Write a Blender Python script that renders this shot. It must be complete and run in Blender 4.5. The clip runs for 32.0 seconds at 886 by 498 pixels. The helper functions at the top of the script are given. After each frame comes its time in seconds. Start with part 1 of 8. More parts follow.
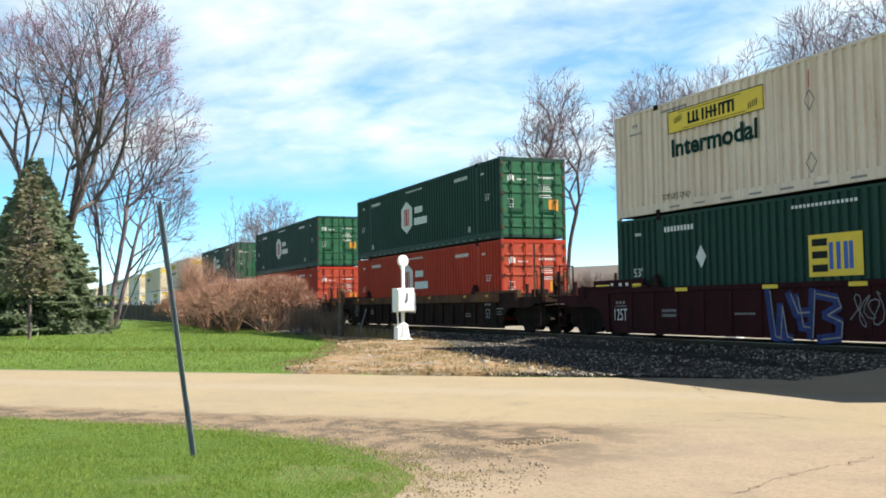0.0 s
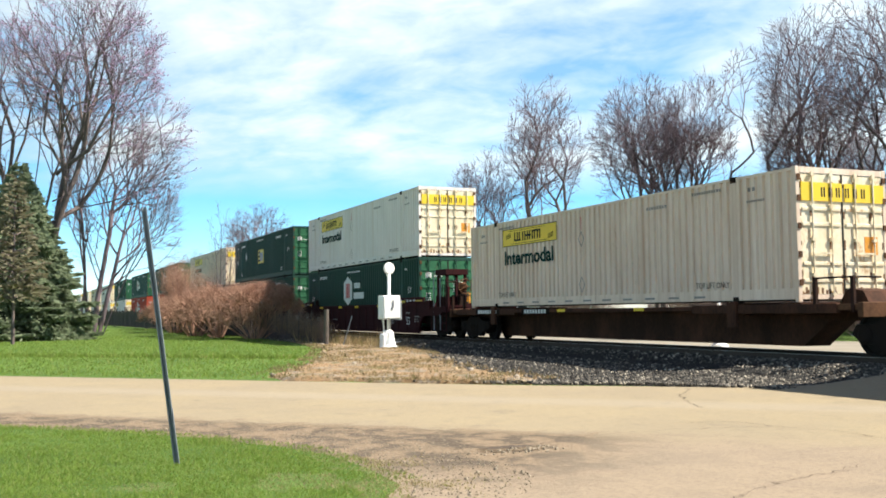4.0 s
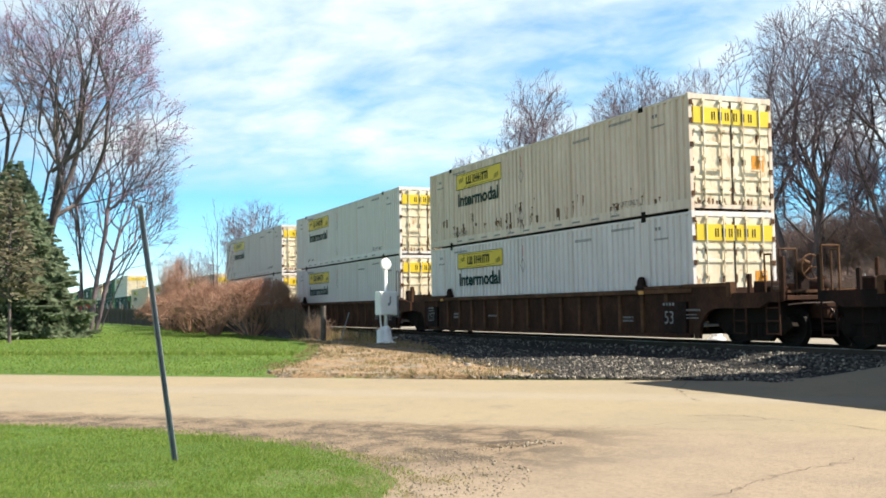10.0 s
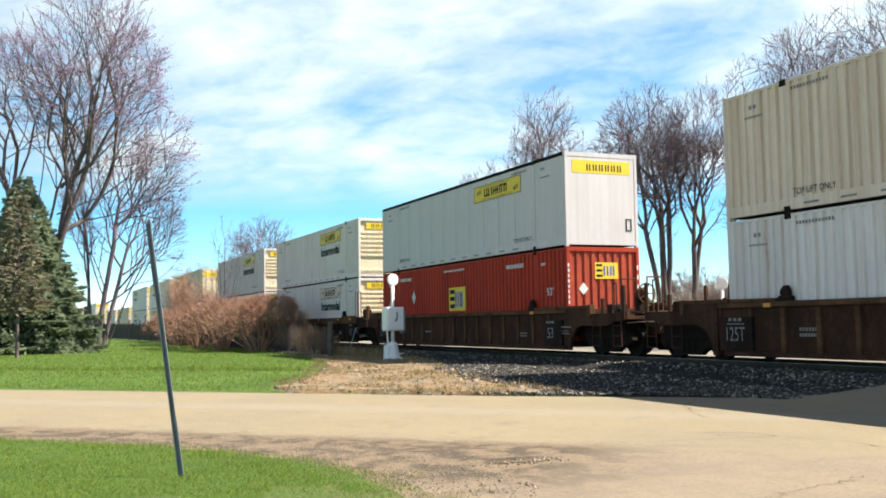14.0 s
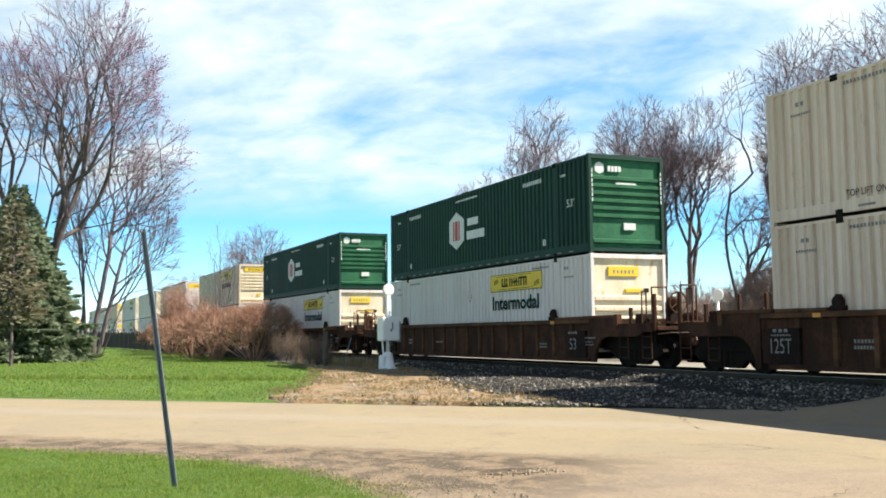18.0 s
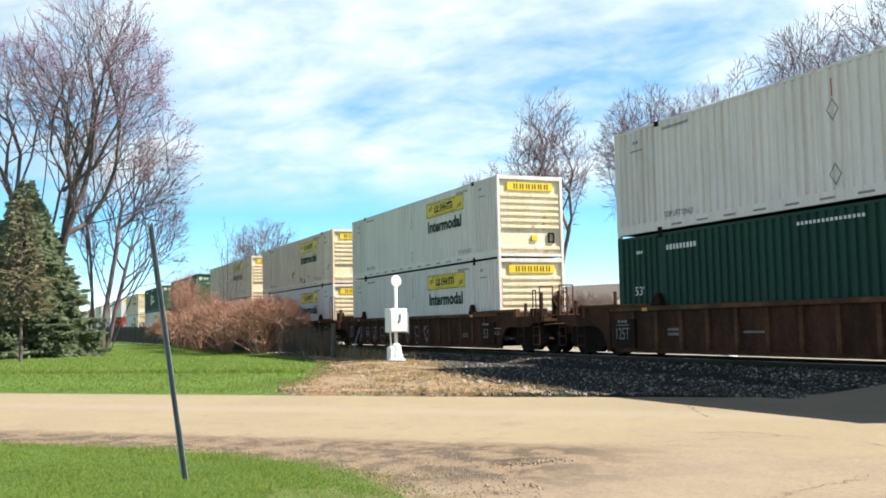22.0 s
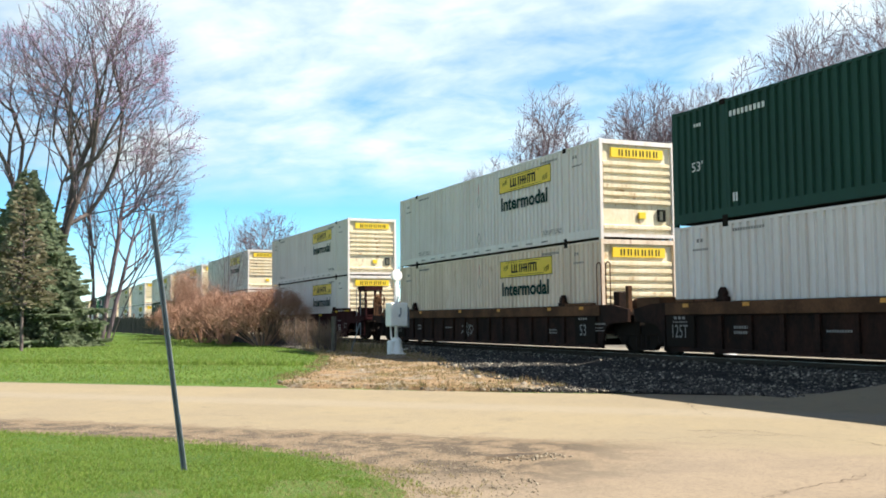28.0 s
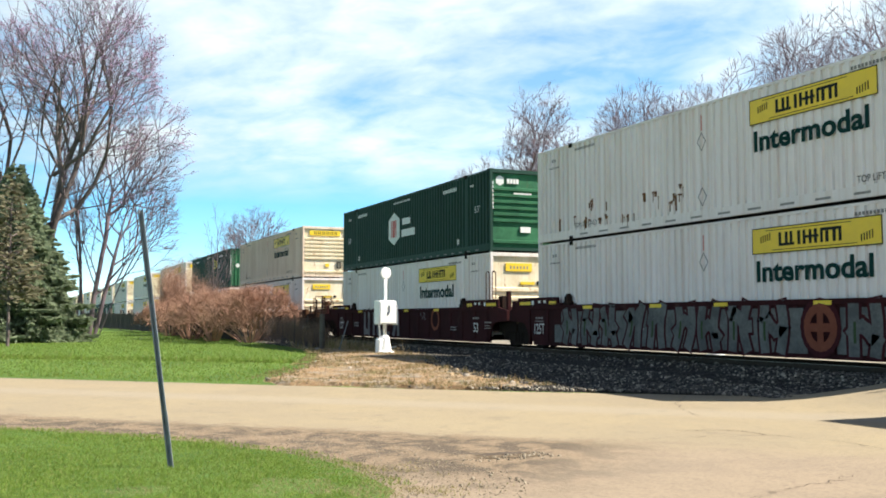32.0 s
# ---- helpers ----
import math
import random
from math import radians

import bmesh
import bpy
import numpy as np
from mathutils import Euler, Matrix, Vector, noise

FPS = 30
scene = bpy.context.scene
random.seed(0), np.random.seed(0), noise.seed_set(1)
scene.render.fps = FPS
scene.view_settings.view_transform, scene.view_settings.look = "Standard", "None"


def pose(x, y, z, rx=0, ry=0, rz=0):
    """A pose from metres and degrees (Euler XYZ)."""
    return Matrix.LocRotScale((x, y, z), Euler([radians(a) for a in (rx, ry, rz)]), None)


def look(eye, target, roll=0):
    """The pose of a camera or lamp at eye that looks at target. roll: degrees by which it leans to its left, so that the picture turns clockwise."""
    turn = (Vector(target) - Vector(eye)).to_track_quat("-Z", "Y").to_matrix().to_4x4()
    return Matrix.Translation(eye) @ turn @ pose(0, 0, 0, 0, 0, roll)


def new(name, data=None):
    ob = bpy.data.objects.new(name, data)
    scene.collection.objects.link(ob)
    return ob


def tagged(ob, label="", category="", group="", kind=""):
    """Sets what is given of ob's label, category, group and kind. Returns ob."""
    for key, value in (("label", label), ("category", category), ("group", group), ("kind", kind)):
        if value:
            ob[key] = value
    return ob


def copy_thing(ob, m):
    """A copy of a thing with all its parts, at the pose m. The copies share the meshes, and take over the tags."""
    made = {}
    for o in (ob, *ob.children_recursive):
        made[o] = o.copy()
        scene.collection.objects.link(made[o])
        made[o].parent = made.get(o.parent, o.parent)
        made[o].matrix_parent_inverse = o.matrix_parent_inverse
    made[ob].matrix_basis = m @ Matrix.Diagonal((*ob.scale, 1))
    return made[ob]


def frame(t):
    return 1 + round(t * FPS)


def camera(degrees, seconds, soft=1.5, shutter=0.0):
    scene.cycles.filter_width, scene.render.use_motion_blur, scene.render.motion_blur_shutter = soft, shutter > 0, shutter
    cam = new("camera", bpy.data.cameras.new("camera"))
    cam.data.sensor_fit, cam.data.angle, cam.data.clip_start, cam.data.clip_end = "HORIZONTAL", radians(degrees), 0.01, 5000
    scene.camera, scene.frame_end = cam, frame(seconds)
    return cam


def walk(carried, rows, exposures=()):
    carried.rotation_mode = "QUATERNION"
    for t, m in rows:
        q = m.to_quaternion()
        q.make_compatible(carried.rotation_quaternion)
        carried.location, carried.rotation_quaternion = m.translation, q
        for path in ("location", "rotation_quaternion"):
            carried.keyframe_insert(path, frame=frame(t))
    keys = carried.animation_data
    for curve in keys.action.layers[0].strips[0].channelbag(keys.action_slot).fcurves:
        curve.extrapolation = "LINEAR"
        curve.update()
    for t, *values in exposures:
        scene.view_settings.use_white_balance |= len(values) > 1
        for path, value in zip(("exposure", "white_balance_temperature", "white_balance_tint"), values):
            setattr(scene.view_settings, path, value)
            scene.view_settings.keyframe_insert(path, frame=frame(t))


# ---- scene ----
cam = camera(47.93, 32.0, soft=1.8)
# seconds, place (m), Euler XYZ (degrees)
PATH = [
    (0, 0.000, -0.000, 1.400, 93.22, 0.83, 67.24), (0.5, 0.010, 0.001, 1.403, 93.23, 0.88, 67.21), (1, 0.004, -0.000, 1.401, 93.15, 0.86, 67.34),
    (1.5, 0.010, 0.001, 1.401, 93.20, 0.83, 67.35), (2, 0.004, 0.002, 1.398, 93.31, 0.71, 67.43), (2.5, 0.005, 0.001, 1.398, 93.40, 0.68, 67.38),
    (3, 0.002, 0.001, 1.400, 93.67, 0.76, 67.25), (3.5, -0.004, 0.005, 1.400, 93.73, 0.64, 66.51), (5.5, -0.012, 0.007, 1.402, 93.46, 0.48, 66.51),
    (6, -0.005, 0.000, 1.399, 93.42, 0.68, 66.71), (6.5, -0.004, 0.001, 1.402, 93.41, 0.83, 66.83), (7, -0.002, 0.005, 1.405, 93.36, 0.94, 66.99),
    (7.5, 0.001, 0.001, 1.402, 93.36, 1.32, 66.82), (8, -0.010, 0.003, 1.400, 93.40, 1.39, 66.77), (8.5, -0.011, 0.005, 1.400, 93.37, 1.00, 66.42),
    (9, -0.012, 0.005, 1.401, 93.36, 0.78, 66.23), (9.5, -0.011, 0.005, 1.399, 93.47, 0.87, 66.17), (10, -0.009, 0.004, 1.401, 93.38, 0.97, 66.26),
    (10.5, -0.004, 0.002, 1.401, 93.34, 1.11, 66.35), (11, -0.008, 0.001, 1.401, 93.33, 1.05, 66.48), (11.5, -0.023, 0.007, 1.398, 93.64, 0.57, 66.22),
    (12, -0.015, 0.010, 1.409, 94.02, 0.00, 66.28), (12.5, -0.016, 0.006, 1.400, 94.14, 0.30, 66.66), (13, -0.010, 0.005, 1.403, 94.12, 0.50, 66.85),
    (13.5, -0.010, 0.005, 1.401, 94.16, 0.83, 66.99), (14, -0.008, 0.004, 1.402, 94.29, 0.86, 66.66), (14.5, -0.020, 0.008, 1.404, 94.50, 0.66, 66.46),
    (16.5, -0.004, 0.005, 1.404, 94.50, 1.11, 66.81), (17, 0.002, 0.006, 1.405, 94.65, 1.37, 67.05), (17.5, -0.010, 0.009, 1.405, 94.76, 1.11, 66.97),
    (18, -0.017, 0.009, 1.404, 94.87, 0.61, 66.40), (18.5, -0.021, 0.011, 1.404, 94.90, 0.34, 66.04), (19, -0.023, 0.012, 1.402, 94.68, 0.46, 66.37),
    (19.5, -0.020, 0.009, 1.404, 94.69, 0.55, 66.35), (20, -0.016, 0.008, 1.405, 94.67, 0.74, 66.28), (20.5, -0.013, 0.006, 1.405, 94.63, 0.97, 66.48),
    (21, -0.018, 0.011, 1.402, 94.76, 0.98, 66.67), (21.5, -0.021, 0.011, 1.403, 94.59, 1.19, 66.76), (22, -0.015, 0.007, 1.404, 94.36, 1.20, 66.84),
    (22.5, -0.006, 0.008, 1.404, 94.42, 0.73, 66.61), (23, -0.001, 0.004, 1.404, 94.50, 0.33, 66.66), (23.5, -0.008, 0.006, 1.405, 94.46, 0.20, 66.79),
    (24, -0.011, 0.007, 1.403, 94.32, 0.33, 67.02), (24.5, -0.007, 0.008, 1.405, 94.29, 0.40, 67.04), (25, -0.011, 0.011, 1.400, 94.16, 0.52, 67.04),
    (25.5, -0.008, 0.005, 1.404, 94.06, 0.61, 67.02), (27.5, -0.016, 0.011, 1.403, 94.09, 0.67, 66.96), (28, -0.003, 0.006, 1.402, 94.06, 0.47, 66.87),
    (28.5, 0.002, 0.005, 1.402, 93.97, 0.41, 66.95), (29, 0.000, 0.006, 1.400, 94.07, 0.34, 66.85), (29.5, -0.002, 0.006, 1.402, 94.33, 0.26, 66.90),
    (30, -0.004, 0.007, 1.402, 94.38, 0.36, 66.87), (30.5, -0.001, 0.007, 1.403, 94.19, 0.28, 66.82), (31, -0.007, 0.008, 1.405, 94.09, -0.01, 66.56),
    (31.5, -0.009, 0.006, 1.402, 94.08, -0.11, 66.41), (32, -0.024, 0.009, 1.401, 93.96, 0.05, 66.21)
]
walk(cam, [(r[0], pose(*r[1:])) for r in PATH])

# ---- light ----
SUN_WAY = Vector((0.42, 0.79, 1.0)).normalized()      # towards the sun
sun_data = bpy.data.lights.new("sun", "SUN")
sun_data.energy, sun_data.angle, sun_data.color = 5.0, radians(0.53), (1.0, 0.92, 0.79)
sun = new("sun", sun_data)
sun.matrix_world = look((0, 0, 60), Vector((0, 0, 60)) - SUN_WAY)
scene.view_settings.exposure = 1.14


def sky_world():
    w = bpy.data.worlds.new("sky")
    w.use_nodes = True
    scene.world = w
    nt = w.node_tree
    nt.nodes.clear()
    N = lambda kind, **kw: node(nt, kind, **kw)
    sky = N("ShaderNodeTexSky", sky_type="NISHITA", sun_disc=False, sun_elevation=math.asin(SUN_WAY.z),
            sun_rotation=math.atan2(SUN_WAY.x, SUN_WAY.y), air_density=0.65, dust_density=0.0, ozone_density=2.2)
    co = N("ShaderNodeTexCoord")
    sep = N("ShaderNodeSeparateXYZ")
    nt.links.new(co.outputs["Generated"], sep.inputs[0])
    # clouds lie on a plane high up: direction / height
    hz = N("ShaderNodeMath", operation="MAXIMUM", v={1: 0.03})
    nt.links.new(sep.outputs["Z"], hz.inputs[0])
    add = N("ShaderNodeMath", operation="ADD", v={1: 0.30})
    nt.links.new(hz.outputs[0], add.inputs[0])
    dx = N("ShaderNodeMath", operation="DIVIDE")
    dy = N("ShaderNodeMath", operation="DIVIDE")
    nt.links.new(sep.outputs["X"], dx.inputs[0])
    nt.links.new(add.outputs[0], dx.inputs[1])
    nt.links.new(sep.outputs["Y"], dy.inputs[0])
    nt.links.new(add.outputs[0], dy.inputs[1])
    comb = N("ShaderNodeCombineXYZ")
    nt.links.new(dx.outputs[0], comb.inputs[0])
    nt.links.new(dy.outputs[0], comb.inputs[1])
    mp = N("ShaderNodeMapping", vector_type="TEXTURE", v={"Rotation": (0, 0, radians(56)), "Scale": (1.15, 0.82, 1.0), "Location": (2.1, 1.6, 0.0)})
    nt.links.new(comb.outputs[0], mp.inputs["Vector"])
    n1 = N("ShaderNodeTexNoise", v={"Scale": 1.7, "Detail": 9.0, "Roughness": 0.56, "Distortion": 0.35})
    n2 = N("ShaderNodeTexNoise", v={"Scale": 9.0, "Detail": 6.0, "Roughness": 0.55, "Distortion": 0.35})
    nt.links.new(mp.outputs[0], n1.inputs["Vector"])
    nt.links.new(mp.outputs[0], n2.inputs["Vector"])
    mix = N("ShaderNodeMath", operation="MULTIPLY_ADD", v={1: 0.45})
    nt.links.new(n2.outputs["Fac"], mix.inputs[0])
    nt.links.new(n1.outputs["Fac"], mix.inputs[2])
    ramp = N("ShaderNodeValToRGB")
    ramp.color_ramp.elements[0].color = (0.25, 0.25, 0.25, 1)
    ramp.color_ramp.elements[1].color = (0.93, 0.93, 0.93, 1)
    ramp.color_ramp.elements[0].position, ramp.color_ramp.elements[1].position = 0.53, 0.845
    nt.links.new(mix.outputs[0], ramp.inputs["Fac"])
    # thin near the horizon
    low = N("ShaderNodeMapRange", v={1: 0.112, 2: 0.155, 3: 0.12, 4: 1.0})
    nt.links.new(sep.outputs["Z"], low.inputs[0])
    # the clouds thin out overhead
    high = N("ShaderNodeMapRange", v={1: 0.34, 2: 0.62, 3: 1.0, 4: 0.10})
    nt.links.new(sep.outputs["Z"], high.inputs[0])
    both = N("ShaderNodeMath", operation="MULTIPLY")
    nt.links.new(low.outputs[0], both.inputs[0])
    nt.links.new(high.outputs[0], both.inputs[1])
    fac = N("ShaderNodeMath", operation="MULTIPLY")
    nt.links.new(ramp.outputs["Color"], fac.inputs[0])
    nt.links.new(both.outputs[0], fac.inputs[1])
    bs, bc, ms = N("ShaderNodeBackground", v={"Strength": 0.106}), N("ShaderNodeBackground", v={"Color": (0.90, 0.99, 1.0, 1), "Strength": 0.54}), N("ShaderNodeMixShader")
    # thin cloud scatters forwards: it is dimmer away from the sun
    toward = N("ShaderNodeVectorMath", operation="DOT_PRODUCT", v={1: SUN_WAY})
    nt.links.new(co.outputs["Generated"], toward.inputs[0])
    glow = N("ShaderNodeMapRange", v={1: -0.5, 2: 0.0, 3: 0.20, 4: 0.56})
    nt.links.new(toward.outputs["Value"], glow.inputs[0])
    nt.links.new(glow.outputs[0], bc.inputs["Strength"])
    hs = N("ShaderNodeHueSaturation", v={"Hue": 0.482, "Saturation": 1.38, "Value": 1.0})
    # the blue is deeper and purer low down, greyer and dimmer overhead
    for key, a, b in (("Hue", 0.482, 0.515), ("Saturation", 1.38, 1.0), ("Value", 1.0, 0.48)):
        grade = N("ShaderNodeMapRange", v={1: 0.33, 2: 0.60, 3: a, 4: b})
        nt.links.new(sep.outputs["Z"], grade.inputs[0])
        nt.links.new(grade.outputs[0], hs.inputs[key])
    nt.links.new(sky.outputs[0], hs.inputs["Color"])
    nt.links.new(hs.outputs[0], bs.inputs["Color"])
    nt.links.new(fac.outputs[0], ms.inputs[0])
    nt.links.new(bs.outputs[0], ms.inputs[1])
    nt.links.new(bc.outputs[0], ms.inputs[2])
    out = N("ShaderNodeOutputWorld")
    nt.links.new(ms.outputs[0], out.inputs["Surface"])


def node(nt, kind, v=None, **kw):
    """A node with attributes set by name and input values set by key."""
    n = nt.nodes.new(kind)
    for k, x in kw.items():
        setattr(n, k, x)
    for k, x in (v or {}).items():
        n.inputs[k].default_value = x
    return n


sky_world()

# ---- materials ----
def material(name, base, rough=0.6, metal=0.0, dark=None, scale=6.0, fine=60.0, amount=0.35, bump=0.0, bump_scale=80.0,
             vary=0.0, stretch=(1, 1, 1), spec=0.5, rust=None, rust_at=0.62, rust_scale=3.0, rust_stretch=(1, 1, 0.25), streak=None, streak_amount=0.5, thin=0.0):
    """Base colour mixed towards dark by a broad and a fine noise, optional rust patches, per-object tone and bump."""
    m = bpy.data.materials.new(name)
    m.use_nodes = True
    nt = m.node_tree
    nt.nodes.clear()
    L = nt.links.new
    out, bs = node(nt, "ShaderNodeOutputMaterial"), node(nt, "ShaderNodeBsdfPrincipled", v={"Roughness": rough, "Metallic": metal, "Specular IOR Level": spec})
    L(bs.outputs[0], out.inputs[0])
    dark = dark or tuple(c * 0.6 for c in base)
    co = node(nt, "ShaderNodeTexCoord")
    mp = node(nt, "ShaderNodeMapping", v={"Scale": stretch})
    L(co.outputs["Object"], mp.inputs[0])
    a, b = node(nt, "ShaderNodeTexNoise", v={"Scale": scale, "Detail": 6.0, "Roughness": 0.6}), node(nt, "ShaderNodeTexNoise", v={"Scale": fine, "Detail": 4.0, "Roughness": 0.7})
    L(mp.outputs[0], a.inputs["Vector"])
    L(mp.outputs[0], b.inputs["Vector"])
    mx = node(nt, "ShaderNodeMath", operation="MULTIPLY_ADD", v={1: 0.5})
    L(b.outputs["Fac"], mx.inputs[0])
    L(a.outputs["Fac"], mx.inputs[2])
    mr = node(nt, "ShaderNodeMapRange", v={1: 0.5, 2: 1.0, 3: 0.0, 4: amount * 2})
    L(mx.outputs[0], mr.inputs[0])
    mc = node(nt, "ShaderNodeMix", data_type="RGBA", v={6: (*base, 1), 7: (*dark, 1)})
    L(mr.outputs[0], mc.inputs[0])
    col = mc.outputs[2]
    if rust:
        mp2 = node(nt, "ShaderNodeMapping", v={"Scale": rust_stretch})
        L(co.outputs["Object"], mp2.inputs[0])
        r = node(nt, "ShaderNodeTexNoise", v={"Scale": rust_scale, "Detail": 9.0, "Roughness": 0.72, "Distortion": 0.4})
        info0 = node(nt, "ShaderNodeObjectInfo")
        off = node(nt, "ShaderNodeVectorMath", operation="SCALE", v={0: (37.0, 11.0, 23.0)})
        L(info0.outputs["Random"], off.inputs["Scale"])
        L(off.outputs[0], mp2.inputs["Location"])
        L(mp2.outputs[0], r.inputs["Vector"])
        rr = node(nt, "ShaderNodeMapRange", v={1: rust_at, 2: rust_at + 0.07, 3: 0.0, 4: 0.85})
        L(r.outputs["Fac"], rr.inputs[0])
        m2 = node(nt, "ShaderNodeMix", data_type="RGBA", v={7: (*rust, 1)})
        L(rr.outputs[0], m2.inputs[0])
        L(col, m2.inputs[6])
        col = m2.outputs[2]
    if streak:
        mp3 = node(nt, "ShaderNodeMapping", v={"Scale": (5.5, 5.5, 0.10)})
        L(co.outputs["Object"], mp3.inputs[0])
        s3 = node(nt, "ShaderNodeTexNoise", v={"Scale": 1.0, "Detail": 5.0, "Roughness": 0.65})
        L(mp3.outputs[0], s3.inputs["Vector"])
        sr = node(nt, "ShaderNodeMapRange", v={1: 0.46, 2: 0.68, 3: 0.0, 4: streak_amount})
        L(s3.outputs["Fac"], sr.inputs[0])
        m3 = node(nt, "ShaderNodeMix", data_type="RGBA", v={7: (*streak, 1)})
        L(sr.outputs[0], m3.inputs[0])
        L(col, m3.inputs[6])
        col = m3.outputs[2]
    if vary:
        info = node(nt, "ShaderNodeObjectInfo")
        hv = node(nt, "ShaderNodeHueSaturation")
        vr = node(nt, "ShaderNodeMapRange", v={3: 1.0 - vary, 4: 1.0 + vary})
        L(info.outputs["Random"], vr.inputs[0])
        L(vr.outputs[0], hv.inputs["Value"])
        L(col, hv.inputs["Color"])
        col = hv.outputs[0]
    L(col, bs.inputs["Base Color"])
    if thin:
        tr, mix = node(nt, "ShaderNodeBsdfTranslucent"), node(nt, "ShaderNodeMixShader", v={0: thin})
        L(col, tr.inputs["Color"])
        L(bs.outputs[0], mix.inputs[1])
        L(tr.outputs[0], mix.inputs[2])
        L(mix.outputs[0], out.inputs[0])
    if bump:
        bn = node(nt, "ShaderNodeTexNoise", v={"Scale": bump_scale, "Detail": 6.0, "Roughness": 0.65})
        L(co.outputs["Object"], bn.inputs["Vector"])
        bp = node(nt, "ShaderNodeBump", v={"Strength": 1.0, "Distance": bump})
        L(bn.outputs["Fac"], bp.inputs["Height"])
        L(bp.outputs[0], bs.inputs["Normal"])
    return m


RUST = (0.16, 0.06, 0.025)
M = {}
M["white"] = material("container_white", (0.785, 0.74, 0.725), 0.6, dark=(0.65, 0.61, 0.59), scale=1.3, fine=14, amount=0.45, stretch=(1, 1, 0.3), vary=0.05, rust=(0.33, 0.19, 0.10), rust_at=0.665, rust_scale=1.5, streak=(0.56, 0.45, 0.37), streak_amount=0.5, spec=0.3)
M["plain"] = material("container_plain", (0.64, 0.60, 0.605), 0.55, dark=(0.54, 0.50, 0.505), scale=0.9, fine=14, amount=0.5, stretch=(1, 1, 0.3), rust=(0.33, 0.19, 0.10), rust_at=0.70, rust_scale=1.5, streak=(0.46, 0.40, 0.37), streak_amount=0.4, spec=0.3)
M["cream"] = material("container_cream", (0.80, 0.68, 0.57), 0.6, dark=(0.66, 0.53, 0.42), scale=1.1, fine=14, amount=0.6, stretch=(1, 1, 0.3), vary=0.05, rust=(0.33, 0.17, 0.08), rust_at=0.63, rust_scale=1.6, streak=(0.46, 0.33, 0.23), streak_amount=0.6)
# rust-stained end paint, also coloured brighter and yellower for the sun on it
M["end_white"] = material("container_end_white_sunlit", (0.82, 0.76, 0.63), 0.55, dark=(0.70, 0.60, 0.42), scale=1.6, fine=9, amount=0.75, vary=0.04, rust=(0.36, 0.18, 0.06), rust_at=0.58, rust_scale=1.7, rust_stretch=(1, 1, 0.4), streak=(0.52, 0.38, 0.18), streak_amount=0.35)
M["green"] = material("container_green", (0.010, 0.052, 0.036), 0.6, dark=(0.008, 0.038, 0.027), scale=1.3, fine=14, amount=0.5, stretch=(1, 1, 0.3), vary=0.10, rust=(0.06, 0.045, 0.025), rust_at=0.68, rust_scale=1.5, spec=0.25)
# lighter copy of the green: sunlight on the ends is put into the colour
M["end_green"] = material("container_end_green_sunlit", (0.032, 0.155, 0.072), 0.7, dark=(0.015, 0.085, 0.042), scale=1.6, fine=9, amount=0.6, vary=0.08, rust=(0.10, 0.07, 0.04), rust_at=0.64, rust_scale=1.7, spec=0.25)
M["red"] = material("container_red", (0.47, 0.050, 0.024), 0.6, dark=(0.32, 0.036, 0.019), scale=1.3, fine=14, amount=0.5, stretch=(1, 1, 0.3), vary=0.08, rust=(0.15, 0.05, 0.03), rust_at=0.68, rust_scale=1.5, spec=0.15)
# red for the ends, lightened in its colour for the sun they catch
M["end_red"] = material("container_end_red_sunlit", (0.46, 0.075, 0.035), 0.65, dark=(0.30, 0.045, 0.025), scale=1.6, fine=9, amount=0.6, vary=0.08, rust=(0.18, 0.07, 0.04), rust_at=0.64, rust_scale=1.7, spec=0.25)
M["yellow"] = material("sign_yellow", (0.80, 0.57, 0.02), 0.5, dark=(0.64, 0.44, 0.03), scale=3, amount=0.35)
M["ink"] = material("sign_ink", (0.022, 0.024, 0.022), 0.7, scale=8, spec=0.1)
M["teal"] = material("lettering_green", (0.005, 0.038, 0.034), 0.7, scale=4, amount=0.3, spec=0.08)
M["blue"] = material("sign_blue", (0.03, 0.10, 0.45), 0.5, scale=4)
M["mark"] = material("white_marking", (0.72, 0.74, 0.72), 0.6, dark=(0.5, 0.5, 0.5), scale=6)
M["grey_mark"] = material("worn_grey_marking", (0.30, 0.29, 0.28), 0.65, dark=(0.15, 0.14, 0.135), scale=6, amount=0.6)
M["redmark"] = material("red_marking", (0.55, 0.06, 0.05), 0.6, scale=6)
M["orange"] = material("reflector_orange", (0.72, 0.30, 0.02), 0.4, scale=9)
M["black"] = material("dark_steel", (0.013, 0.012, 0.012), 0.8, dark=(0.020, 0.014, 0.010), scale=4, amount=0.5, spec=0.06)
M["carbrown"] = material("car_brown", (0.098, 0.042, 0.024), 0.85, dark=(0.034, 0.017, 0.011), scale=1.4, fine=18, amount=0.7, stretch=(1, 1, 0.5), vary=0.12, rust=(0.06, 0.03, 0.02), rust_at=0.6, rust_scale=1.5, spec=0.15)
M["carmaroon"] = material("car_maroon", (0.045, 0.009, 0.011), 0.85, dark=(0.02, 0.005, 0.006), scale=1.4, fine=18, amount=0.6, stretch=(1, 1, 0.5), vary=0.1, rust=(0.05, 0.025, 0.02), rust_at=0.63, rust_scale=1.5, spec=0.15)
M["cardark"] = material("car_dark_brown", (0.048, 0.021, 0.014), 0.85, dark=(0.012, 0.008, 0.007), scale=1.4, fine=18, amount=0.7, stretch=(1, 1, 0.5), vary=0.12, rust=(0.075, 0.034, 0.015), rust_at=0.62, rust_scale=1.5, spec=0.15)
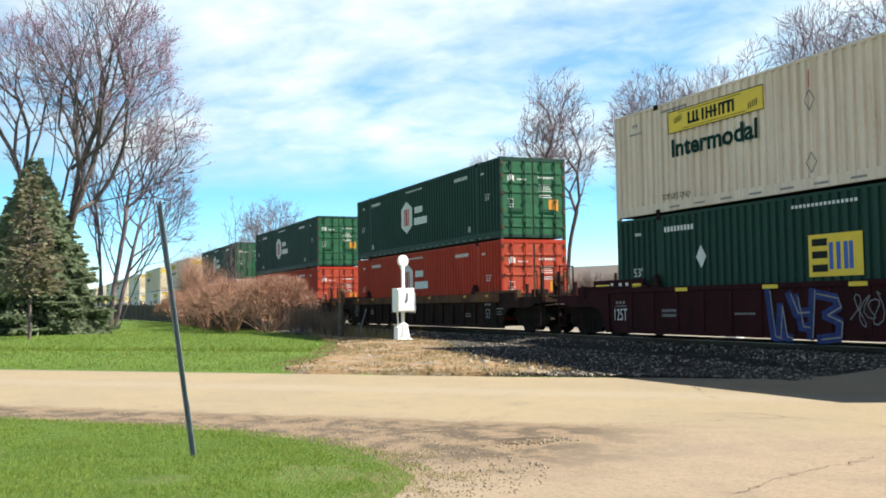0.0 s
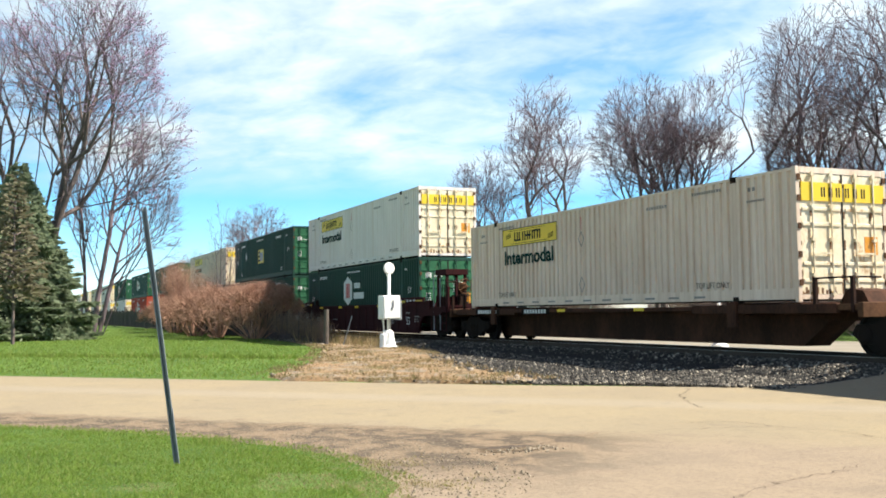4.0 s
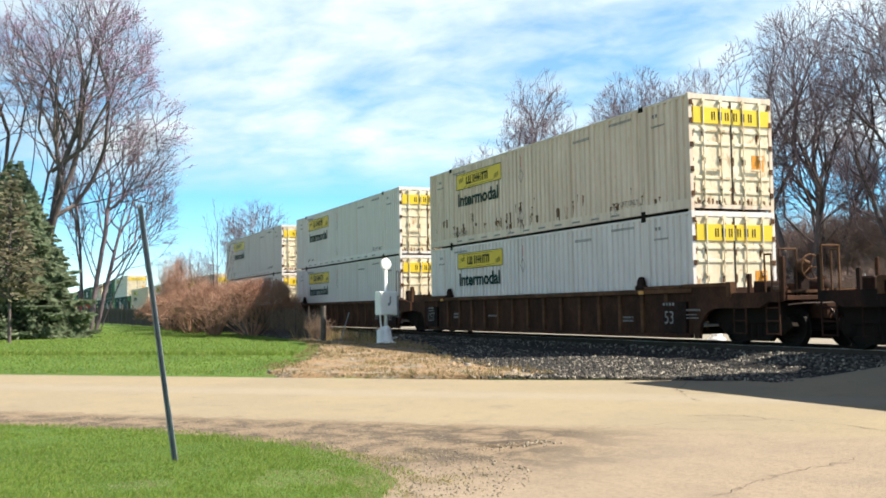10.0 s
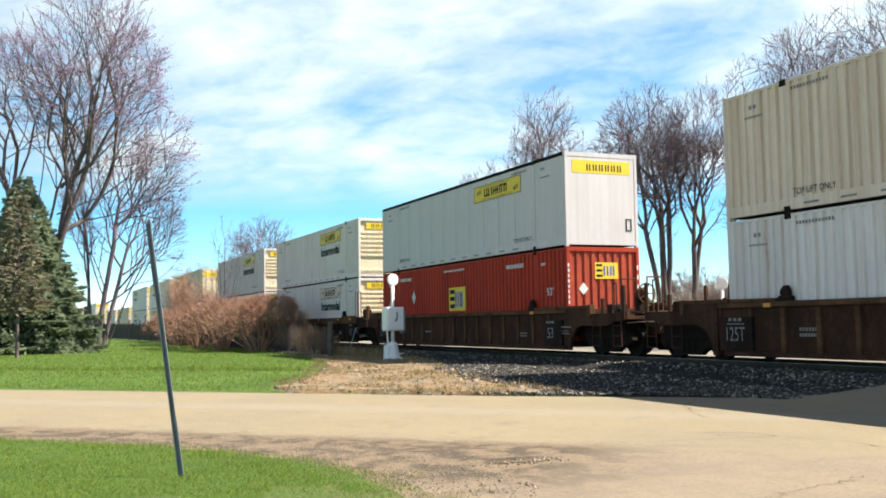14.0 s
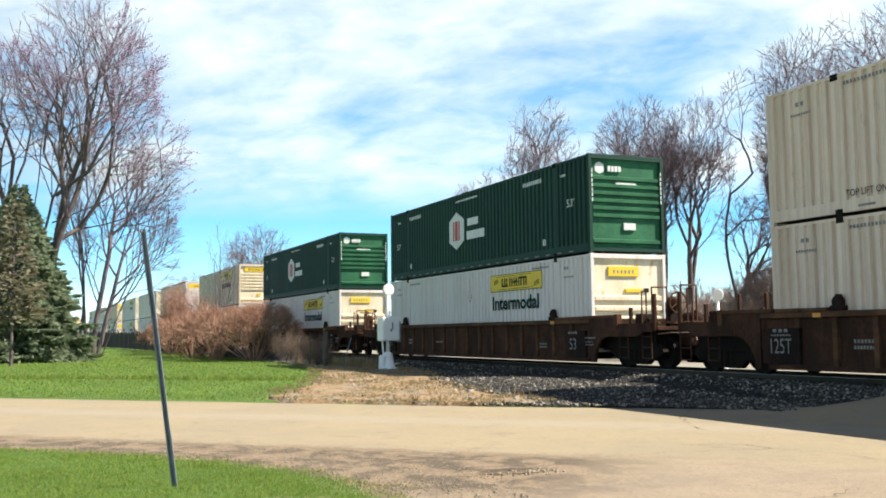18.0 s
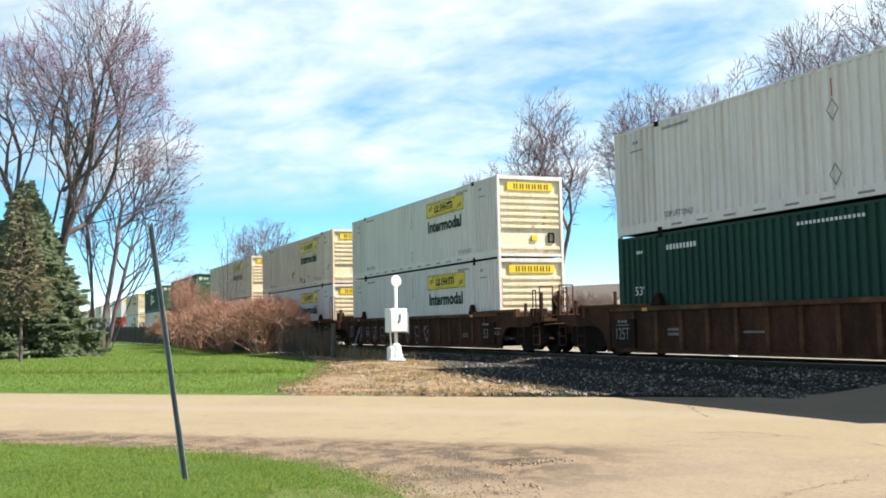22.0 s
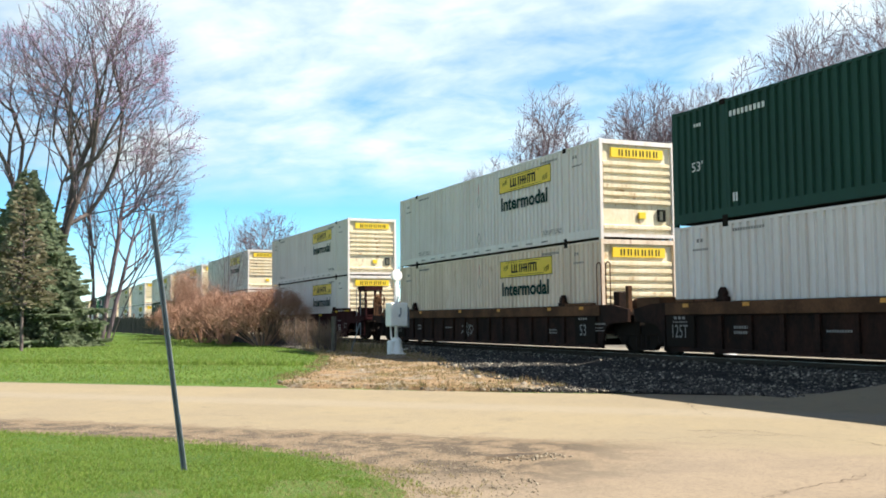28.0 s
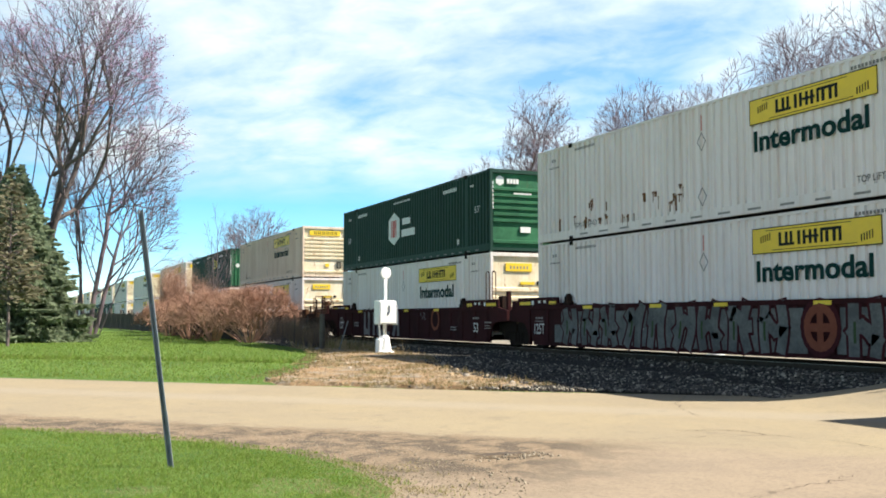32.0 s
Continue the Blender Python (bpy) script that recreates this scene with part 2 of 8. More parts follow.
M["chord"] = material("chord_rust", (0.16, 0.078, 0.040), 0.85, dark=(0.07, 0.036, 0.020), scale=1.2, fine=16, amount=0.7, vary=0.1, rust=(0.06, 0.03, 0.02), rust_at=0.6, rust_scale=1.2, spec=0.15)
M["wheel"] = material("wheel_steel", (0.020, 0.017, 0.015), 0.75, 0.0, dark=(0.012, 0.010, 0.009), scale=8, amount=0.6, spec=0.1)
M["bark"] = material("bark", (0.175, 0.135, 0.13), 0.9, dark=(0.09, 0.07, 0.068), scale=5, fine=40, amount=0.7, stretch=(1, 1, 0.25), bump=0.02, bump_scale=25)
M["twig"] = material("twig", (0.245, 0.185, 0.21), 0.9, dark=(0.15, 0.11, 0.13), scale=2, fine=20, thin=0.2)
M["twigred"] = material("shrub_twig", (0.47, 0.268, 0.185), 0.9, dark=(0.31, 0.18, 0.13), scale=2, fine=20, amount=0.6)
M["brush"] = material("undergrowth", (0.36, 0.27, 0.24), 0.9, dark=(0.23, 0.17, 0.15), scale=2, fine=20, thin=0.4)
M["deadvine"] = material("dead_vine", (0.26, 0.17, 0.11), 0.9, dark=(0.15, 0.10, 0.07), scale=2, fine=20)
M["budgreen"] = material("young_leaf", (0.30, 0.31, 0.09), 0.8, dark=(0.20, 0.20, 0.07), scale=2)
M["needle"] = material("spruce_needle", (0.36, 0.42, 0.28), 0.8, dark=(0.165, 0.21, 0.13), scale=1.6, fine=12, amount=0.7, vary=0.05, spec=0.2, thin=0.5)
M["needleold"] = material("pine_needle_browned", (0.26, 0.24, 0.15), 0.85, dark=(0.20, 0.18, 0.12), scale=1.6, fine=12, amount=0.7, thin=0.4)
M["galv"] = material("galvanised_steel", (0.27, 0.30, 0.34), 0.55, 0.3, dark=(0.14, 0.155, 0.18), scale=5, amount=0.5)
M["silver"] = material("aluminium_paint", (0.84, 0.85, 0.85), 0.5, 0.0, dark=(0.68, 0.69, 0.68), scale=5, amount=0.3)
M["disc"] = material("target_white", (0.80, 0.80, 0.79), 0.5, dark=(0.66, 0.66, 0.65), scale=5, amount=0.3)
M["mauve"] = material("bud_mauve", (0.47, 0.325, 0.49), 0.9, dark=(0.34, 0.235, 0.36), scale=2, thin=0.4)
M["wood"] = material("weathered_timber", (0.135, 0.115, 0.098), 0.9, dark=(0.065, 0.055, 0.048), scale=4, fine=30, amount=0.6, stretch=(0.3, 1, 1), bump=0.01, bump_scale=40)
M["fencewood"] = material("dark_fence_boards", (0.075, 0.062, 0.050), 0.9, dark=(0.035, 0.029, 0.025), scale=4, fine=30, amount=0.6, stretch=(1, 1, 0.3), vary=0.3)
M["rail"] = material("rail_steel", (0.055, 0.033, 0.022), 0.6, 0.3, dark=(0.033, 0.01925, 0.01375), scale=6)
M["railtop"] = material("rail_polished", (0.45, 0.45, 0.46), 0.3, 0.9, scale=6)
M["rustmark"] = material("rust_run", (0.26, 0.13, 0.055), 0.9, dark=(0.12, 0.06, 0.03), scale=9, amount=0.7)
M["siding"] = material("house_siding", (0.55, 0.56, 0.55), 0.7, dark=(0.42, 0.42, 0.42), scale=2)
M["shingle"] = material("roof_shingle", (0.17, 0.15, 0.14), 0.9, dark=(0.11, 0.10, 0.095), scale=3, fine=25)
M["pane"] = material("window_dark", (0.04, 0.05, 0.06), 0.15, scale=2)
M["spray"] = material("spray_grey", (0.20, 0.195, 0.20), 0.7, dark=(0.09, 0.085, 0.09), scale=3, amount=0.6)
M["rustred"] = material("spray_rust_red", (0.20, 0.065, 0.04), 0.7, scale=6, spec=0.1)
M["spray_pale"] = material("spray_pale_grey", (0.17, 0.18, 0.175), 0.75, dark=(0.085, 0.09, 0.09), scale=1.6, fine=14, amount=0.7, spec=0.1)
M["spray_maroon"] = material("spray_maroon", (0.055, 0.012, 0.016), 0.75, dark=(0.03, 0.008, 0.01), scale=5, spec=0.1)
M["spray_green"] = material("spray_green", (0.055, 0.085, 0.04), 0.75, scale=5, spec=0.1)
M["spray_blue"] = material("spray_blue", (0.045, 0.07, 0.22), 0.75, dark=(0.025, 0.035, 0.10), scale=4, amount=0.6, spec=0.1)

# ---- mesh tools ----
class Mesh:
    """Collects boxes, bars and strips into one mesh."""
    def __init__(self):
        self.v, self.f = [], []

    def add(self, verts, faces):
        n = len(self.v)
        self.v += [tuple(p) for p in verts]
        self.f += [tuple(i + n for i in f) for f in faces]
        return self

    def box(self, x0, x1, y0, y1, z0, z1, c=0.0):
        if c <= 0:
            vs = [(x, y, z) for z in (z0, z1) for y in (y0, y1) for x in (x0, x1)]
            return self.add(vs, [(0, 2, 3, 1), (4, 5, 7, 6), (0, 1, 5, 4), (2, 6, 7, 3), (0, 4, 6, 2), (1, 3, 7, 5)])
        bm = bmesh.new()
        bmesh.ops.create_cube(bm, size=1.0)
        for p in bm.verts:
            p.co = Vector(((x0 + x1) / 2 + p.co.x * (x1 - x0), (y0 + y1) / 2 + p.co.y * (y1 - y0), (z0 + z1) / 2 + p.co.z * (z1 - z0)))
        bmesh.ops.bevel(bm, geom=bm.edges[:], offset=c, segments=1, affect="EDGES")
        bm.verts.index_update()
        self.add([p.co[:] for p in bm.verts], [[p.index for p in f.verts] for f in bm.faces])
        bm.free()
        return self

    def prism(self, pts, y0, y1):
        """A plate with outline pts in x, z between y0 and y1 (outline counter-clockwise seen from -y)."""
        n = len(pts)
        vs = [(x, y0, z) for x, z in pts] + [(x, y1, z) for x, z in pts]
        return self.add(vs, [tuple(range(n)), tuple(reversed(range(n, 2 * n)))] + [(i, i + n, (i + 1) % n + n, (i + 1) % n) for i in range(n)])

    def tube(self, a, b, ra, rb=None, k=8, caps=True):
        a, b = Vector(a), Vector(b)
        rb = ra if rb is None else rb
        w = (b - a).normalized()
        u = w.orthogonal().normalized()
        t = w.cross(u)
        vs = []
        for p, r in ((a, ra), (b, rb)):
            vs += [p + (u * math.cos(i * math.tau / k) + t * math.sin(i * math.tau / k)) * r for i in range(k)]
        fs = [(i, (i + 1) % k, (i + 1) % k + k, i + k) for i in range(k)]
        if caps:
            fs += [tuple(reversed(range(k))), tuple(range(k, 2 * k))]
        return self.add(vs, fs)

    def lathe(self, axis, at, prof, k=20):
        """A turned form: prof is rows of (distance along the axis, radius)."""
        axis = Vector(axis).normalized()
        u = axis.orthogonal().normalized()
        t = axis.cross(u)
        at = Vector(at)
        vs = [at + axis * d + (u * math.cos(i * math.tau / k) + t * math.sin(i * math.tau / k)) * r for d, r in prof for i in range(k)]
        fs = [(j * k + i, j * k + (i + 1) % k, (j + 1) * k + (i + 1) % k, (j + 1) * k + i) for j in range(len(prof) - 1) for i in range(k)]
        fs += [tuple(reversed(range(k))), tuple(range((len(prof) - 1) * k, len(prof) * k))]
        return self.add(vs, fs)

    def data(self, name, mat, smooth=False):
        me = bpy.data.meshes.new(name)
        me.from_pydata(self.v, [], self.f)
        if smooth:
            me.polygons.foreach_set("use_smooth", [True] * len(me.polygons))
        me.materials.append(mat)
        me.update()
        return me


def part(name, mesh, mat, parent, label="", smooth=False, at=None):
    """One mesh object under a thing or a part."""
    me = mesh.data(name, mat, smooth) if isinstance(mesh, Mesh) else mesh
    ob = new(name, me)
    ob.parent = parent
    if at is not None:
        ob.matrix_basis = at
    small = name.endswith(("_print", "_work"))
    if label or small:
        tagged(ob, label, kind="stuff" if small else "")
    return ob


def thing(name, label, category, group="", kind="", at=None):
    ob = new(name)
    ob.empty_display_size = 0.2
    tagged(ob, label, category, group, kind)
    if at is not None:
        ob.matrix_basis = at
    return ob


TEXTS = {}


def lettering(words, width, height, mat, weight=0.0):
    """Raised lettering in the x-z plane that faces -y, its lower left at the origin, fitted to width and height."""
    key = (words, width, height, mat.name, weight)
    if key not in TEXTS:
        cu = bpy.data.curves.new("lettering", "FONT")
        cu.body, cu.offset, cu.resolution_u = words, weight, 3
        ob = bpy.data.objects.new("lettering", cu)
        me = bpy.data.meshes.new_from_object(ob)
        bpy.data.objects.remove(ob)
        n = len(me.vertices)
        co = np.zeros(n * 3)
        me.vertices.foreach_get("co", co)
        co = co.reshape(n, 3)
        lo, hi = co.min(0), co.max(0)
        out = np.zeros((n, 3))
        out[:, 0] = (co[:, 0] - lo[0]) / (hi[0] - lo[0]) * width
        out[:, 2] = (co[:, 1] - lo[1]) / (hi[1] - lo[1]) * height
        me.vertices.foreach_set("co", out.ravel())
        me.materials.clear()
        me.materials.append(mat)
        me.update()
        TEXTS[key] = me
    return TEXTS[key]

# ---- ground ----
NEAR_SIDE, CENTRE, RAIL = 15.263, 16.56, 0.422      # container side, track centre, rail top
SPEED = 17.239                                        # train, m/s, towards -x


def smooth(x, a, b):
    t = min(1.0, max(0.0, (x - a) / (b - a)))
    return t * t * (3 - 2 * t)


def land(x, y):
    """Height of the ground: flat by the road, a low bank up to the track."""
    d = (x + 26.4) * -0.705 + (y + 0.09) * 0.709
    bank = 0.10 * smooth(d, 0.3, 5.0)
    bed = 0.25 * (1 - smooth(abs(y - CENTRE), 1.9, 3.2))
    far = 0.12 * smooth(y, 19.5, 24.0)
    dip = -0.16 * smooth(y, 18.2, 20.5)
    lawn = 0.10 * smooth(-9.5 - x, 0.0, 4.0) * smooth(2.0 - y, 0, 3.0) * (1 - smooth(d, -12.0, -8.0))
    mound = 0.06 * math.exp(-((x + 31.0) / 4.0) ** 2 - ((y - 11.4) / 1.6) ** 2)
    hill = 0.45 * smooth(-x, 58, 96) * (1 - smooth(y, 12.4, 14.4))
    return mound + hill + max(bank + (dip + far if y > CENTRE else 0), bed) + lawn


def axis(points):
    out = []
    for a, b, step in points:
        n = max(1, round((b - a) / step))
        out += [a + (b - a) * i / n for i in range(n)]
    return out + [points[-1][1]]


def sheet(name, xs, ys, mat, lift=0.0):
    me = bpy.data.meshes.new(name)
    vs = [(x, y, land(x, y) + lift) for y in ys for x in xs]
    n = len(xs)
    fs = [(j * n + i, j * n + i + 1, (j + 1) * n + i + 1, (j + 1) * n + i) for j in range(len(ys) - 1) for i in range(n - 1)]
    me.from_pydata(vs, [], fs)
    me.materials.append(mat)
    me.update()
    return new(name, me)


def along(curve, k):
    """k points evenly spread along a polyline."""
    pts = [Vector(p) for p in curve]
    ds = [0.0]
    for a, b in zip(pts, pts[1:]):
        ds.append(ds[-1] + (b - a).length)
    out, j = [], 0
    for i in range(k):
        s = ds[-1] * i / (k - 1)
        while j < len(ds) - 2 and ds[j + 1] < s:
            j += 1
        t = (s - ds[j]) / (ds[j + 1] - ds[j])
        out.append(pts[j].lerp(pts[j + 1], t))
    return out


def strip(name, a, b, nu, nv, mat, lift, ragged=0.0, height=None, sink=0.0):
    """A draped surface between two curves, its long edges uneven by `ragged` metres."""
    A, B = along(a, nu), along(b, nu)
    vs = []
    for i, (p, q) in enumerate(zip(A, B)):
        w = (q - p).normalized() if (q - p).length > 1e-6 else Vector((0, 1))
        p = p + w * ragged * (noise.noise((i * 0.37, 1.7, len(name))) + 0.6 * noise.noise((i * 1.3, 5.1, len(name))))
        q = q + w * ragged * (noise.noise((i * 0.41, 9.2, len(name))) + 0.6 * noise.noise((i * 1.2, 3.3, len(name))))
        for j in range(nv + 1):
            c = p.lerp(q, j / nv)
            drop = sink if j in (0, nv) or i in (0, nu - 1) else 0.0
            vs.append((c.x, c.y, (height or land)(c.x, c.y) + lift - drop))
    n = nv + 1
    fs = [(i * n + j, (i + 1) * n + j, (i + 1) * n + j + 1, i * n + j + 1) for i in range(nu - 1) for j in range(nv)]
    me = bpy.data.meshes.new(name)
    me.from_pydata(vs, [], fs)
    me.materials.append(mat)
    me.update()
    ob = new(name, me)
    if me.polygons[0].normal.z < 0:
        me.flip_normals()
    return ob


M["grass"] = material("lawn_grass", (0.14, 0.23, 0.05), 0.9, dark=(0.075, 0.14, 0.03), scale=0.35, fine=7, amount=0.6, bump=0.05, bump_scale=28, spec=0.15)
M["ballast"] = material("ballast_bed", (0.075, 0.070, 0.064), 0.95, dark=(0.018, 0.018, 0.018), scale=9, fine=30, amount=0.8, bump=0.05, bump_scale=22, spec=0.2)
M["farland"] = material("bright_track_side", (0.304, 0.28, 0.232), 0.95, dark=(0.216, 0.196, 0.16), scale=0.4, fine=20, amount=0.5, spec=0.1)



def pavement_material():
    """Bleached asphalt; towards the verge it breaks up into grey rubble and sand."""
    m = bpy.data.materials.new("pavement")
    m.use_nodes = True
    nt = m.node_tree
    L = nt.links.new
    bs = nt.nodes["Principled BSDF"]
    bs.inputs["Roughness"].default_value, bs.inputs["Specular IOR Level"].default_value = 0.95, 0.15
    co = node(nt, "ShaderNodeTexCoord")
    def noise_of(scale, detail=6.0, rough=0.62, dist=0.0):
        n = node(nt, "ShaderNodeTexNoise", v={"Scale": scale, "Detail": detail, "Roughness": rough, "Distortion": dist})
        L(co.outputs["Object"], n.inputs["Vector"])
        return n.outputs["Fac"]
    def math_of(op, a, b=None, c=None):
        n = node(nt, "ShaderNodeMath", operation=op)
        for i, x in enumerate((a, b, c)):
            if x is None:
                continue
            if isinstance(x, (int, float)):
                n.inputs[i].default_value = x
            else:
                L(x, n.inputs[i])
        return n.outputs[0]
    def ranged(x, a, b, c=0.0, d=1.0):
        n = node(nt, "ShaderNodeMapRange", interpolation_type="SMOOTHSTEP", v={1: a, 2: b, 3: c, 4: d})
        L(x, n.inputs[0])
        return n.outputs[0]
    def mixed(fac, a, b):
        n = node(nt, "ShaderNodeMix", data_type="RGBA")
        L(fac, n.inputs[0])
        for i, x in ((6, a), (7, b)):
            if isinstance(x, tuple):
                n.inputs[i].default_value = (*x, 1)
            else:
                L(x, n.inputs[i])
        return n.outputs[2]
    sep = node(nt, "ShaderNodeSeparateXYZ")
    L(co.outputs["Object"], sep.inputs[0])
    # across: metres from the road's near edge towards the verge; along: metres towards the crossing
    across = math_of("ADD", math_of("MULTIPLY_ADD", sep.outputs["X"], 0.705, 11.0), math_of("MULTIPLY", sep.outputs["Y"], -0.709))
    along_ = math_of("ADD", math_of("MULTIPLY_ADD", sep.outputs["X"], 0.709, 11.06), math_of("MULTIPLY", sep.outputs["Y"], 0.705))
    broad, mid_, fine, grit = noise_of(0.45, 5), noise_of(2.2, 7, 0.65, 0.5), noise_of(26, 5, 0.7), noise_of(120, 3, 0.7)
    tan = mixed(ranged(broad, 0.35, 0.65), (0.318, 0.263, 0.172), (0.285, 0.238, 0.165))
    tan = mixed(ranged(mid_, 0.52, 0.75, 0.0, 0.6), tan, (0.190, 0.165, 0.122))
    tan = mixed(ranged(fine, 0.45, 0.70, 0.0, 0.35), tan, (0.152, 0.132, 0.102))
    tan = mixed(ranged(grit, 0.56, 0.68, 0.0, 0.7), tan, (0.318, 0.290, 0.226))
    # darker blotches where the surface has worn through
    blotch = noise_of(7.5, 6, 0.68, 0.3)
    tan = mixed(ranged(blotch, 0.55, 0.70, 0.0, 0.26), tan, (0.157, 0.131, 0.101))
    # the apron is older and greyer, with dark mottling
    worn = mixed(ranged(noise_of(1.1, 6, 0.6, 0.5), 0.42, 0.72), (0.299, 0.241, 0.176), (0.246, 0.201, 0.153))
    worn = mixed(ranged(fine, 0.46, 0.66, 0.0, 0.52), worn, (0.162, 0.130, 0.101))
    worn = mixed(ranged(blotch, 0.52, 0.68, 0.0, 0.32), worn, (0.165, 0.135, 0.106))
    worn = mixed(ranged(grit, 0.54, 0.68, 0.0, 0.6), worn, (0.375, 0.306, 0.232))
    tan = mixed(ranged(math_of("ADD", across, math_of("MULTIPLY_ADD", mid_, 1.2, -0.6)), -1.0, 0.7), tan, worn)
    # pale wheel track along the road
    lane = math_of("MULTIPLY", ranged(across, -4.9, -4.2), ranged(across, -3.2, -3.8))
    tan = mixed(math_of("MULTIPLY", lane, 0.35), tan, (0.336, 0.298, 0.242))
    edge = math_of("ADD", across, math_of("MULTIPLY_ADD", mid_, 1.6, -0.8))
    band = math_of("MULTIPLY", ranged(edge, -0.45, 0.05), ranged(along_, 9.8, 7.9))
    inner = ranged(edge, 4.2, 1.8)
    band = math_of("MULTIPLY", band, inner)
    rubble = mixed(ranged(mid_, 0.42, 0.58), (0.085, 0.068, 0.052), (0.26, 0.195, 0.13))
    rubble = mixed(ranged(fine, 0.40, 0.65, 0.0, 0.6), rubble, (0.0691, 0.0547, 0.042))
    rubble = mixed(ranged(grit, 0.55, 0.68, 0.0, 0.7), rubble, (0.366, 0.304, 0.231))
    L(mixed(math_of("MULTIPLY", band, 0.9), tan, rubble), bs.inputs["Base Color"])
    bp = node(nt, "ShaderNodeBump", v={"Strength": 0.9, "Distance": 0.012})
    L(math_of("ADD", fine, math_of("MULTIPLY", math_of("MULTIPLY", mid_, band), 1.6)), bp.inputs["Height"])
    L(bp.outputs[0], bs.inputs["Normal"])
    return m


M["pavement"] = pavement_material()


def bank_material():
    """Dry bank: matted tan grass, bare dirt, grey gravel and green tufts in patches."""
    m = bpy.data.materials.new("dry_bank")
    m.use_nodes = True
    nt = m.node_tree
    L = nt.links.new
    bs = nt.nodes["Principled BSDF"]
    bs.inputs["Roughness"].default_value, bs.inputs["Specular IOR Level"].default_value = 0.95, 0.1
    co = node(nt, "ShaderNodeTexCoord")
    col = None
    for i, (scale, lo, hi, tone) in enumerate(((1.0, 0, 1, (0.30, 0.205, 0.115)), (0.7, 0.47, 0.55, (0.34, 0.22, 0.125)), (1.3, 0.50, 0.56, (0.27, 0.245, 0.21)), (0.9, 0.55, 0.62, (0.10, 0.115, 0.032)), (3.2, 0.50, 0.58, (0.13, 0.09, 0.05)), (14.0, 0.52, 0.62, (0.45, 0.36, 0.24)))):
        if col is None:
            rgb = node(nt, "ShaderNodeRGB")
            rgb.outputs[0].default_value = (*tone, 1)
            col = rgb.outputs[0]
            continue
        mp = node(nt, "ShaderNodeMapping", v={"Location": (i * 7.3, i * 3.1, 0)})
        L(co.outputs["Object"], mp.inputs[0])
        n = node(nt, "ShaderNodeTexNoise", v={"Scale": scale, "Detail": 7.0, "Roughness": 0.65, "Distortion": 0.4})
        L(mp.outputs[0], n.inputs["Vector"])
        mr = node(nt, "ShaderNodeMapRange", v={1: lo, 2: hi, 3: 0.0, 4: 0.85})
        L(n.outputs["Fac"], mr.inputs[0])
        mx = node(nt, "ShaderNodeMix", data_type="RGBA", v={7: (*tone, 1)})
        L(mr.outputs[0], mx.inputs[0])
        L(col, mx.inputs[6])
        col = mx.outputs[2]
    L(col, bs.inputs["Base Color"])
    bn = node(nt, "ShaderNodeTexNoise", v={"Scale": 30.0, "Detail": 6.0, "Roughness": 0.65})
    L(co.outputs["Object"], bn.inputs["Vector"])
    bp = node(nt, "ShaderNodeBump", v={"Strength": 1.0, "Distance": 0.04})
    L(bn.outputs["Fac"], bp.inputs["Height"])
    L(bp.outputs[0], bs.inputs["Normal"])
    return m


M["dirt"] = bank_material()
xs = axis([(-3000, -400, 400), (-400, -120, 20), (-120, -60, 2.0), (-60, 2, 0.7), (2, 40, 4), (40, 400, 60), (400, 3000, 400)])
ys = axis([(-3000, -300, 400), (-300, -20, 20), (-20, -6, 1.5), (-6, 30, 0.6), (30, 60, 3), (60, 300, 30), (300, 3000, 400)])
ground = tagged(sheet("ground", xs, ys, M["grass"]), "green mown spring lawn and open land up to the horizon", "ground", kind="structure")

FAR_EDGE = [(-95, -68), (-26.4, -0.09), (-22.9, 3.38), (-20.9, 5.42), (-17.3, 9.0), (-15.8, 10.95), (-15.0, 11.7), (-14.1, 12.2), (-13.4, 12.35), (-12.9, 12.9), (-12.6, 13.6), (-12.5, 15.4)]
NEAR_EDGE = [(-84, -74), (-16.2, -0.9), (-14.1, 1.3), (-12.2, 3.3), (-9.0, 6.4), (-6.2, 9.6), (-4.6, 12.4), (-3.8, 15.4)]


def road_height(x, y):
    return max(0.0, 0.41 * smooth(y, 11.4, 14.9))


apron = tagged(strip("pavement_apron", [(-18.4, 1.6), (-15.6, 4.6), (-12.6, 7.6), (-10.2, 10.6), (-8.5, 14.6)], [(-9.5, -9.0), (-6, -9), (0, -9), (9, -9), (14, 0)], 40, 24, M["pavement"], 0.008, height=road_height, sink=0.02),
               "worn sunlit asphalt apron with cracks, patches and a shallow pothole", "pavement", kind="structure")
road = tagged(strip("road", FAR_EDGE, NEAR_EDGE, 120, 14, M["pavement"], 0.016, 0.06, road_height, 0.03), "pale sun-bleached asphalt road leading to the crossing", "road", kind="structure")
shoulder = tagged(strip("road_shoulder", [(-80, -72.5), (-17.6, -3.1), (-14.25, -0.0), (-12.35, 1.9), (-11.2, 2.6), (-9.6, 3.0), (-8.2, 2.9)],
                        [(-85, -73), (-17.2, 0.0), (-15.1, 2.2), (-13.2, 4.2), (-11.7, 5.5), (-9.6, 6.4), (-7.6, 6.4)], 90, 8, M["pavement"], 0.012, 0.0, sink=0.02), "grey gravel shoulder with broken asphalt edge", "road shoulder", kind="structure")
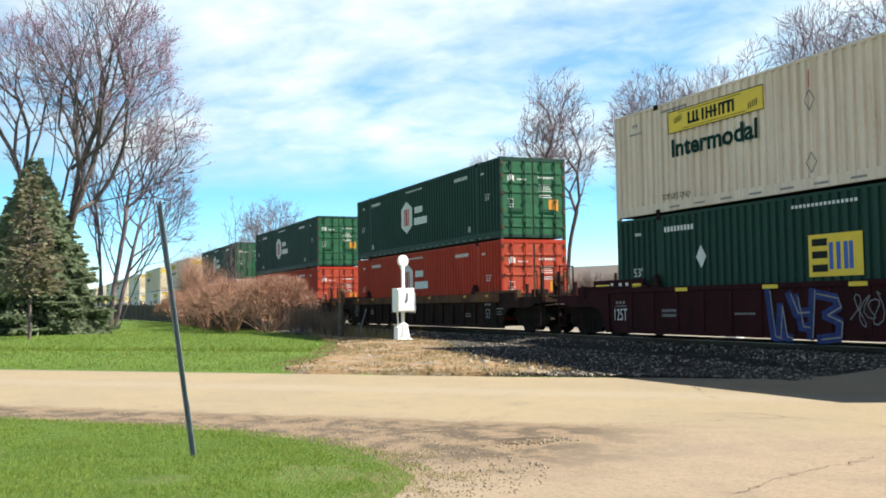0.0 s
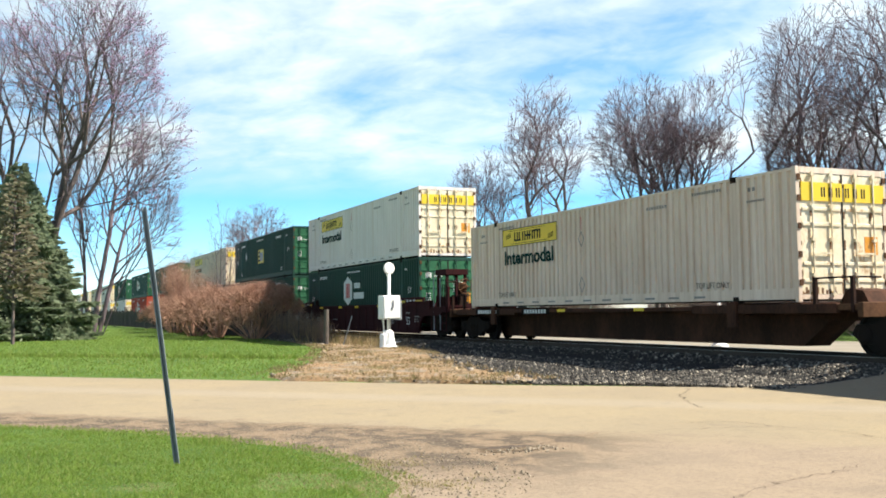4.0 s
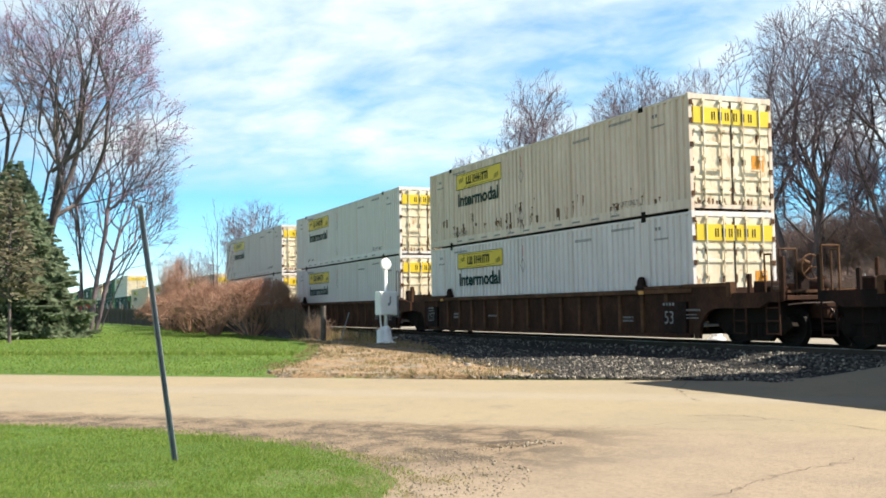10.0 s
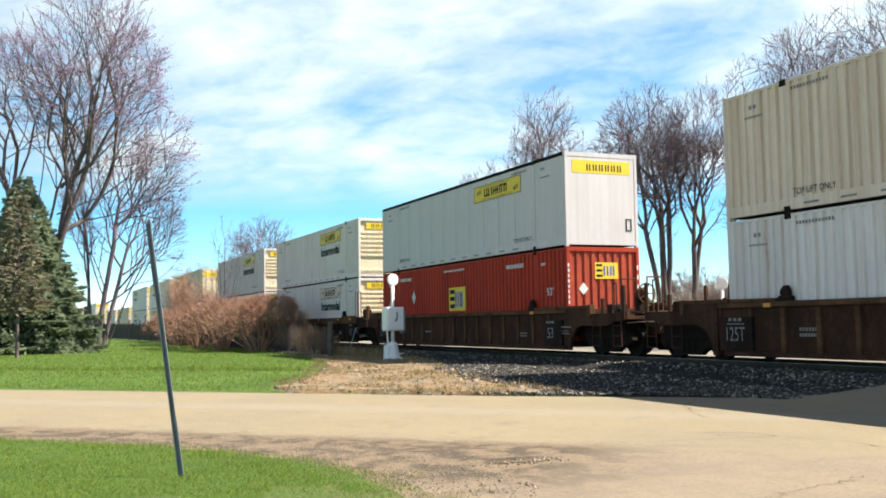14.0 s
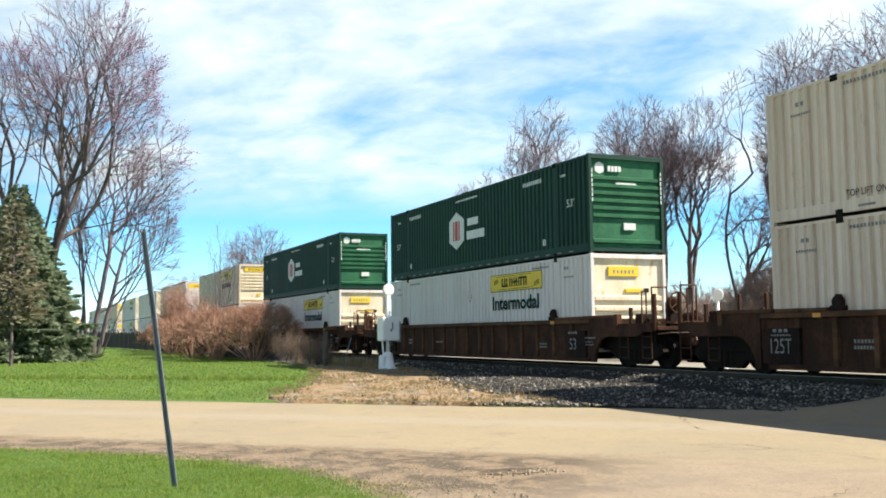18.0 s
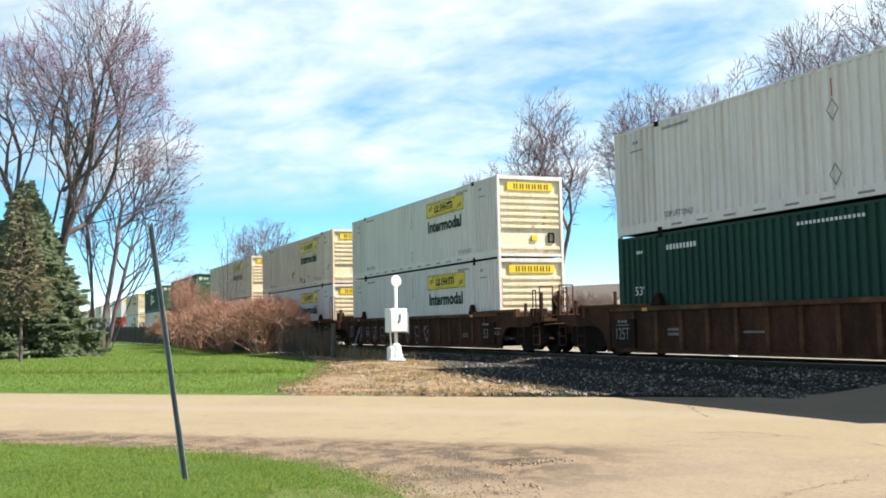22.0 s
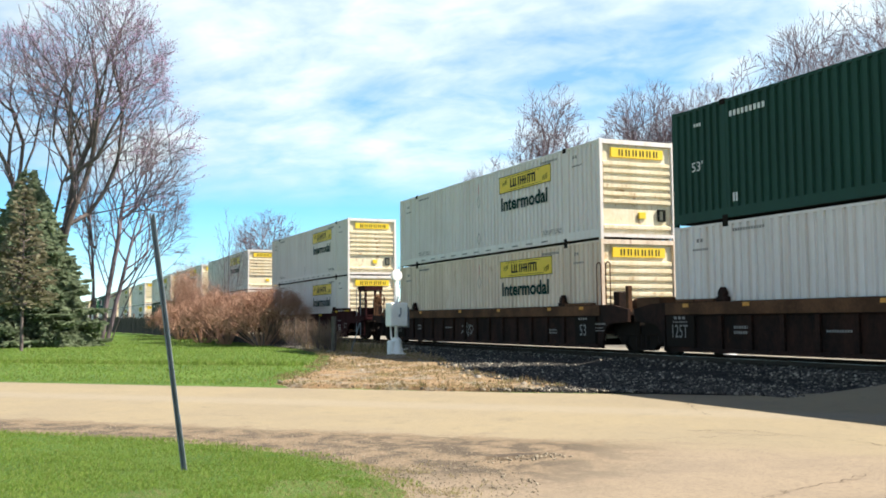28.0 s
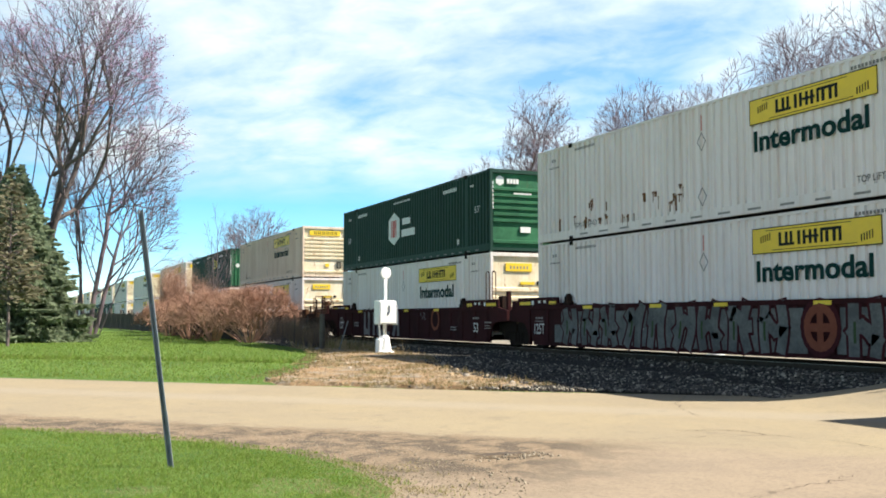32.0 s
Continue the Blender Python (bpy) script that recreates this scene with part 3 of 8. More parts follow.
VERGE = [(-70, -66), (-17.9, -3.4), (-14.1, -0.14), (-12.34, 1.54), (-11.78, 1.97), (-10.59, 2.61), (-9.95, 2.98), (-8.86, 3.03), (-8.07, 3.12), (-7.51, 3.0), (-6.98, 2.7), (-6.6, 2.2), (-6.2, 1.3), (-5.8, -0.2), (-5.5, -2.0), (-5.5, -9.0)]
verge = tagged(strip("lawn_verge", VERGE, [(-74, -70), (-60, -60), (-40, -40), (-30, -30), (-20, -20), (-9, -9.2)], 110, 30, M["grass"], 0.035, 0.06, sink=0.03), "near corner of green lawn beside the road", "lawn", kind="structure")

BANK_LOW = [(-300, 12.4), (-60, 12.4), (-40, 11.6), (-30, 9.6), (-24, 7.2), (-20.4, 5.75), (-17.1, 8.7), (-15.6, 10.65), (-14.85, 11.4), (-14.0, 11.9), (-13.25, 12.05), (-12.7, 12.65), (-12.35, 13.45), (-12.2, 15.3)]
BANK_HIGH = [(-300, 15.6), (-60, 15.6), (-40, 15.6), (-32, 15.6), (-26, 15.6), (-22, 15.6), (-19, 15.6), (-17, 15.6), (-15.5, 15.6), (-14.2, 15.6), (-12.4, 15.6)]
ballast_near = tagged(strip("ballast_bank", BANK_LOW, BANK_HIGH, 260, 14, M["ballast"], 0.055, 0.12, sink=0.09), "grey crushed stone bank between road and track", "gravel", kind="structure")
ballast = tagged(strip("ballast_bed", [(-1200, 15.4), (700, 15.4)], [(-1200, 18.6), (700, 18.6)], 500, 8, M["ballast"], 0.03), "dark ballast bed under the track", "gravel", kind="structure")
farside = tagged(strip("track_side_ground", [(-400, 18.5), (60, 18.5)], [(-400, 31.0), (60, 31.0)], 200, 12, M["farland"], 0.02, 0.5), "pale sunlit gravel strip behind the track", "ground", kind="structure")
DIRT_A = [(-44, 11.9), (-38, 11.2), (-33, 10.0), (-29, 8.7), (-25, 7.2), (-21.9, 5.4), (-20.6, 5.35), (-18.0, 7.95), (-16.8, 9.2)]
DIRT_B = [(-42, 13.0), (-36.5, 13.1), (-33.4, 13.2), (-31.3, 12.9), (-28.5, 11.9), (-26.0, 11.0), (-21.5, 9.8), (-17.2, 9.7)]
dirt = tagged(strip("dirt_bank", DIRT_A, DIRT_B, 90, 22, M["dirt"], 0.085, 0.30, sink=0.12), "tan bank of dry grass and dirt beside the crossing", "ground", kind="structure")


def track():
    """Two rails and the sleepers."""
    for k, y in (("near", CENTRE - 0.755), ("far", CENTRE + 0.755)):
        m = Mesh()
        x0, x1 = -900, 640
        for y0, y1, z0, z1 in ((-0.075, 0.075, -0.17, -0.155), (-0.009, 0.009, -0.155, -0.04), (-0.037, 0.037, -0.04, -0.004)):
            m.box(x0, x1, y + y0, y + y1, RAIL + z0, RAIL + z1)
        rail = tagged(new("rail", m.data("rail", M["rail"])), "rusty steel rail with a polished running surface", "rail", "rails of the track", "structure")
        part("rail_head", Mesh().box(x0, x1, y - 0.033, y + 0.033, RAIL - 0.004, RAIL), M["railtop"], rail, "polished running surface")
    tie = Mesh().box(-0.115, 0.115, -1.3, 1.3, -0.16, 0.02, 0.012).data("sleeper", M["wood"])
    bed = tagged(new("sleeper_row", None), "row of dark timber sleepers under the rails", "sleepers", kind="structure")
    for i in range(150):
        ob = new("sleeper", tie)
        ob.parent = bed
        ob.location = (-70 + i * 0.53, CENTRE + 0.02 * math.sin(i * 2.1), RAIL - 0.185)


track()

# ---- train ----
LEN, HIGH, WIDE = 16.154, 2.896, 2.591
HX, HY = LEN / 2, WIDE / 2
POST = 6.096                                     # lifting posts stand this far from the middle


def corrugated(x0, x1, z0, z1, y, side, pitch=0.26, deep=0.055):
    """A side wall with upright ribs; side is -1 or 1, the way it faces."""
    n = max(2, round((x1 - x0) / pitch))
    p = (x1 - x0) / n
    prof = []
    for i in range(n):
        a = x0 + i * p
        prof += [(a, 0), (a + p * 0.42, 0), (a + p * 0.5, deep), (a + p * 0.92, deep)]
    prof.append((x1, 0))
    vs = [(x, y - side * d, z) for x, d in prof for z in (z0, z1)]
    fs = [(2 * i, 2 * i + 2, 2 * i + 3, 2 * i + 1) if side < 0 else (2 * i, 2 * i + 1, 2 * i + 3, 2 * i + 2) for i in range(len(prof) - 1)]
    return Mesh().add(vs, fs)


PARTS = {}


def shared(key, build):
    """Mesh data built once for all containers that have the same part."""
    if key not in PARTS:
        PARTS[key] = build()
    return PARTS[key]


def hexagon(cx, cz, w, h):
    return [(cx, cz - h / 2), (cx + w / 2, cz - h * 0.28), (cx + w / 2, cz + h * 0.28), (cx, cz + h / 2), (cx - w / 2, cz + h * 0.28), (cx - w / 2, cz - h * 0.28)]


def yellow_sign(box, x0, z0, w, h, y, pale=False):
    """A yellow nameplate: a black line round it, two scrolls and the maker's name as plain dark bars."""
    sign = part("nameplate", shared(("plate", x0, z0, y, pale), lambda: Mesh().box(x0, x0 + w, y - 0.006, y, z0, z0 + h).data("nameplate", M["cream" if pale else "yellow"])), None, box, "faded cream nameplate with plain dark bars" if pale else "yellow nameplate with plain dark bars")
    def bars():
        m = Mesh()
        e, t = 0.02, y - 0.009
        for a, b, c, d in ((0, w, 0, e), (0, w, h - e, h), (0, e, e, h - e), (w - e, w, e, h - e)):
            m.box(x0 + a, x0 + b, t, y - 0.0061, z0 + c, z0 + d)
        lx = x0 + w * 0.23
        for i, (g, gap) in enumerate(((0.022, 0.030), (0.024, 0.016), (0.022, 0.040), (0.024, 0.018), (0.022, 0.026), (0.022, 0.018), (0.024, 0.024), (0.020, 0.018), (0.024, 0.030), (0.024, 0.020), (0.022, 0.02))):
            m.box(lx, lx + w * g, t, y - 0.0061, z0 + h * 0.25, z0 + h * 0.77)
            lx += w * (g + gap)
        m.box(x0 + w * 0.23, x0 + w * 0.36, t - 0.001, y - 0.0091, z0 + h * 0.25, z0 + h * 0.36)
        m.box(x0 + w * 0.44, x0 + w * 0.55, t - 0.001, y - 0.0091, z0 + h * 0.46, z0 + h * 0.56)
        m.box(x0 + w * 0.58, x0 + w * 0.72, t - 0.001, y - 0.0091, z0 + h * 0.66, z0 + h * 0.77)
        for s in (0, 1):
            cx, cz = (x0 + w * 0.12, z0 + h * 0.62) if s == 0 else (x0 + w * 0.90, z0 + h * 0.36)
            for i in range(5):
                m.box(cx - w * 0.045 + i * w * 0.019, cx - w * 0.037 + i * w * 0.019, t, y - 0.0061, cz - h * (0.20 - 0.02 * i), cz + h * (0.05 + 0.03 * i))
        m.box(x0 + w * 0.17, x0 + w * 0.83, t, y - 0.0061, z0 + h * 0.11, z0 + h * 0.135)
        m.box(x0 + w * 0.12, x0 + w * 0.79, t, y - 0.0061, z0 + h * 0.865, z0 + h * 0.89)
        return m.data("nameplate_print", M["ink"])
    part("nameplate_print", shared(("bars", x0, z0, y), bars), None, sign)
    return sign


def small_marks(box, col, y, spots):
    """Rows of tiny unreadable stencils as short bars."""
    m = Mesh()
    for x0, z0, w, h, n in spots:
        for i in range(n):
            a = x0 + w * i / n
            m.box(a, a + w / n * 0.62, y - 0.005, y, z0, z0 + h)
    return m.data("stencil_print", col)


def door_end(box, col, key):
    """Rear end at +x: two doors with locking bars, hinges and gaskets."""
    x = HX
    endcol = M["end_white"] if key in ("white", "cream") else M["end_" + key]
    for s in (-1, 1):
        y0, y1 = (-HY + 0.09, -0.012) if s < 0 else (0.012, HY - 0.09)
        def leaf():
            return Mesh().box(x - 0.05, x - 0.012, y0, y1, 0.16, HIGH - 0.14).data("door", endcol)
        door = part("door", shared((key, "door", s), leaf), None, box)
        for z in (0.42, 0.78, 1.62, 1.95, 2.32):
            part("door_rib", shared((key, "doorrib", s), lambda: Mesh().box(x - 0.014, x + 0.012, y0 + 0.07, y1 - 0.05, 0, 0.075, 0.008).data("door_rib", endcol)), None, door, at=pose(0, 0, z))
        for k in (0.28, 0.72):
            yy = y0 + (y1 - y0) * k
            def rod(yy=yy, k=k):
                m = Mesh().tube((x + 0.03, yy, 0.12), (x + 0.03, yy, HIGH - 0.10), 0.019, k=6)
                for z in (0.13, 0.55, 1.30, 2.0, HIGH - 0.2):
                    m.box(x - 0.012, x + 0.055, yy - 0.045, yy + 0.045, z, z + 0.07)
                m.box(x + 0.02, x + 0.06, yy - 0.03, yy + 0.28 * (1 if k < 0.5 else -1), 1.02, 1.06)
                return m.data("locking_bar", M["end_white"] if key in ("white", "cream") else col)
            part("locking_bar", shared((key, "rod", s, k), rod), None, door)
        def gasket():
            m = Mesh()
            for a, b, c, d in ((y0, y1, 0.13, 0.165), (y0, y1, HIGH - 0.15, HIGH - 0.115), (y0 - 0.012, y0 + 0.014, 0.165, HIGH - 0.15), (y1 - 0.014, y1 + 0.012, 0.165, HIGH - 0.15)):
                m.box(x - 0.03, x - 0.006, a, b, c, d)
            return m.data("gasket", M["ink"])
        part("gasket", shared((key, "gasket", s), gasket), None, door, "dark rubber door seal")
        if key in ("white", "cream"):
            def runs():
                r = random.Random(61 + s)
                m = Mesh()
                for _ in range(46):
                    k = r.choice((0.0, 0.28, 0.72, 1.0))
                    a = y0 + (y1 - y0) * min(0.97, max(0.03, k + r.gauss(0, 0.035)))
                    z, w, h = r.choice((0.22, 0.55, 0.62, 1.30, 2.0, 2.6)) + r.gauss(0, 0.05), r.uniform(0.008, 0.03), r.uniform(0.04, 0.22)
                    m.box(x - 0.03, x - 0.009 + 0.003 * r.random(), a - w, a + w, z - h, z)
                for _ in range(14):
                    a = r.uniform(y0, y1)
                    m.box(x - 0.03, x - 0.009, a - 0.03, a + 0.03, 0.17, 0.17 + r.uniform(0.03, 0.16))
                return m.data("rust_work", M["rustmark"])
            part("rust_work", shared((key, "rustruns", s), runs), None, door, "rust runs under the fittings")
        def hinges():
            m = Mesh()
            yy = -HY + 0.075 if s < 0 else HY - 0.075
            for z in (0.35, 0.95, 1.55, 2.15, 2.6):
                m.box(x - 0.03, x + 0.02, yy - 0.045, yy + 0.045, z, z + 0.13)
            return m.data("hinge_column", M["chord"])
        part("hinge_column", shared((key, "hinge", s), hinges), None, door)
        if key in ("white", "cream"):
            part("end_sign", shared(("endsign", s), lambda: Mesh().box(x - 0.012, x + 0.014, y0 + 0.05, y1, 2.16, 2.56).data("end_sign", M["yellow"])), None, door, "yellow end sign with plain dark bars")
            def bars():
                m = Mesh()
                for i in range(3):
                    a = (y1 - 0.12 - 0.21 * (2 - i)) if s < 0 else (y0 + 0.12 + 0.23 * i)
                    m.box(x + 0.014, x + 0.017, a - 0.055, a - 0.015, 2.25, 2.46)
                    m.box(x + 0.014, x + 0.017, a + 0.02, a + 0.06, 2.25, 2.46)
                return m.data("end_sign_print", M["ink"])
            part("end_sign_print", shared(("endbars", s), bars), None, door)
            if s > 0:
                part("warning_label", shared("label", lambda: Mesh().box(x - 0.012, x - 0.006, 0.62, 1.0, 1.02, 1.42).data("warning_label", M["orange"])), None, door, "orange warning label")
        else:
            def badge():
                m = Mesh()
                if s < 0:
                    m.add([(x - 0.006, -HY + 0.42 + (px), pz) for px, pz in hexagon(0, 2.14, 0.26, 0.30)], [tuple(range(6))])
                    for i in range(4):
                        m.box(x - 0.012, x - 0.006, -HY + 0.66 + i * 0.1, -HY + 0.72 + i * 0.1, 2.08, 2.14)
                    for i in range(4):
                        m.box(x - 0.012, x - 0.006, -HY + 0.30, -HY + 0.52, 1.12 + i * 0.09, 1.15 + i * 0.09)
                else:
                    for i in range(6):
                        m.box(x - 0.012, x - 0.006, 0.20 + i * 0.11, 0.27 + i * 0.11, 2.16, 2.23)
                    for i in range(7):
                        m.box(x - 0.012, x - 0.006, 0.22, 0.75 - 0.05 * (i % 3), 1.48 + i * 0.075, 1.505 + i * 0.075)
                return m.data("door_print", M["mark"])
            part("door_print", shared((key, "badge", s), badge), None, door, "white bars and badge")
            if s > 0:
                part("warning_label", shared("label", lambda: Mesh().box(x - 0.012, x - 0.006, 0.62, 1.0, 1.02, 1.42).data("warning_label", M["orange"])), None, door, "orange warning label")


def rib_end(box, col, key):
    """Closed end at +x with level ribs."""
    x = HX
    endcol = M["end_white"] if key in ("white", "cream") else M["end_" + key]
    def wall():
        m = Mesh().box(x - 0.12, x - 0.095, -HY + 0.1, HY - 0.1, 0.16, HIGH - 0.14)
        return m.data("end_wall", endcol)
    wall_ob = part("end_wall", shared((key, "ribend"), wall), None, box)
    def rib():
        m, z = Mesh(), 0.0
        m.add([(x - 0.095, -HY + 0.13, z - 0.070), (x - 0.095, HY - 0.13, z - 0.070), (x - 0.022, HY - 0.15, z - 0.045), (x - 0.022, -HY + 0.15, z - 0.045),
                   (x - 0.022, -HY + 0.15, z + 0.045), (x - 0.022, HY - 0.15, z + 0.045), (x - 0.095, HY - 0.13, z + 0.070), (x - 0.095, -HY + 0.13, z + 0.070)],
                  [(0, 1, 2, 3), (3, 2, 5, 4), (4, 5, 6, 7), (1, 6, 5, 2), (0, 3, 4, 7)])
        return m.data("end_rib", endcol)
    for z in (0.36, 1.10, 1.32, 1.54, 1.76, 1.98, 2.20):
        part("end_rib", shared((key, "endrib"), rib), None, wall_ob, at=pose(0, 0, z))
    if key in ("white", "cream"):
        part("end_sign", shared("ribsign", lambda: Mesh().box(x - 0.095, x - 0.036, -HY + 0.42, HY - 0.38, 2.38, 2.66).data("end_sign", M["yellow"])), None, wall_ob, "yellow end sign with plain dark bars")
        def bars():
            m = Mesh()
            for i in range(6):
                a = -0.62 + i * 0.24
                m.box(x - 0.036, x - 0.032, a, a + 0.045, 2.43, 2.61)
                m.box(x - 0.036, x - 0.032, a + 0.10, a + 0.145, 2.43, 2.61)
            return m.data("end_sign_print", M["ink"])
        part("end_sign_print", shared("ribbars", bars), None, wall_ob)
        part("warning_label", shared("riblabel", lambda: Mesh().box(x - 0.095, x - 0.038, 0.05, 0.28, 0.62, 0.80).data("warning_label", M["yellow"])), None, wall_ob, "small yellow label")
        def rim():
            m = Mesh()
            for a, b, c, d in ((0.72, 0.96, 0.55, 0.59), (0.72, 0.96, 0.86, 0.90), (0.72, 0.76, 0.59, 0.86), (0.92, 0.96, 0.59, 0.86)):
                m.box(x - 0.095, x - 0.02, a, b, c, d)
            return m.data("document_holder", M["ink"])
        part("document_holder", shared("ribdoc", rim), None, wall_ob, "dark document holder frame")
    else:
        def badge():
            m = Mesh()
            m.add([(x - 0.090, -HY + 0.42 + px, pz) for px, pz in hexagon(0, 2.50, 0.30, 0.36)], [tuple(range(6))])
            for i in range(4):
                m.box(x - 0.095, x - 0.038, -HY + 0.68 + i * 0.12, -HY + 0.77 + i * 0.12, 2.40, 2.56)
            m.box(x - 0.095, x - 0.038, -0.35, 0.35, 2.02, 2.08)
            m.box(x - 0.095, x - 0.038, -0.1, 0.3, 0.70, 0.90)
            for i in range(7):
                for yy in (-HY + 0.09, HY - 0.12):
                    m.box(x + 0.002, x + 0.006, yy, yy + 0.035, 1.5 + i * 0.14, 1.6 + i * 0.14)
            return m.data("end_print", M["mark"])
        part("end_print", shared((key, "ribbadge"), badge), None, wall_ob, "white badge and bars")


def small_rib_end(box, col, key):
    """Closed end at +x with level ribs, a blank upper panel and a small sign."""
    x = HX
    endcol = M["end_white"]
    wall_ob = part("end_wall", shared((key, "smallribend"), lambda: Mesh().box(x - 0.11, x - 0.085, -HY + 0.1, HY - 0.1, 0.16, HIGH - 0.14).data("end_wall", endcol)), None, box)
    def rib():
        m = Mesh()
        m.add([(x - 0.085, -HY + 0.13, -0.085), (x - 0.085, HY - 0.13, -0.085), (x - 0.016, HY - 0.16, -0.05), (x - 0.016, -HY + 0.16, -0.05), (x - 0.016, -HY + 0.16, 0.05), (x - 0.016, HY - 0.16, 0.05), (x - 0.085, HY - 0.13, 0.085), (x - 0.085, -HY + 0.13, 0.085)],
              [(0, 1, 2, 3), (3, 2, 5, 4), (4, 5, 6, 7), (1, 6, 5, 2), (0, 3, 4, 7)])
        return m.data("end_rib", endcol)
    for z in (0.40, 0.70, 1.00, 1.30, 1.60):
        part("end_rib", shared((key, "smallrib"), rib), None, wall_ob, at=pose(0, 0, z))
    sign = part("end_sign", shared("smallsign", lambda: Mesh().box(x - 0.085, x - 0.038, -HY + 0.62, HY - 0.95, 2.24, 2.52).data("end_sign", M["yellow"])), None, wall_ob, "small yellow end sign with plain bars")
    def bars():
        m = Mesh()
        for i in range(6):
            m.box(x - 0.038, x - 0.035, -0.52 + i * 0.13, -0.46 + i * 0.13, 2.32, 2.42)
        return m.data("end_sign_print", M["grey_mark"])
    part("end_sign_print", shared("smallbars", bars), None, sign)
    part("warning_label", shared("smalllabel", lambda: Mesh().box(x - 0.085, x - 0.036, -0.10, 0.45, 1.78, 1.88).data("warning_label", M["yellow"])), None, wall_ob, "small yellow label")
    part("vent", shared("smallvent", lambda: Mesh().box(x - 0.085, x - 0.030, 0.55, 0.70, 1.78, 1.90, 0.004).data("vent", M["ink"])), None, wall_ob, "small dark vent")


def upright_end(box, col, key):
    """Closed end at +x with upright ribs and a yellow sign."""
    x = HX
    def wall():
        m = corrugated(-HY + 0.1, HY - 0.1, 0.16, HIGH - 0.14, 0, 1, 0.28, 0.04)
        m.v = [(x - 0.035 + y, p, z) for p, y, z in m.v]
        m.f = [tuple(reversed(f)) for f in m.f]
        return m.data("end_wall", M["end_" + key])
    wall_ob = part("end_wall", shared((key, "upend"), wall), None, box)
    part("end_sign", shared("upsign", lambda: Mesh().box(x - 0.03, x - 0.022, -0.30, 0.52, 1.92, 2.42).data("end_sign", M["yellow"])), None, wall_ob, "yellow end sign with plain bars")
    def bars():
        m = Mesh()
        for z in (1.98, 2.14, 2.30):
            m.box(x - 0.022, x - 0.018, -0.25, -0.04, z, z + 0.07)
        return m.data("end_sign_print", M["ink"])
    part("end_sign_print", shared("upbars", bars), None, wall_ob)
    def blue():
        m = Mesh()
        for a in (0.0, 0.12, 0.24, 0.34):
            m.box(x - 0.022, x - 0.018, a, a + 0.055, 2.02, 2.32)
        return m.data("end_sign_blue", M["blue"])
    part("end_sign_blue", shared("upblue", blue), None, wall_ob, "blue bars")
    part("edge_print", shared((key, "upmarks"), lambda: small_side(x)), None, wall_ob, "white bars down the edges")


def small_side(x):
    m = Mesh()
    for i in range(9):
        m.box(x + 0.002, x + 0.006, -HY + 0.03, -HY + 0.08, 1.0 + i * 0.16, 1.1 + i * 0.16)
        if i < 5:
            m.box(x + 0.002, x + 0.006, HY - 0.1, HY - 0.05, 1.0 + i * 0.3, 1.14 + i * 0.3)
    m.add([(x - 0.02, -0.72 + a, 1.62 + b) for a, b in ((0, -0.19), (0.17, 0), (0, 0.19), (-0.17, 0))], [(0, 1, 2, 3)])
    return m.data("edge_print", M["mark"])


def plain_end(box, col, key):
    x = HX
    wall_ob = part("end_wall", shared((key, "plainend"), lambda: Mesh().box(x - 0.04, x - 0.012, -HY + 0.1, HY - 0.1, 0.14, HIGH - 0.12, 0.005).data("end_wall", col)), None, box)
    part("end_sign", shared("plainsign", lambda: Mesh().box(x - 0.012, x - 0.006, -HY + 0.26, HY - 0.26, 2.25, 2.65).data("end_sign", M["yellow"])), None, wall_ob, "yellow end sign with plain dark bars")
    def bars():
        m = Mesh()
        for i in range(6):
            a = -0.52 + i * 0.22
            m.box(x - 0.006, x - 0.002, a, a + 0.045, 2.33, 2.53)
            m.box(x - 0.006, x - 0.002, a + 0.095, a + 0.14, 2.33, 2.53)
        return m.data("end_sign_print", M["ink"])
    part("end_sign_print", shared("plainbars", bars), None, wall_ob)
    def rim():
        m = Mesh()
        for a, b, c, d in ((0.85, 1.05, 0.5, 0.53), (0.85, 1.05, 0.85, 0.88), (0.85, 0.88, 0.53, 0.85), (1.02, 1.05, 0.53, 0.85)):
            m.box(x - 0.012, x + 0.004, a, b, c, d)
        return m.data("document_holder", M["ink"])
    part("document_holder", shared("plaindoc", rim), None, wall_ob, "dark document holder frame")


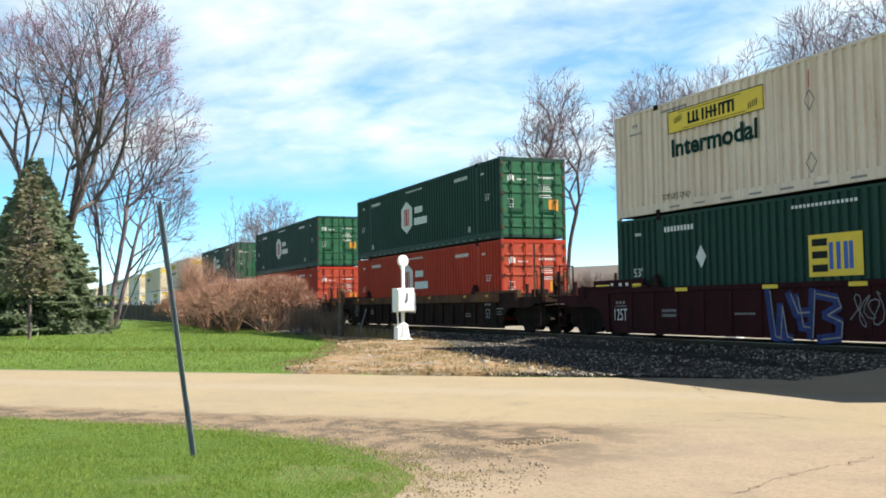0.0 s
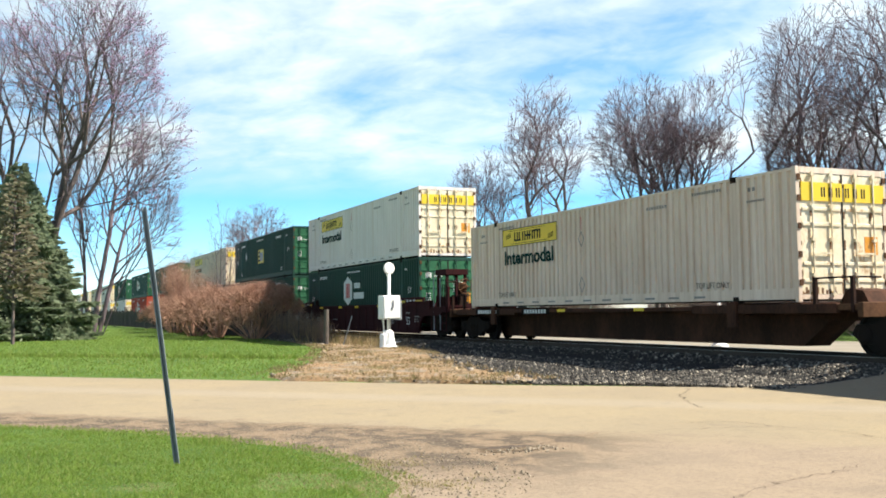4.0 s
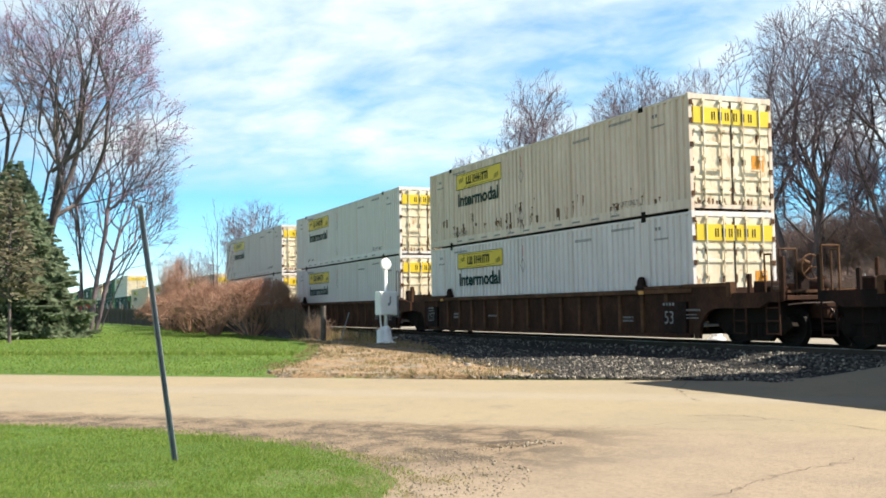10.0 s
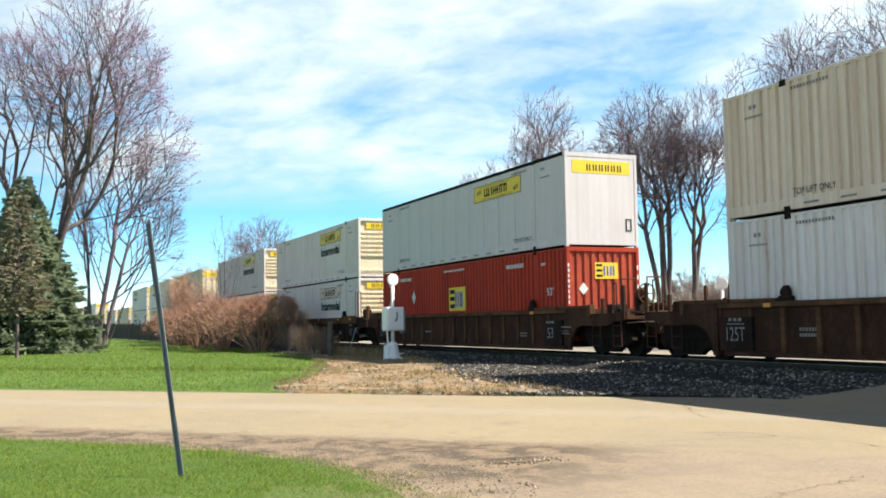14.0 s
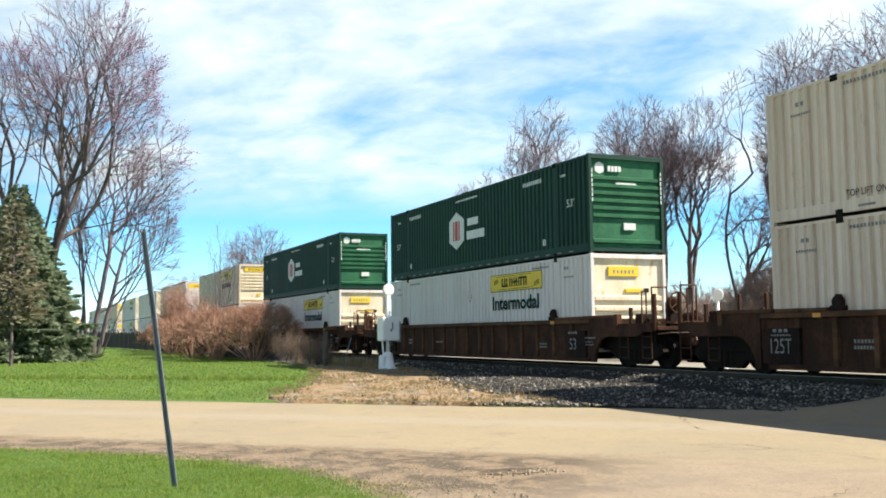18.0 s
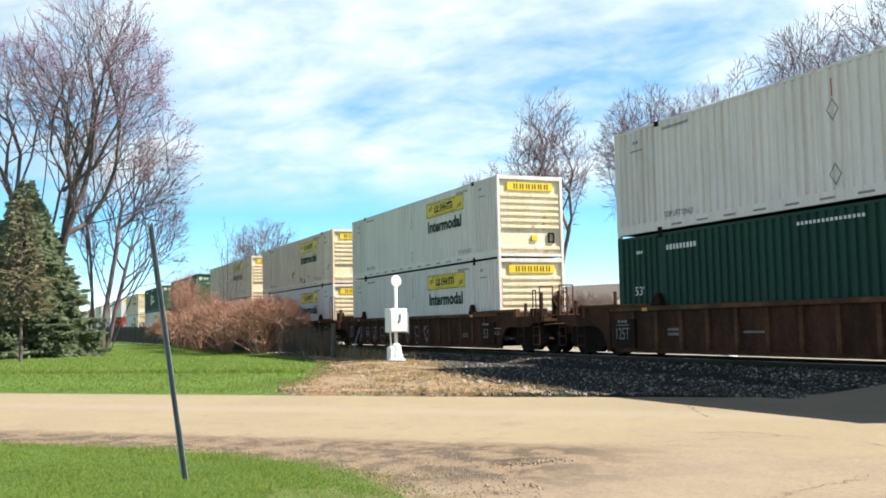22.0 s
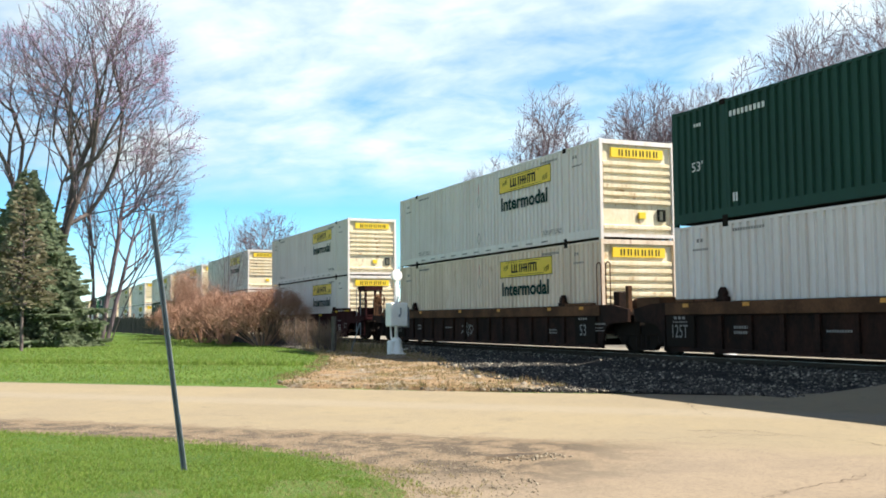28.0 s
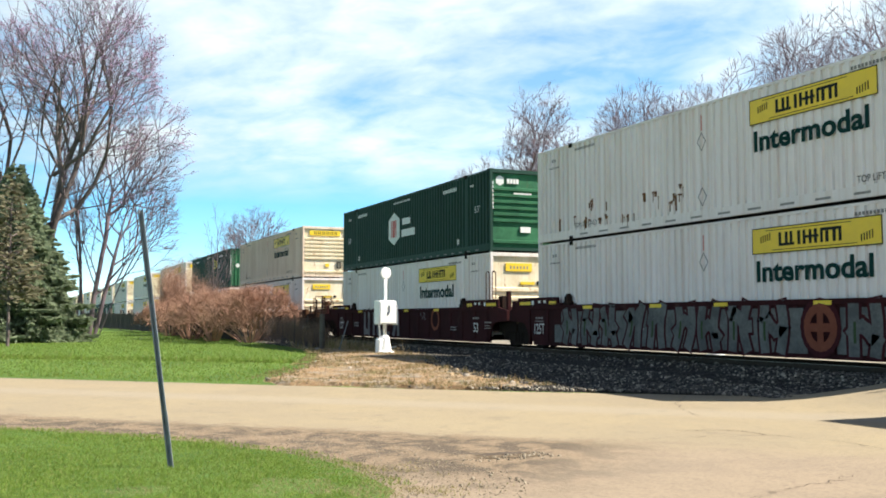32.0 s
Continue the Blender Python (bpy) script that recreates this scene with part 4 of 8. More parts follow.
def container(kind, end, logo, label):
    """A 53-foot domestic container; its origin is the middle of its floor."""
    col = M[kind]
    key = kind
    box = thing("container", label, "container", "containers on the train")
    frame_col = col
    def rim():
        m = Mesh()
        for sx in (-1, 1):
            for sy in (-1, 1):
                a, b = sorted((sx * HX, sx * (HX - 0.11)))
                c, d = sorted((sy * HY, sy * (HY - 0.11)))
                m.box(a, b, c, d, 0.0, HIGH, 0.008)
        for sy in (-1, 1):
            c, d = sorted((sy * HY, sy * (HY - 0.09)))
            m.box(-HX + 0.11, HX - 0.11, c, d, HIGH - 0.085, HIGH - 0.025)
            m.box(-HX + 0.11, HX - 0.11, c, d, 0.06, 0.30)
            for px in (-POST, POST):
                m.box(px - 0.085, px + 0.085, min(c, d - sy * 0.0) , max(c, d), 0.30, HIGH - 0.075)
        for sx in (-1, 1):
            a, b = sorted((sx * HX, sx * (HX - 0.09)))
            m.box(a, b, -HY + 0.11, HY - 0.11, HIGH - 0.14, HIGH - 0.01)
            m.box(a, b, -HY + 0.11, HY - 0.11, 0.06, 0.16)
        return m.data("frame", col)
    part("frame", shared((key, "frame"), rim), None, box)
    for x0, x1 in ((-HX + 0.11, -POST - 0.085), (-POST + 0.085, POST - 0.085), (POST + 0.085, HX - 0.11)):
        if kind == "plain":
            n = round((x1 - x0) / 1.22)
            p = (x1 - x0) / n
            backing = part("side_panel", shared((key, "back", round(x0, 2)), lambda: Mesh().box(x0, x1, -HY + 0.022, -HY + 0.05, 0.30, HIGH - 0.085).data("side_panel", col)), None, box)
            for i in range(n):
                part("wall_sheet", shared((key, "sheet", round(p, 3)), lambda: Mesh().box(0.014, p - 0.014, -HY + 0.006, -HY + 0.022, 0.305, HIGH - 0.09, 0.004).data("wall_sheet", col)), None, backing, at=pose(x0 + i * p, 0, 0))
            part("top_rail", shared((key, "toprail", round(x0, 2)), lambda: Mesh().box(x0, x1, -HY - 0.012, -HY + 0.02, HIGH - 0.115, HIGH - 0.005, 0.006).data("top_rail", M["black"])), None, box, "dark grey top rail")
            continue
        part("side_panel", shared((key, "side", round(x0, 2)), lambda: corrugated(x0, x1, 0.30, HIGH - 0.075, -HY + 0.006, -1).data("side_panel", col)), None, box)
    part("far_side", shared((key, "farside"), lambda: corrugated(-HX + 0.11, HX - 0.11, 0.30, HIGH - 0.075, HY - 0.006, 1).data("far_side", col)), None, box)
    def roof():
        m = Mesh().box(-HX + 0.1, HX - 0.1, -HY + 0.09, HY - 0.09, HIGH - 0.05, HIGH - 0.02)
        for i in range(40):
            a = -HX + 0.3 + i * (LEN - 0.6) / 40
            m.box(a, a + 0.2, -HY + 0.15, HY - 0.15, HIGH - 0.02, HIGH - 0.004)
        return m.data("roof", col)
    part("roof", shared((key, "roof"), roof), None, box)
    part("front_wall", shared((key, "front"), lambda: Mesh().box(-HX + 0.02, -HX + 0.05, -HY + 0.1, HY - 0.1, 0.14, HIGH - 0.12).data("front_wall", col)), None, box)
    part("floor", shared((key, "floor"), lambda: Mesh().box(-HX + 0.1, HX - 0.1, -HY + 0.09, HY - 0.09, 0.05, 0.14).data("floor", M["black"])), None, box)
    for px in (-POST, POST):
        for z in (0.0, HIGH - 0.14):
            part("corner_casting", shared("casting", lambda: Mesh().box(-0.10, 0.10, -HY - 0.012, -HY + 0.16, 0, 0.14, 0.012).data("corner_casting", M["black"])), None, box,
                 "dark steel lifting casting", at=pose(px, 0, z))
    slots = Mesh()
    for i in range(11):
        a = -POST + 0.5 + i * (2 * POST - 1.0) / 11
        slots.box(a, a + 0.42, -HY - 0.004, -HY, 0.13, 0.18)
    if kind not in ("green", "red"):
        part("rail_print", shared((key, "slots"), lambda: slots.data("rail_print", M["grey_mark"])), None, box, "row of short dashes along the lower rail")
    elif logo in ("hub_mid", "hub_low"):
        def dashes():
            m = Mesh()
            for i in range(22):
                a = -HX + 0.5 + i * (LEN - 1.0) / 22
                m.box(a, a + 0.26, -HY - 0.004, -HY, 0.10, 0.135)
            return m.data("rail_print", M["grey_mark"])
        part("rail_print", shared("hubdashes", dashes), None, box, "row of pale dashes along the lower rail")
    {"door": door_end, "rib": rib_end, "upright": upright_end, "plain": plain_end, "ribsmall": small_rib_end}[end](box, col, key)
    y = -HY
    if logo in ("sign_front", "sign_rear", "sign_pale"):
        x0 = -HX + (2.52 if logo == "sign_front" else 9.73)
        yellow_sign(box, x0, 2.02, 3.6, 0.57, y, logo == "sign_pale")
        if kind != "plain":
            part("lettering", lettering("Intermodal", 3.25, 0.47, M["teal"], 0.03), None, box, "dark green lettering", at=pose(x0 + 0.12, y - 0.004, 1.40))
        part("lettering", lettering("TOP LIFT ONLY", 1.22, 0.14, M["ink"]), None, box, "small black lettering", at=pose(-POST + 0.2, y - 0.004, 0.36))
        part("lettering", lettering("TOP LIFT ONLY", 1.22, 0.14, M["ink"]), None, box, "small black lettering", at=pose(POST - 1.42, y - 0.004, 0.36))
        def marks():
            return small_marks(box, M["grey_mark"], y, [(-POST + 0.25, 2.62, 1.1, 0.07, 12), (POST - 1.5, 2.62, 1.1, 0.07, 12), (POST - 3.4, 2.45, 0.9, 0.08, 8), (-HX + 0.9, 2.45, 0.28, 0.09, 2), (POST + 0.5, 2.5, 0.28, 0.09, 2),
                                                     (POST + 0.45, 2.25, 0.6, 0.05, 8), (-HX + 0.75, 2.25, 0.6, 0.05, 8)])
        part("stencil_print", shared("signmarks", marks), None, box, "tiny grey stencils as bars")
        px = x0 + 5.0 if logo == "sign_front" else x0 - 1.7
        def diamonds(cz):
            m = Mesh()
            for cz in (cz,):
                for k in range(4):
                    a, b = [((0.17, 0), (0, 0.24), (-0.17, 0), (0, -0.24))[i % 4] for i in (k, k + 1)]
                    m.add([(px + a[0], y - 0.004, cz + a[1]), (px + b[0], y - 0.004, cz + b[1]), (px + b[0] * 0.8, y - 0.004, cz + b[1] * 0.8), (px + a[0] * 0.8, y - 0.004, cz + a[1] * 0.8)], [(3, 2, 1, 0)])
            return m.data("placard_frame", M["grey_mark"])
        if kind != "plain":
            part("line_print", shared(("redline", logo), lambda: Mesh().box(px - 0.014, px + 0.014, y - 0.004, y, 2.22, 2.60).data("line_print", M["redmark"])), None, box, "short red upright line")
        for cz in (0.62, 1.95) if kind != "plain" else ():
            part("placard_frame", shared(("diamond", logo, cz), lambda: diamonds(cz)), None, box, "grey diamond placard frame")
    elif logo in ("hub_mid", "hub_low"):
        cx, cz = -HX + 6.93, (1.53 if logo == "hub_mid" else 1.72)
        badge = part("badge", shared((logo, "hex"), lambda: Mesh().prism(hexagon(cx, cz, 1.3, 1.40), y - 0.006, y).data("badge", M["mark"])), None, box, "white hexagon badge with red bars")
        def bars():
            m = Mesh()
            for a in (-0.30, 0.0):
                m.box(cx + a, cx + a + 0.11, y - 0.010, y - 0.0061, cz - 0.36, cz + 0.36)
                m.box(cx + a + 0.18, cx + a + 0.29, y - 0.010, y - 0.0061, cz - 0.36, cz + 0.36)
            return m.data("badge_print", M["redmark"])
        part("badge_print", shared((logo, "hexbars"), bars), None, badge, "red bars")
        def words():
            m = Mesh()
            m.box(cx + 0.95, cx + 1.85, y - 0.005, y, cz + 0.10, cz + 0.36)
            m.box(cx + 0.88, cx + 2.35, y - 0.005, y, cz - 0.40, cz - 0.10)
            return m.data("white_bar", M["mark"])
        part("white_bar", shared((logo, "words"), words), None, box, "two worn white bars")
    elif logo in ("emp_front", "emp_rear"):
        x0, z0 = -HX + (7.35 if logo == "emp_front" else 9.93), (1.1 if logo == "emp_front" else 1.52)
        sign = part("nameplate", shared((logo, "plate", kind), lambda: Mesh().box(x0, x0 + 1.48, y - 0.006, y, z0, z0 + 0.88).data("nameplate", M["ink" if logo == "emp_rear" else "yellow"])), None, box, "black square sign with yellow bars" if logo == "emp_rear" else "yellow square sign with plain bars")
        def dark():
            m = Mesh()
            for z in (0.10, 0.38, 0.64):
                m.box(x0 + 0.10, x0 + 0.53, y - 0.010, y - 0.0061, z0 + z, z0 + z + 0.15)
            return m.data("sign_print", M["yellow" if logo == "emp_rear" else "ink"])
        part("sign_print", shared((logo, "dark", kind), dark), None, sign, "plain level bars")
        def blue():
            m = Mesh()
            for a in (0.58, 0.78, 0.98, 1.12):
                m.box(x0 + a, x0 + a + 0.11, y - 0.010, y - 0.0061, z0 + 0.14, z0 + 0.70)
            return m.data("sign_print", M["yellow" if logo == "emp_rear" else "blue"])
        part("sign_print", shared((logo, "blue", kind), blue), None, sign, "plain upright bars")
        px = -HX + (3.72 if logo == "emp_front" else 12.05)
        part("placard", shared((logo, "dia"), lambda: Mesh().prism([(px, 1.44), (px + 0.2, 1.72), (px, 2.0), (px - 0.2, 1.72)], y - 0.006, y).data("placard", M["mark"])), None, box, "white diamond placard")
    if kind in ("green", "red"):
        part("lettering", lettering("53'", 0.42, 0.24, M["mark"]), None, box, "white lettering", at=pose(-HX + 0.78, y - 0.004, 1.30))
        part("lettering", lettering("53'", 0.42, 0.24, M["mark"]), None, box, "white lettering", at=pose(HX - 1.25, y - 0.004, 1.45))
        part("stencil_print", shared("greenmarks", lambda: small_marks(box, M["mark"], y, [(-POST + 0.25, 2.42, 1.25, 0.13, 9), (POST - 2.0, 2.42, 1.25, 0.13, 9), (-1.2, 2.58, 1.9, 0.07, 16), (-HX + 0.9, 2.4, 0.3, 0.08, 3), (POST + 0.4, 2.4, 0.3, 0.08, 3),
                                                                                           (POST - 0.75, 0.42, 0.2, 0.2, 2), (-POST + 0.3, 0.42, 0.2, 0.2, 2)])), None, box, "small white stencils as bars")
    return box


def bogie(parent, x, big=False):
    """A two-axle truck: side frames, springs, wheels on axles."""
    r = 0.46 if big else 0.42
    b = part("truck", truck_mesh(), None, parent, "cast steel truck frame", at=pose(x, 0, 0))
    for ax in (-0.89, 0.89):
        part("wheelset", shared(("axle", big), lambda: wheel_mesh(r).tube((0, -0.8, r), (0, 0.8, r), 0.085, k=10).data("wheelset", M["wheel"])), None, b, "pair of steel wheels on an axle", at=pose(ax, 0, 0))
    for s in (-1, 1):
        part("brake_beam", shared("brakebeam", lambda: Mesh().box(-0.05, 0.05, -0.85, 0.85, 0.30, 0.42).box(-0.09, 0.09, -0.80, -0.66, 0.22, 0.60, 0.02).box(-0.09, 0.09, 0.66, 0.80, 0.22, 0.60, 0.02).data("brake_beam", M["black"])), None, b, at=pose(s * 0.40, 0, 0))
    return b


def wheel_mesh(r):
    m = Mesh()
    for s in (-1, 1):
        m.lathe((0, s, 0), (0, s * 0.70, r), [(-0.03, r + 0.025), (0.0, r + 0.025), (0.012, r), (0.10, r - 0.004), (0.105, r * 0.86), (0.06, r * 0.80), (0.05, r * 0.38), (0.11, r * 0.32), (0.12, r * 0.14)], 24)
    return m


def truck_mesh():
    def build():
        m = Mesh()
        for s in (-1, 1):
            y0, y1 = sorted((s * 0.93, s * 1.09))
            m.prism([(-1.22, 0.46), (-0.95, 0.26), (-0.66, 0.28), (-0.46, 0.12), (0.46, 0.12), (0.66, 0.28), (0.95, 0.26), (1.22, 0.46), (1.10, 0.66), (0.66, 0.66), (0.40, 0.80), (-0.40, 0.80), (-0.66, 0.66), (-1.10, 0.66)], y0, y1)
            for k in (-0.22, 0.0, 0.22):
                m.tube((k, s * 1.06, 0.20), (k, s * 1.06, 0.54), 0.085, k=8)
            for k in (-0.89, 0.89):
                m.lathe((0, s, 0), (k, s * 1.05, 0.44), [(0, 0.19), (0.06, 0.19), (0.10, 0.11)], 12)
        m.box(-0.22, 0.22, -1.0, 1.0, 0.42, 0.74)
        return m.data("truck", M["black"])
    return shared("truckmesh", build)


def bent(points, r, k=6):
    """A bent bar through points."""
    m = Mesh()
    for a, b in zip(points, points[1:]):
        m.tube(a, b, r, k=k)
    return m


def arch(x0, z0, x1, z1, n=6):
    """A quarter arch rising from (x0, z0) to (x1, z1)."""
    return [(x0 + (x1 - x0) * (1 - math.cos(i / n * math.pi / 2)), z0 + (z1 - z0) * math.sin(i / n * math.pi / 2)) for i in range(n + 1)]


def well_car(colour, style, left, right, label):
    """One well of a double-stack car, origin on the rails under its middle. left and right: 'shared' (a truck shared with the next well) or 'end' (own truck and coupler)."""
    car = thing("well_car", label, "rail car", "well cars of the train")
    col = M[colour]
    half = 8.30
    lo, hi = 0.15, 1.36
    key = (colour, style)
    trim = M["chord"] if style != "smooth" else col
    for s in (-1, 1):
        ys = lambda a, b: sorted((s * a, s * b))
        def sill():
            m = Mesh()
            m.box(-half, half, *ys(1.36, 1.50), hi - (0.13 if style != "deep" else 0.32), hi, 0.012)
            m.box(-half + 0.2, half - 0.2, *ys(1.34, 1.47), lo, lo + 0.10)
            m.box(-half + 0.1, half - 0.1, *ys(1.37, 1.41 if style != "smooth" else 1.472), lo + 0.1, hi - (0.13 if style != "deep" else 0.32))
            return m
        sill_ob = part("side_sill", shared((key, "sill", s), lambda: sill().data("side_sill", col)), None, car)
        n = 15
        if s < 0:
            rib = shared((key, "rib"), lambda: Mesh().prism([(-0.06, lo + 0.1), (0.06, lo + 0.1), (0.06, hi - 0.13), (-0.06, hi - 0.13)], *((-1.482, -1.41) if style != "smooth" else (-1.497, -1.472))).data("sill_rib", M["chord"] if colour == "carbrown" else col))
            for i in range(n):
                part("sill_rib", rib, None, sill_ob, at=pose(-half + 1.1 + i * (2 * half - 2.2) / (n - 1), 0, 0))
            part("top_chord", shared((key, "chord"), lambda: Mesh().box(-half + 0.05, half - 0.05, -1.512, -1.494, hi - (0.30 if style == "deep" else 0.115), hi - 0.012, 0.004).data("top_chord", trim)), None, sill_ob)
            def lock():
                m = Mesh().box(-0.20, 0.16, -1.49, -1.31, hi, hi + 0.11, 0.025)
                m.lathe((0, 1, 0), (-0.02, -1.48, hi + 0.17), [(0, 0.10), (0.02, 0.13), (0.13, 0.13), (0.15, 0.10)], 10)
                return m.box(-0.10, 0.06, -1.46, -1.33, hi + 0.22, hi + 0.33, 0.03).data("lock", M["cardark"])
            for px in (-POST, POST):
                part("lock", shared((key, "lock"), lock), None, sill_ob, "dark container lock on the chord", at=pose(px, 0, 0))
            def clip():
                w = 0.24 if style == "smooth" else 0.11
                return Mesh().box(-w, w, -1.522, -1.49, -0.045, 0.045, 0.004).data("reflector", M["yellow"] if style == "smooth" else M["orange"])
            for x in ((-4.9, -1.7, 0.8, 3.9) if style == "smooth" else (-7.4, -5.2, -1.3, 1.9, 5.4, 7.3) if style == "deep" else (-6.6, 6.2)):
                part("reflector", shared((key, "clip"), clip), None, sill_ob, "yellow reflector strip" if style == "smooth" else "orange reflector strip", at=pose(x, 0, hi - 0.08))
    for x in (-7.0, -4.7, -2.3, 0, 2.3, 4.7, 7.0):
        part("cross_member", shared("wellfloor", lambda: Mesh().box(-0.18, 0.18, -1.38, 1.38, 0.20, 0.33, 0.01).data("cross_member", M["black"])), None, car, at=pose(x, 0, 0))
    for s, how in ((-1, left), (1, right)):
        own = how == "end"
        reach = half + (3.15 if own else 1.40)
        X = lambda a, b: sorted((s * a, s * b))
        top = 1.12 if own else 1.16
        def platform():
            m = Mesh()
            m.box(*X(half - 0.1, half + 0.12), -1.45, 1.45, 0.55, 1.36, 0.01)
            m.box(*X(half + 0.12, reach - 0.15), -1.38, 1.38, top - 0.10, top, 0.01)
            m.box(*X(half + 0.12, reach), -0.42, 0.42, 0.62, top - 0.1)
            return m.data("end_platform", col)
        plat = part("end_platform", shared((key, "plat", s, how), platform), None, car)
        def cheek(sy):
            c, d = sorted((sy * 1.40, sy * 1.49))
            if own:
                pts = arch(half + 0.18, 0.15, half + 0.85, 0.86) + [(reach - 0.9, 0.86), (reach - 0.62, 0.98), (reach - 0.25, 0.98), (reach - 0.25, 1.20), (half + 1.35, 1.20), (half + 1.35, 1.44), (half, 1.44), (half, 0.15)]
            else:
                pts = arch(half + 0.05, 0.15, half + 0.55, 0.84) + [(reach - 0.05, 0.88), (reach - 0.05, 1.22), (half + 0.62, 1.34), (half, 1.36), (half, 0.15)]
            m = Mesh().prism([(s * a, b) for a, b in (pts if s > 0 else reversed(pts))], c, d)
            return m.data("end_side", col)
        for sy in (-1, 1):
            part("end_side", shared((key, "cheek", s, how, sy), lambda: cheek(sy)), None, plat, "arched side plate over the truck")
        if own:
            part("chord_cap", shared((key, "cap", s), lambda: Mesh().box(*X(half - 0.4, half + 1.30), -1.525, -1.33, 1.36, 1.445, 0.01).box(*X(half + 1.22, half + 1.38), -1.53, -1.36, 1.10, 1.46, 0.01).data("chord_cap", trim)), None, plat, "heavy end of the top chord")
        part("deck_plate", shared((key, "deck", s), lambda: Mesh().box(*X(POST + 0.25, POST + 0.95), -1.52, -1.32, hi, hi + 0.07, 0.008).box(*X(POST + 1.0, POST + 1.7), -1.52, -1.32, hi, hi + 0.075, 0.008).data("deck_plate", trim)), None, plat, "plates on the chord")
        part("underframe", shared(("underframe", s, how), lambda: Mesh().box(*X(half + 0.1, reach - (0.55 if own else 0.02)), -1.15, 1.15, 0.50, 1.00, 0.02).data("underframe", M["black"])), None, plat, "dark underframe over the truck")
        if own:
            def ladder(xx, tall):
                m = Mesh()
                for a in (xx - 0.20, xx + 0.20):
                    m.tube((s * a, -1.46, 0.28), (s * a, -1.46, tall), 0.020, k=6)
                for z in (0.30, 0.58, 0.86):
                    m.tube((s * (xx - 0.20), -1.46, z), (s * (xx + 0.20), -1.46, z), 0.018, k=6)
                return m.data("ladder", col)
            for xx in (reach - 0.50, reach - 1.55):
                part("ladder", shared((key, "ladder", s, round(xx, 2)), lambda: ladder(xx, 1.16)), None, plat, "steps hanging from the platform")
            def loops():
                m = bent([(s * (reach - 0.30), -1.42, 1.1), (s * (reach - 0.30), -1.42, 2.12), (s * (reach - 0.30), -0.95, 2.12), (s * (reach - 0.30), -0.95, 1.1)], 0.022)
                return m.add(*(lambda q: (q.v, q.f))(bent([(s * (reach - 0.75), -1.42, 1.1), (s * (reach - 0.75), -1.42, 2.02), (s * (reach - 0.55), -1.42, 2.02), (s * (reach - 0.55), -1.42, 1.1)], 0.020))).data("grab_rail", M["cardark"] if style == "smooth" else M["chord"])
            part("grab_rail", shared((key, "loops", s), loops), None, plat, "rusty upright grab rails")
            for xx, yy, z in ((reach - 0.22, -1.40, 1.95), (reach - 1.25, -1.42, 1.62), (reach - 0.22, 1.32, 1.95), (reach - 1.0, 0.5, 1.55)):
                part("post", shared((key, "post", z), lambda: Mesh().box(-0.045, 0.045, -0.04, 0.04, 1.0, z, 0.008).data("post", col)), None, plat, "short steel post on the platform", at=pose(s * xx, yy, 0))
            def deck():
                m = Mesh()
                for i in range(4):
                    m.box(*X(reach - 0.62 + i * 0.13, reach - 0.54 + i * 0.13), -1.36, 1.36, 1.18, 1.24)
                return m.data("walkway", trim)
            part("walkway", shared((key, "walkway", s), deck), None, plat, "slatted crosswise walkway")
            def pipes():
                m = bent([(s * (half + 0.3), -1.30, 1.22), (s * (half + 1.4), -1.34, 1.20), (s * (half + 1.8), -1.20, 1.05), (s * (reach - 0.2), -0.5, 0.98)], 0.022)
                for q in (bent([(s * (reach - 0.1), -1.40, 0.92), (s * (reach + 0.02), -1.1, 0.95), (s * (reach + 0.05), -0.25, 0.96)], 0.016),
                          bent([(s * (reach - 0.05), -0.30, 0.85), (s * (reach + 0.18), -0.32, 0.62), (s * (reach + 0.42), -0.26, 0.50), (s * (reach + 0.60), -0.16, 0.62)], 0.030)):
                    m.add(q.v, q.f)
                return m.data("brake_pipe", M["rail"])
            part("brake_pipe", shared(("pipes", s), pipes), None, plat, "rusty brake pipe, lever and air hose")
            def coupler():
                m = Mesh().box(*X(reach - 0.3, reach + 0.18), -0.13, 0.13, 0.68, 0.92, 0.03)
                m.box(*X(reach + 0.12, reach + 0.40), -0.20, 0.17, 0.64, 0.96, 0.05)
                return m.lathe((0, 0, 1), (s * (reach + 0.38), 0.08, 0.64), [(0, 0.10), (0.04, 0.12), (0.28, 0.12), (0.32, 0.10)], 10).data("coupler", M["black"])
            part("coupler", shared(("coupler", s), coupler), None, plat, "dark knuckle coupler")
            part("brake_cylinder", shared(("cylinder", s), lambda: Mesh().lathe((s, 0, 0), (s * (half + 1.55), 0.55, 1.32), [(0, 0.05), (0.03, 0.16), (0.10, 0.19), (0.62, 0.19), (0.68, 0.15), (0.72, 0.05)], 14).data("brake_cylinder", M["cardark"], True)), None, plat, "dark brake cylinder")
            part("valve_box", shared(("valves", s), lambda: Mesh().box(*X(half + 1.75, half + 2.10), -1.20, -0.72, 1.12, 1.46, 0.03).box(*X(half + 2.10, half + 2.25), -1.10, -0.85, 1.12, 1.34, 0.02).data("valve_box", M["cardark"])), None, plat, "dark brake valve box")
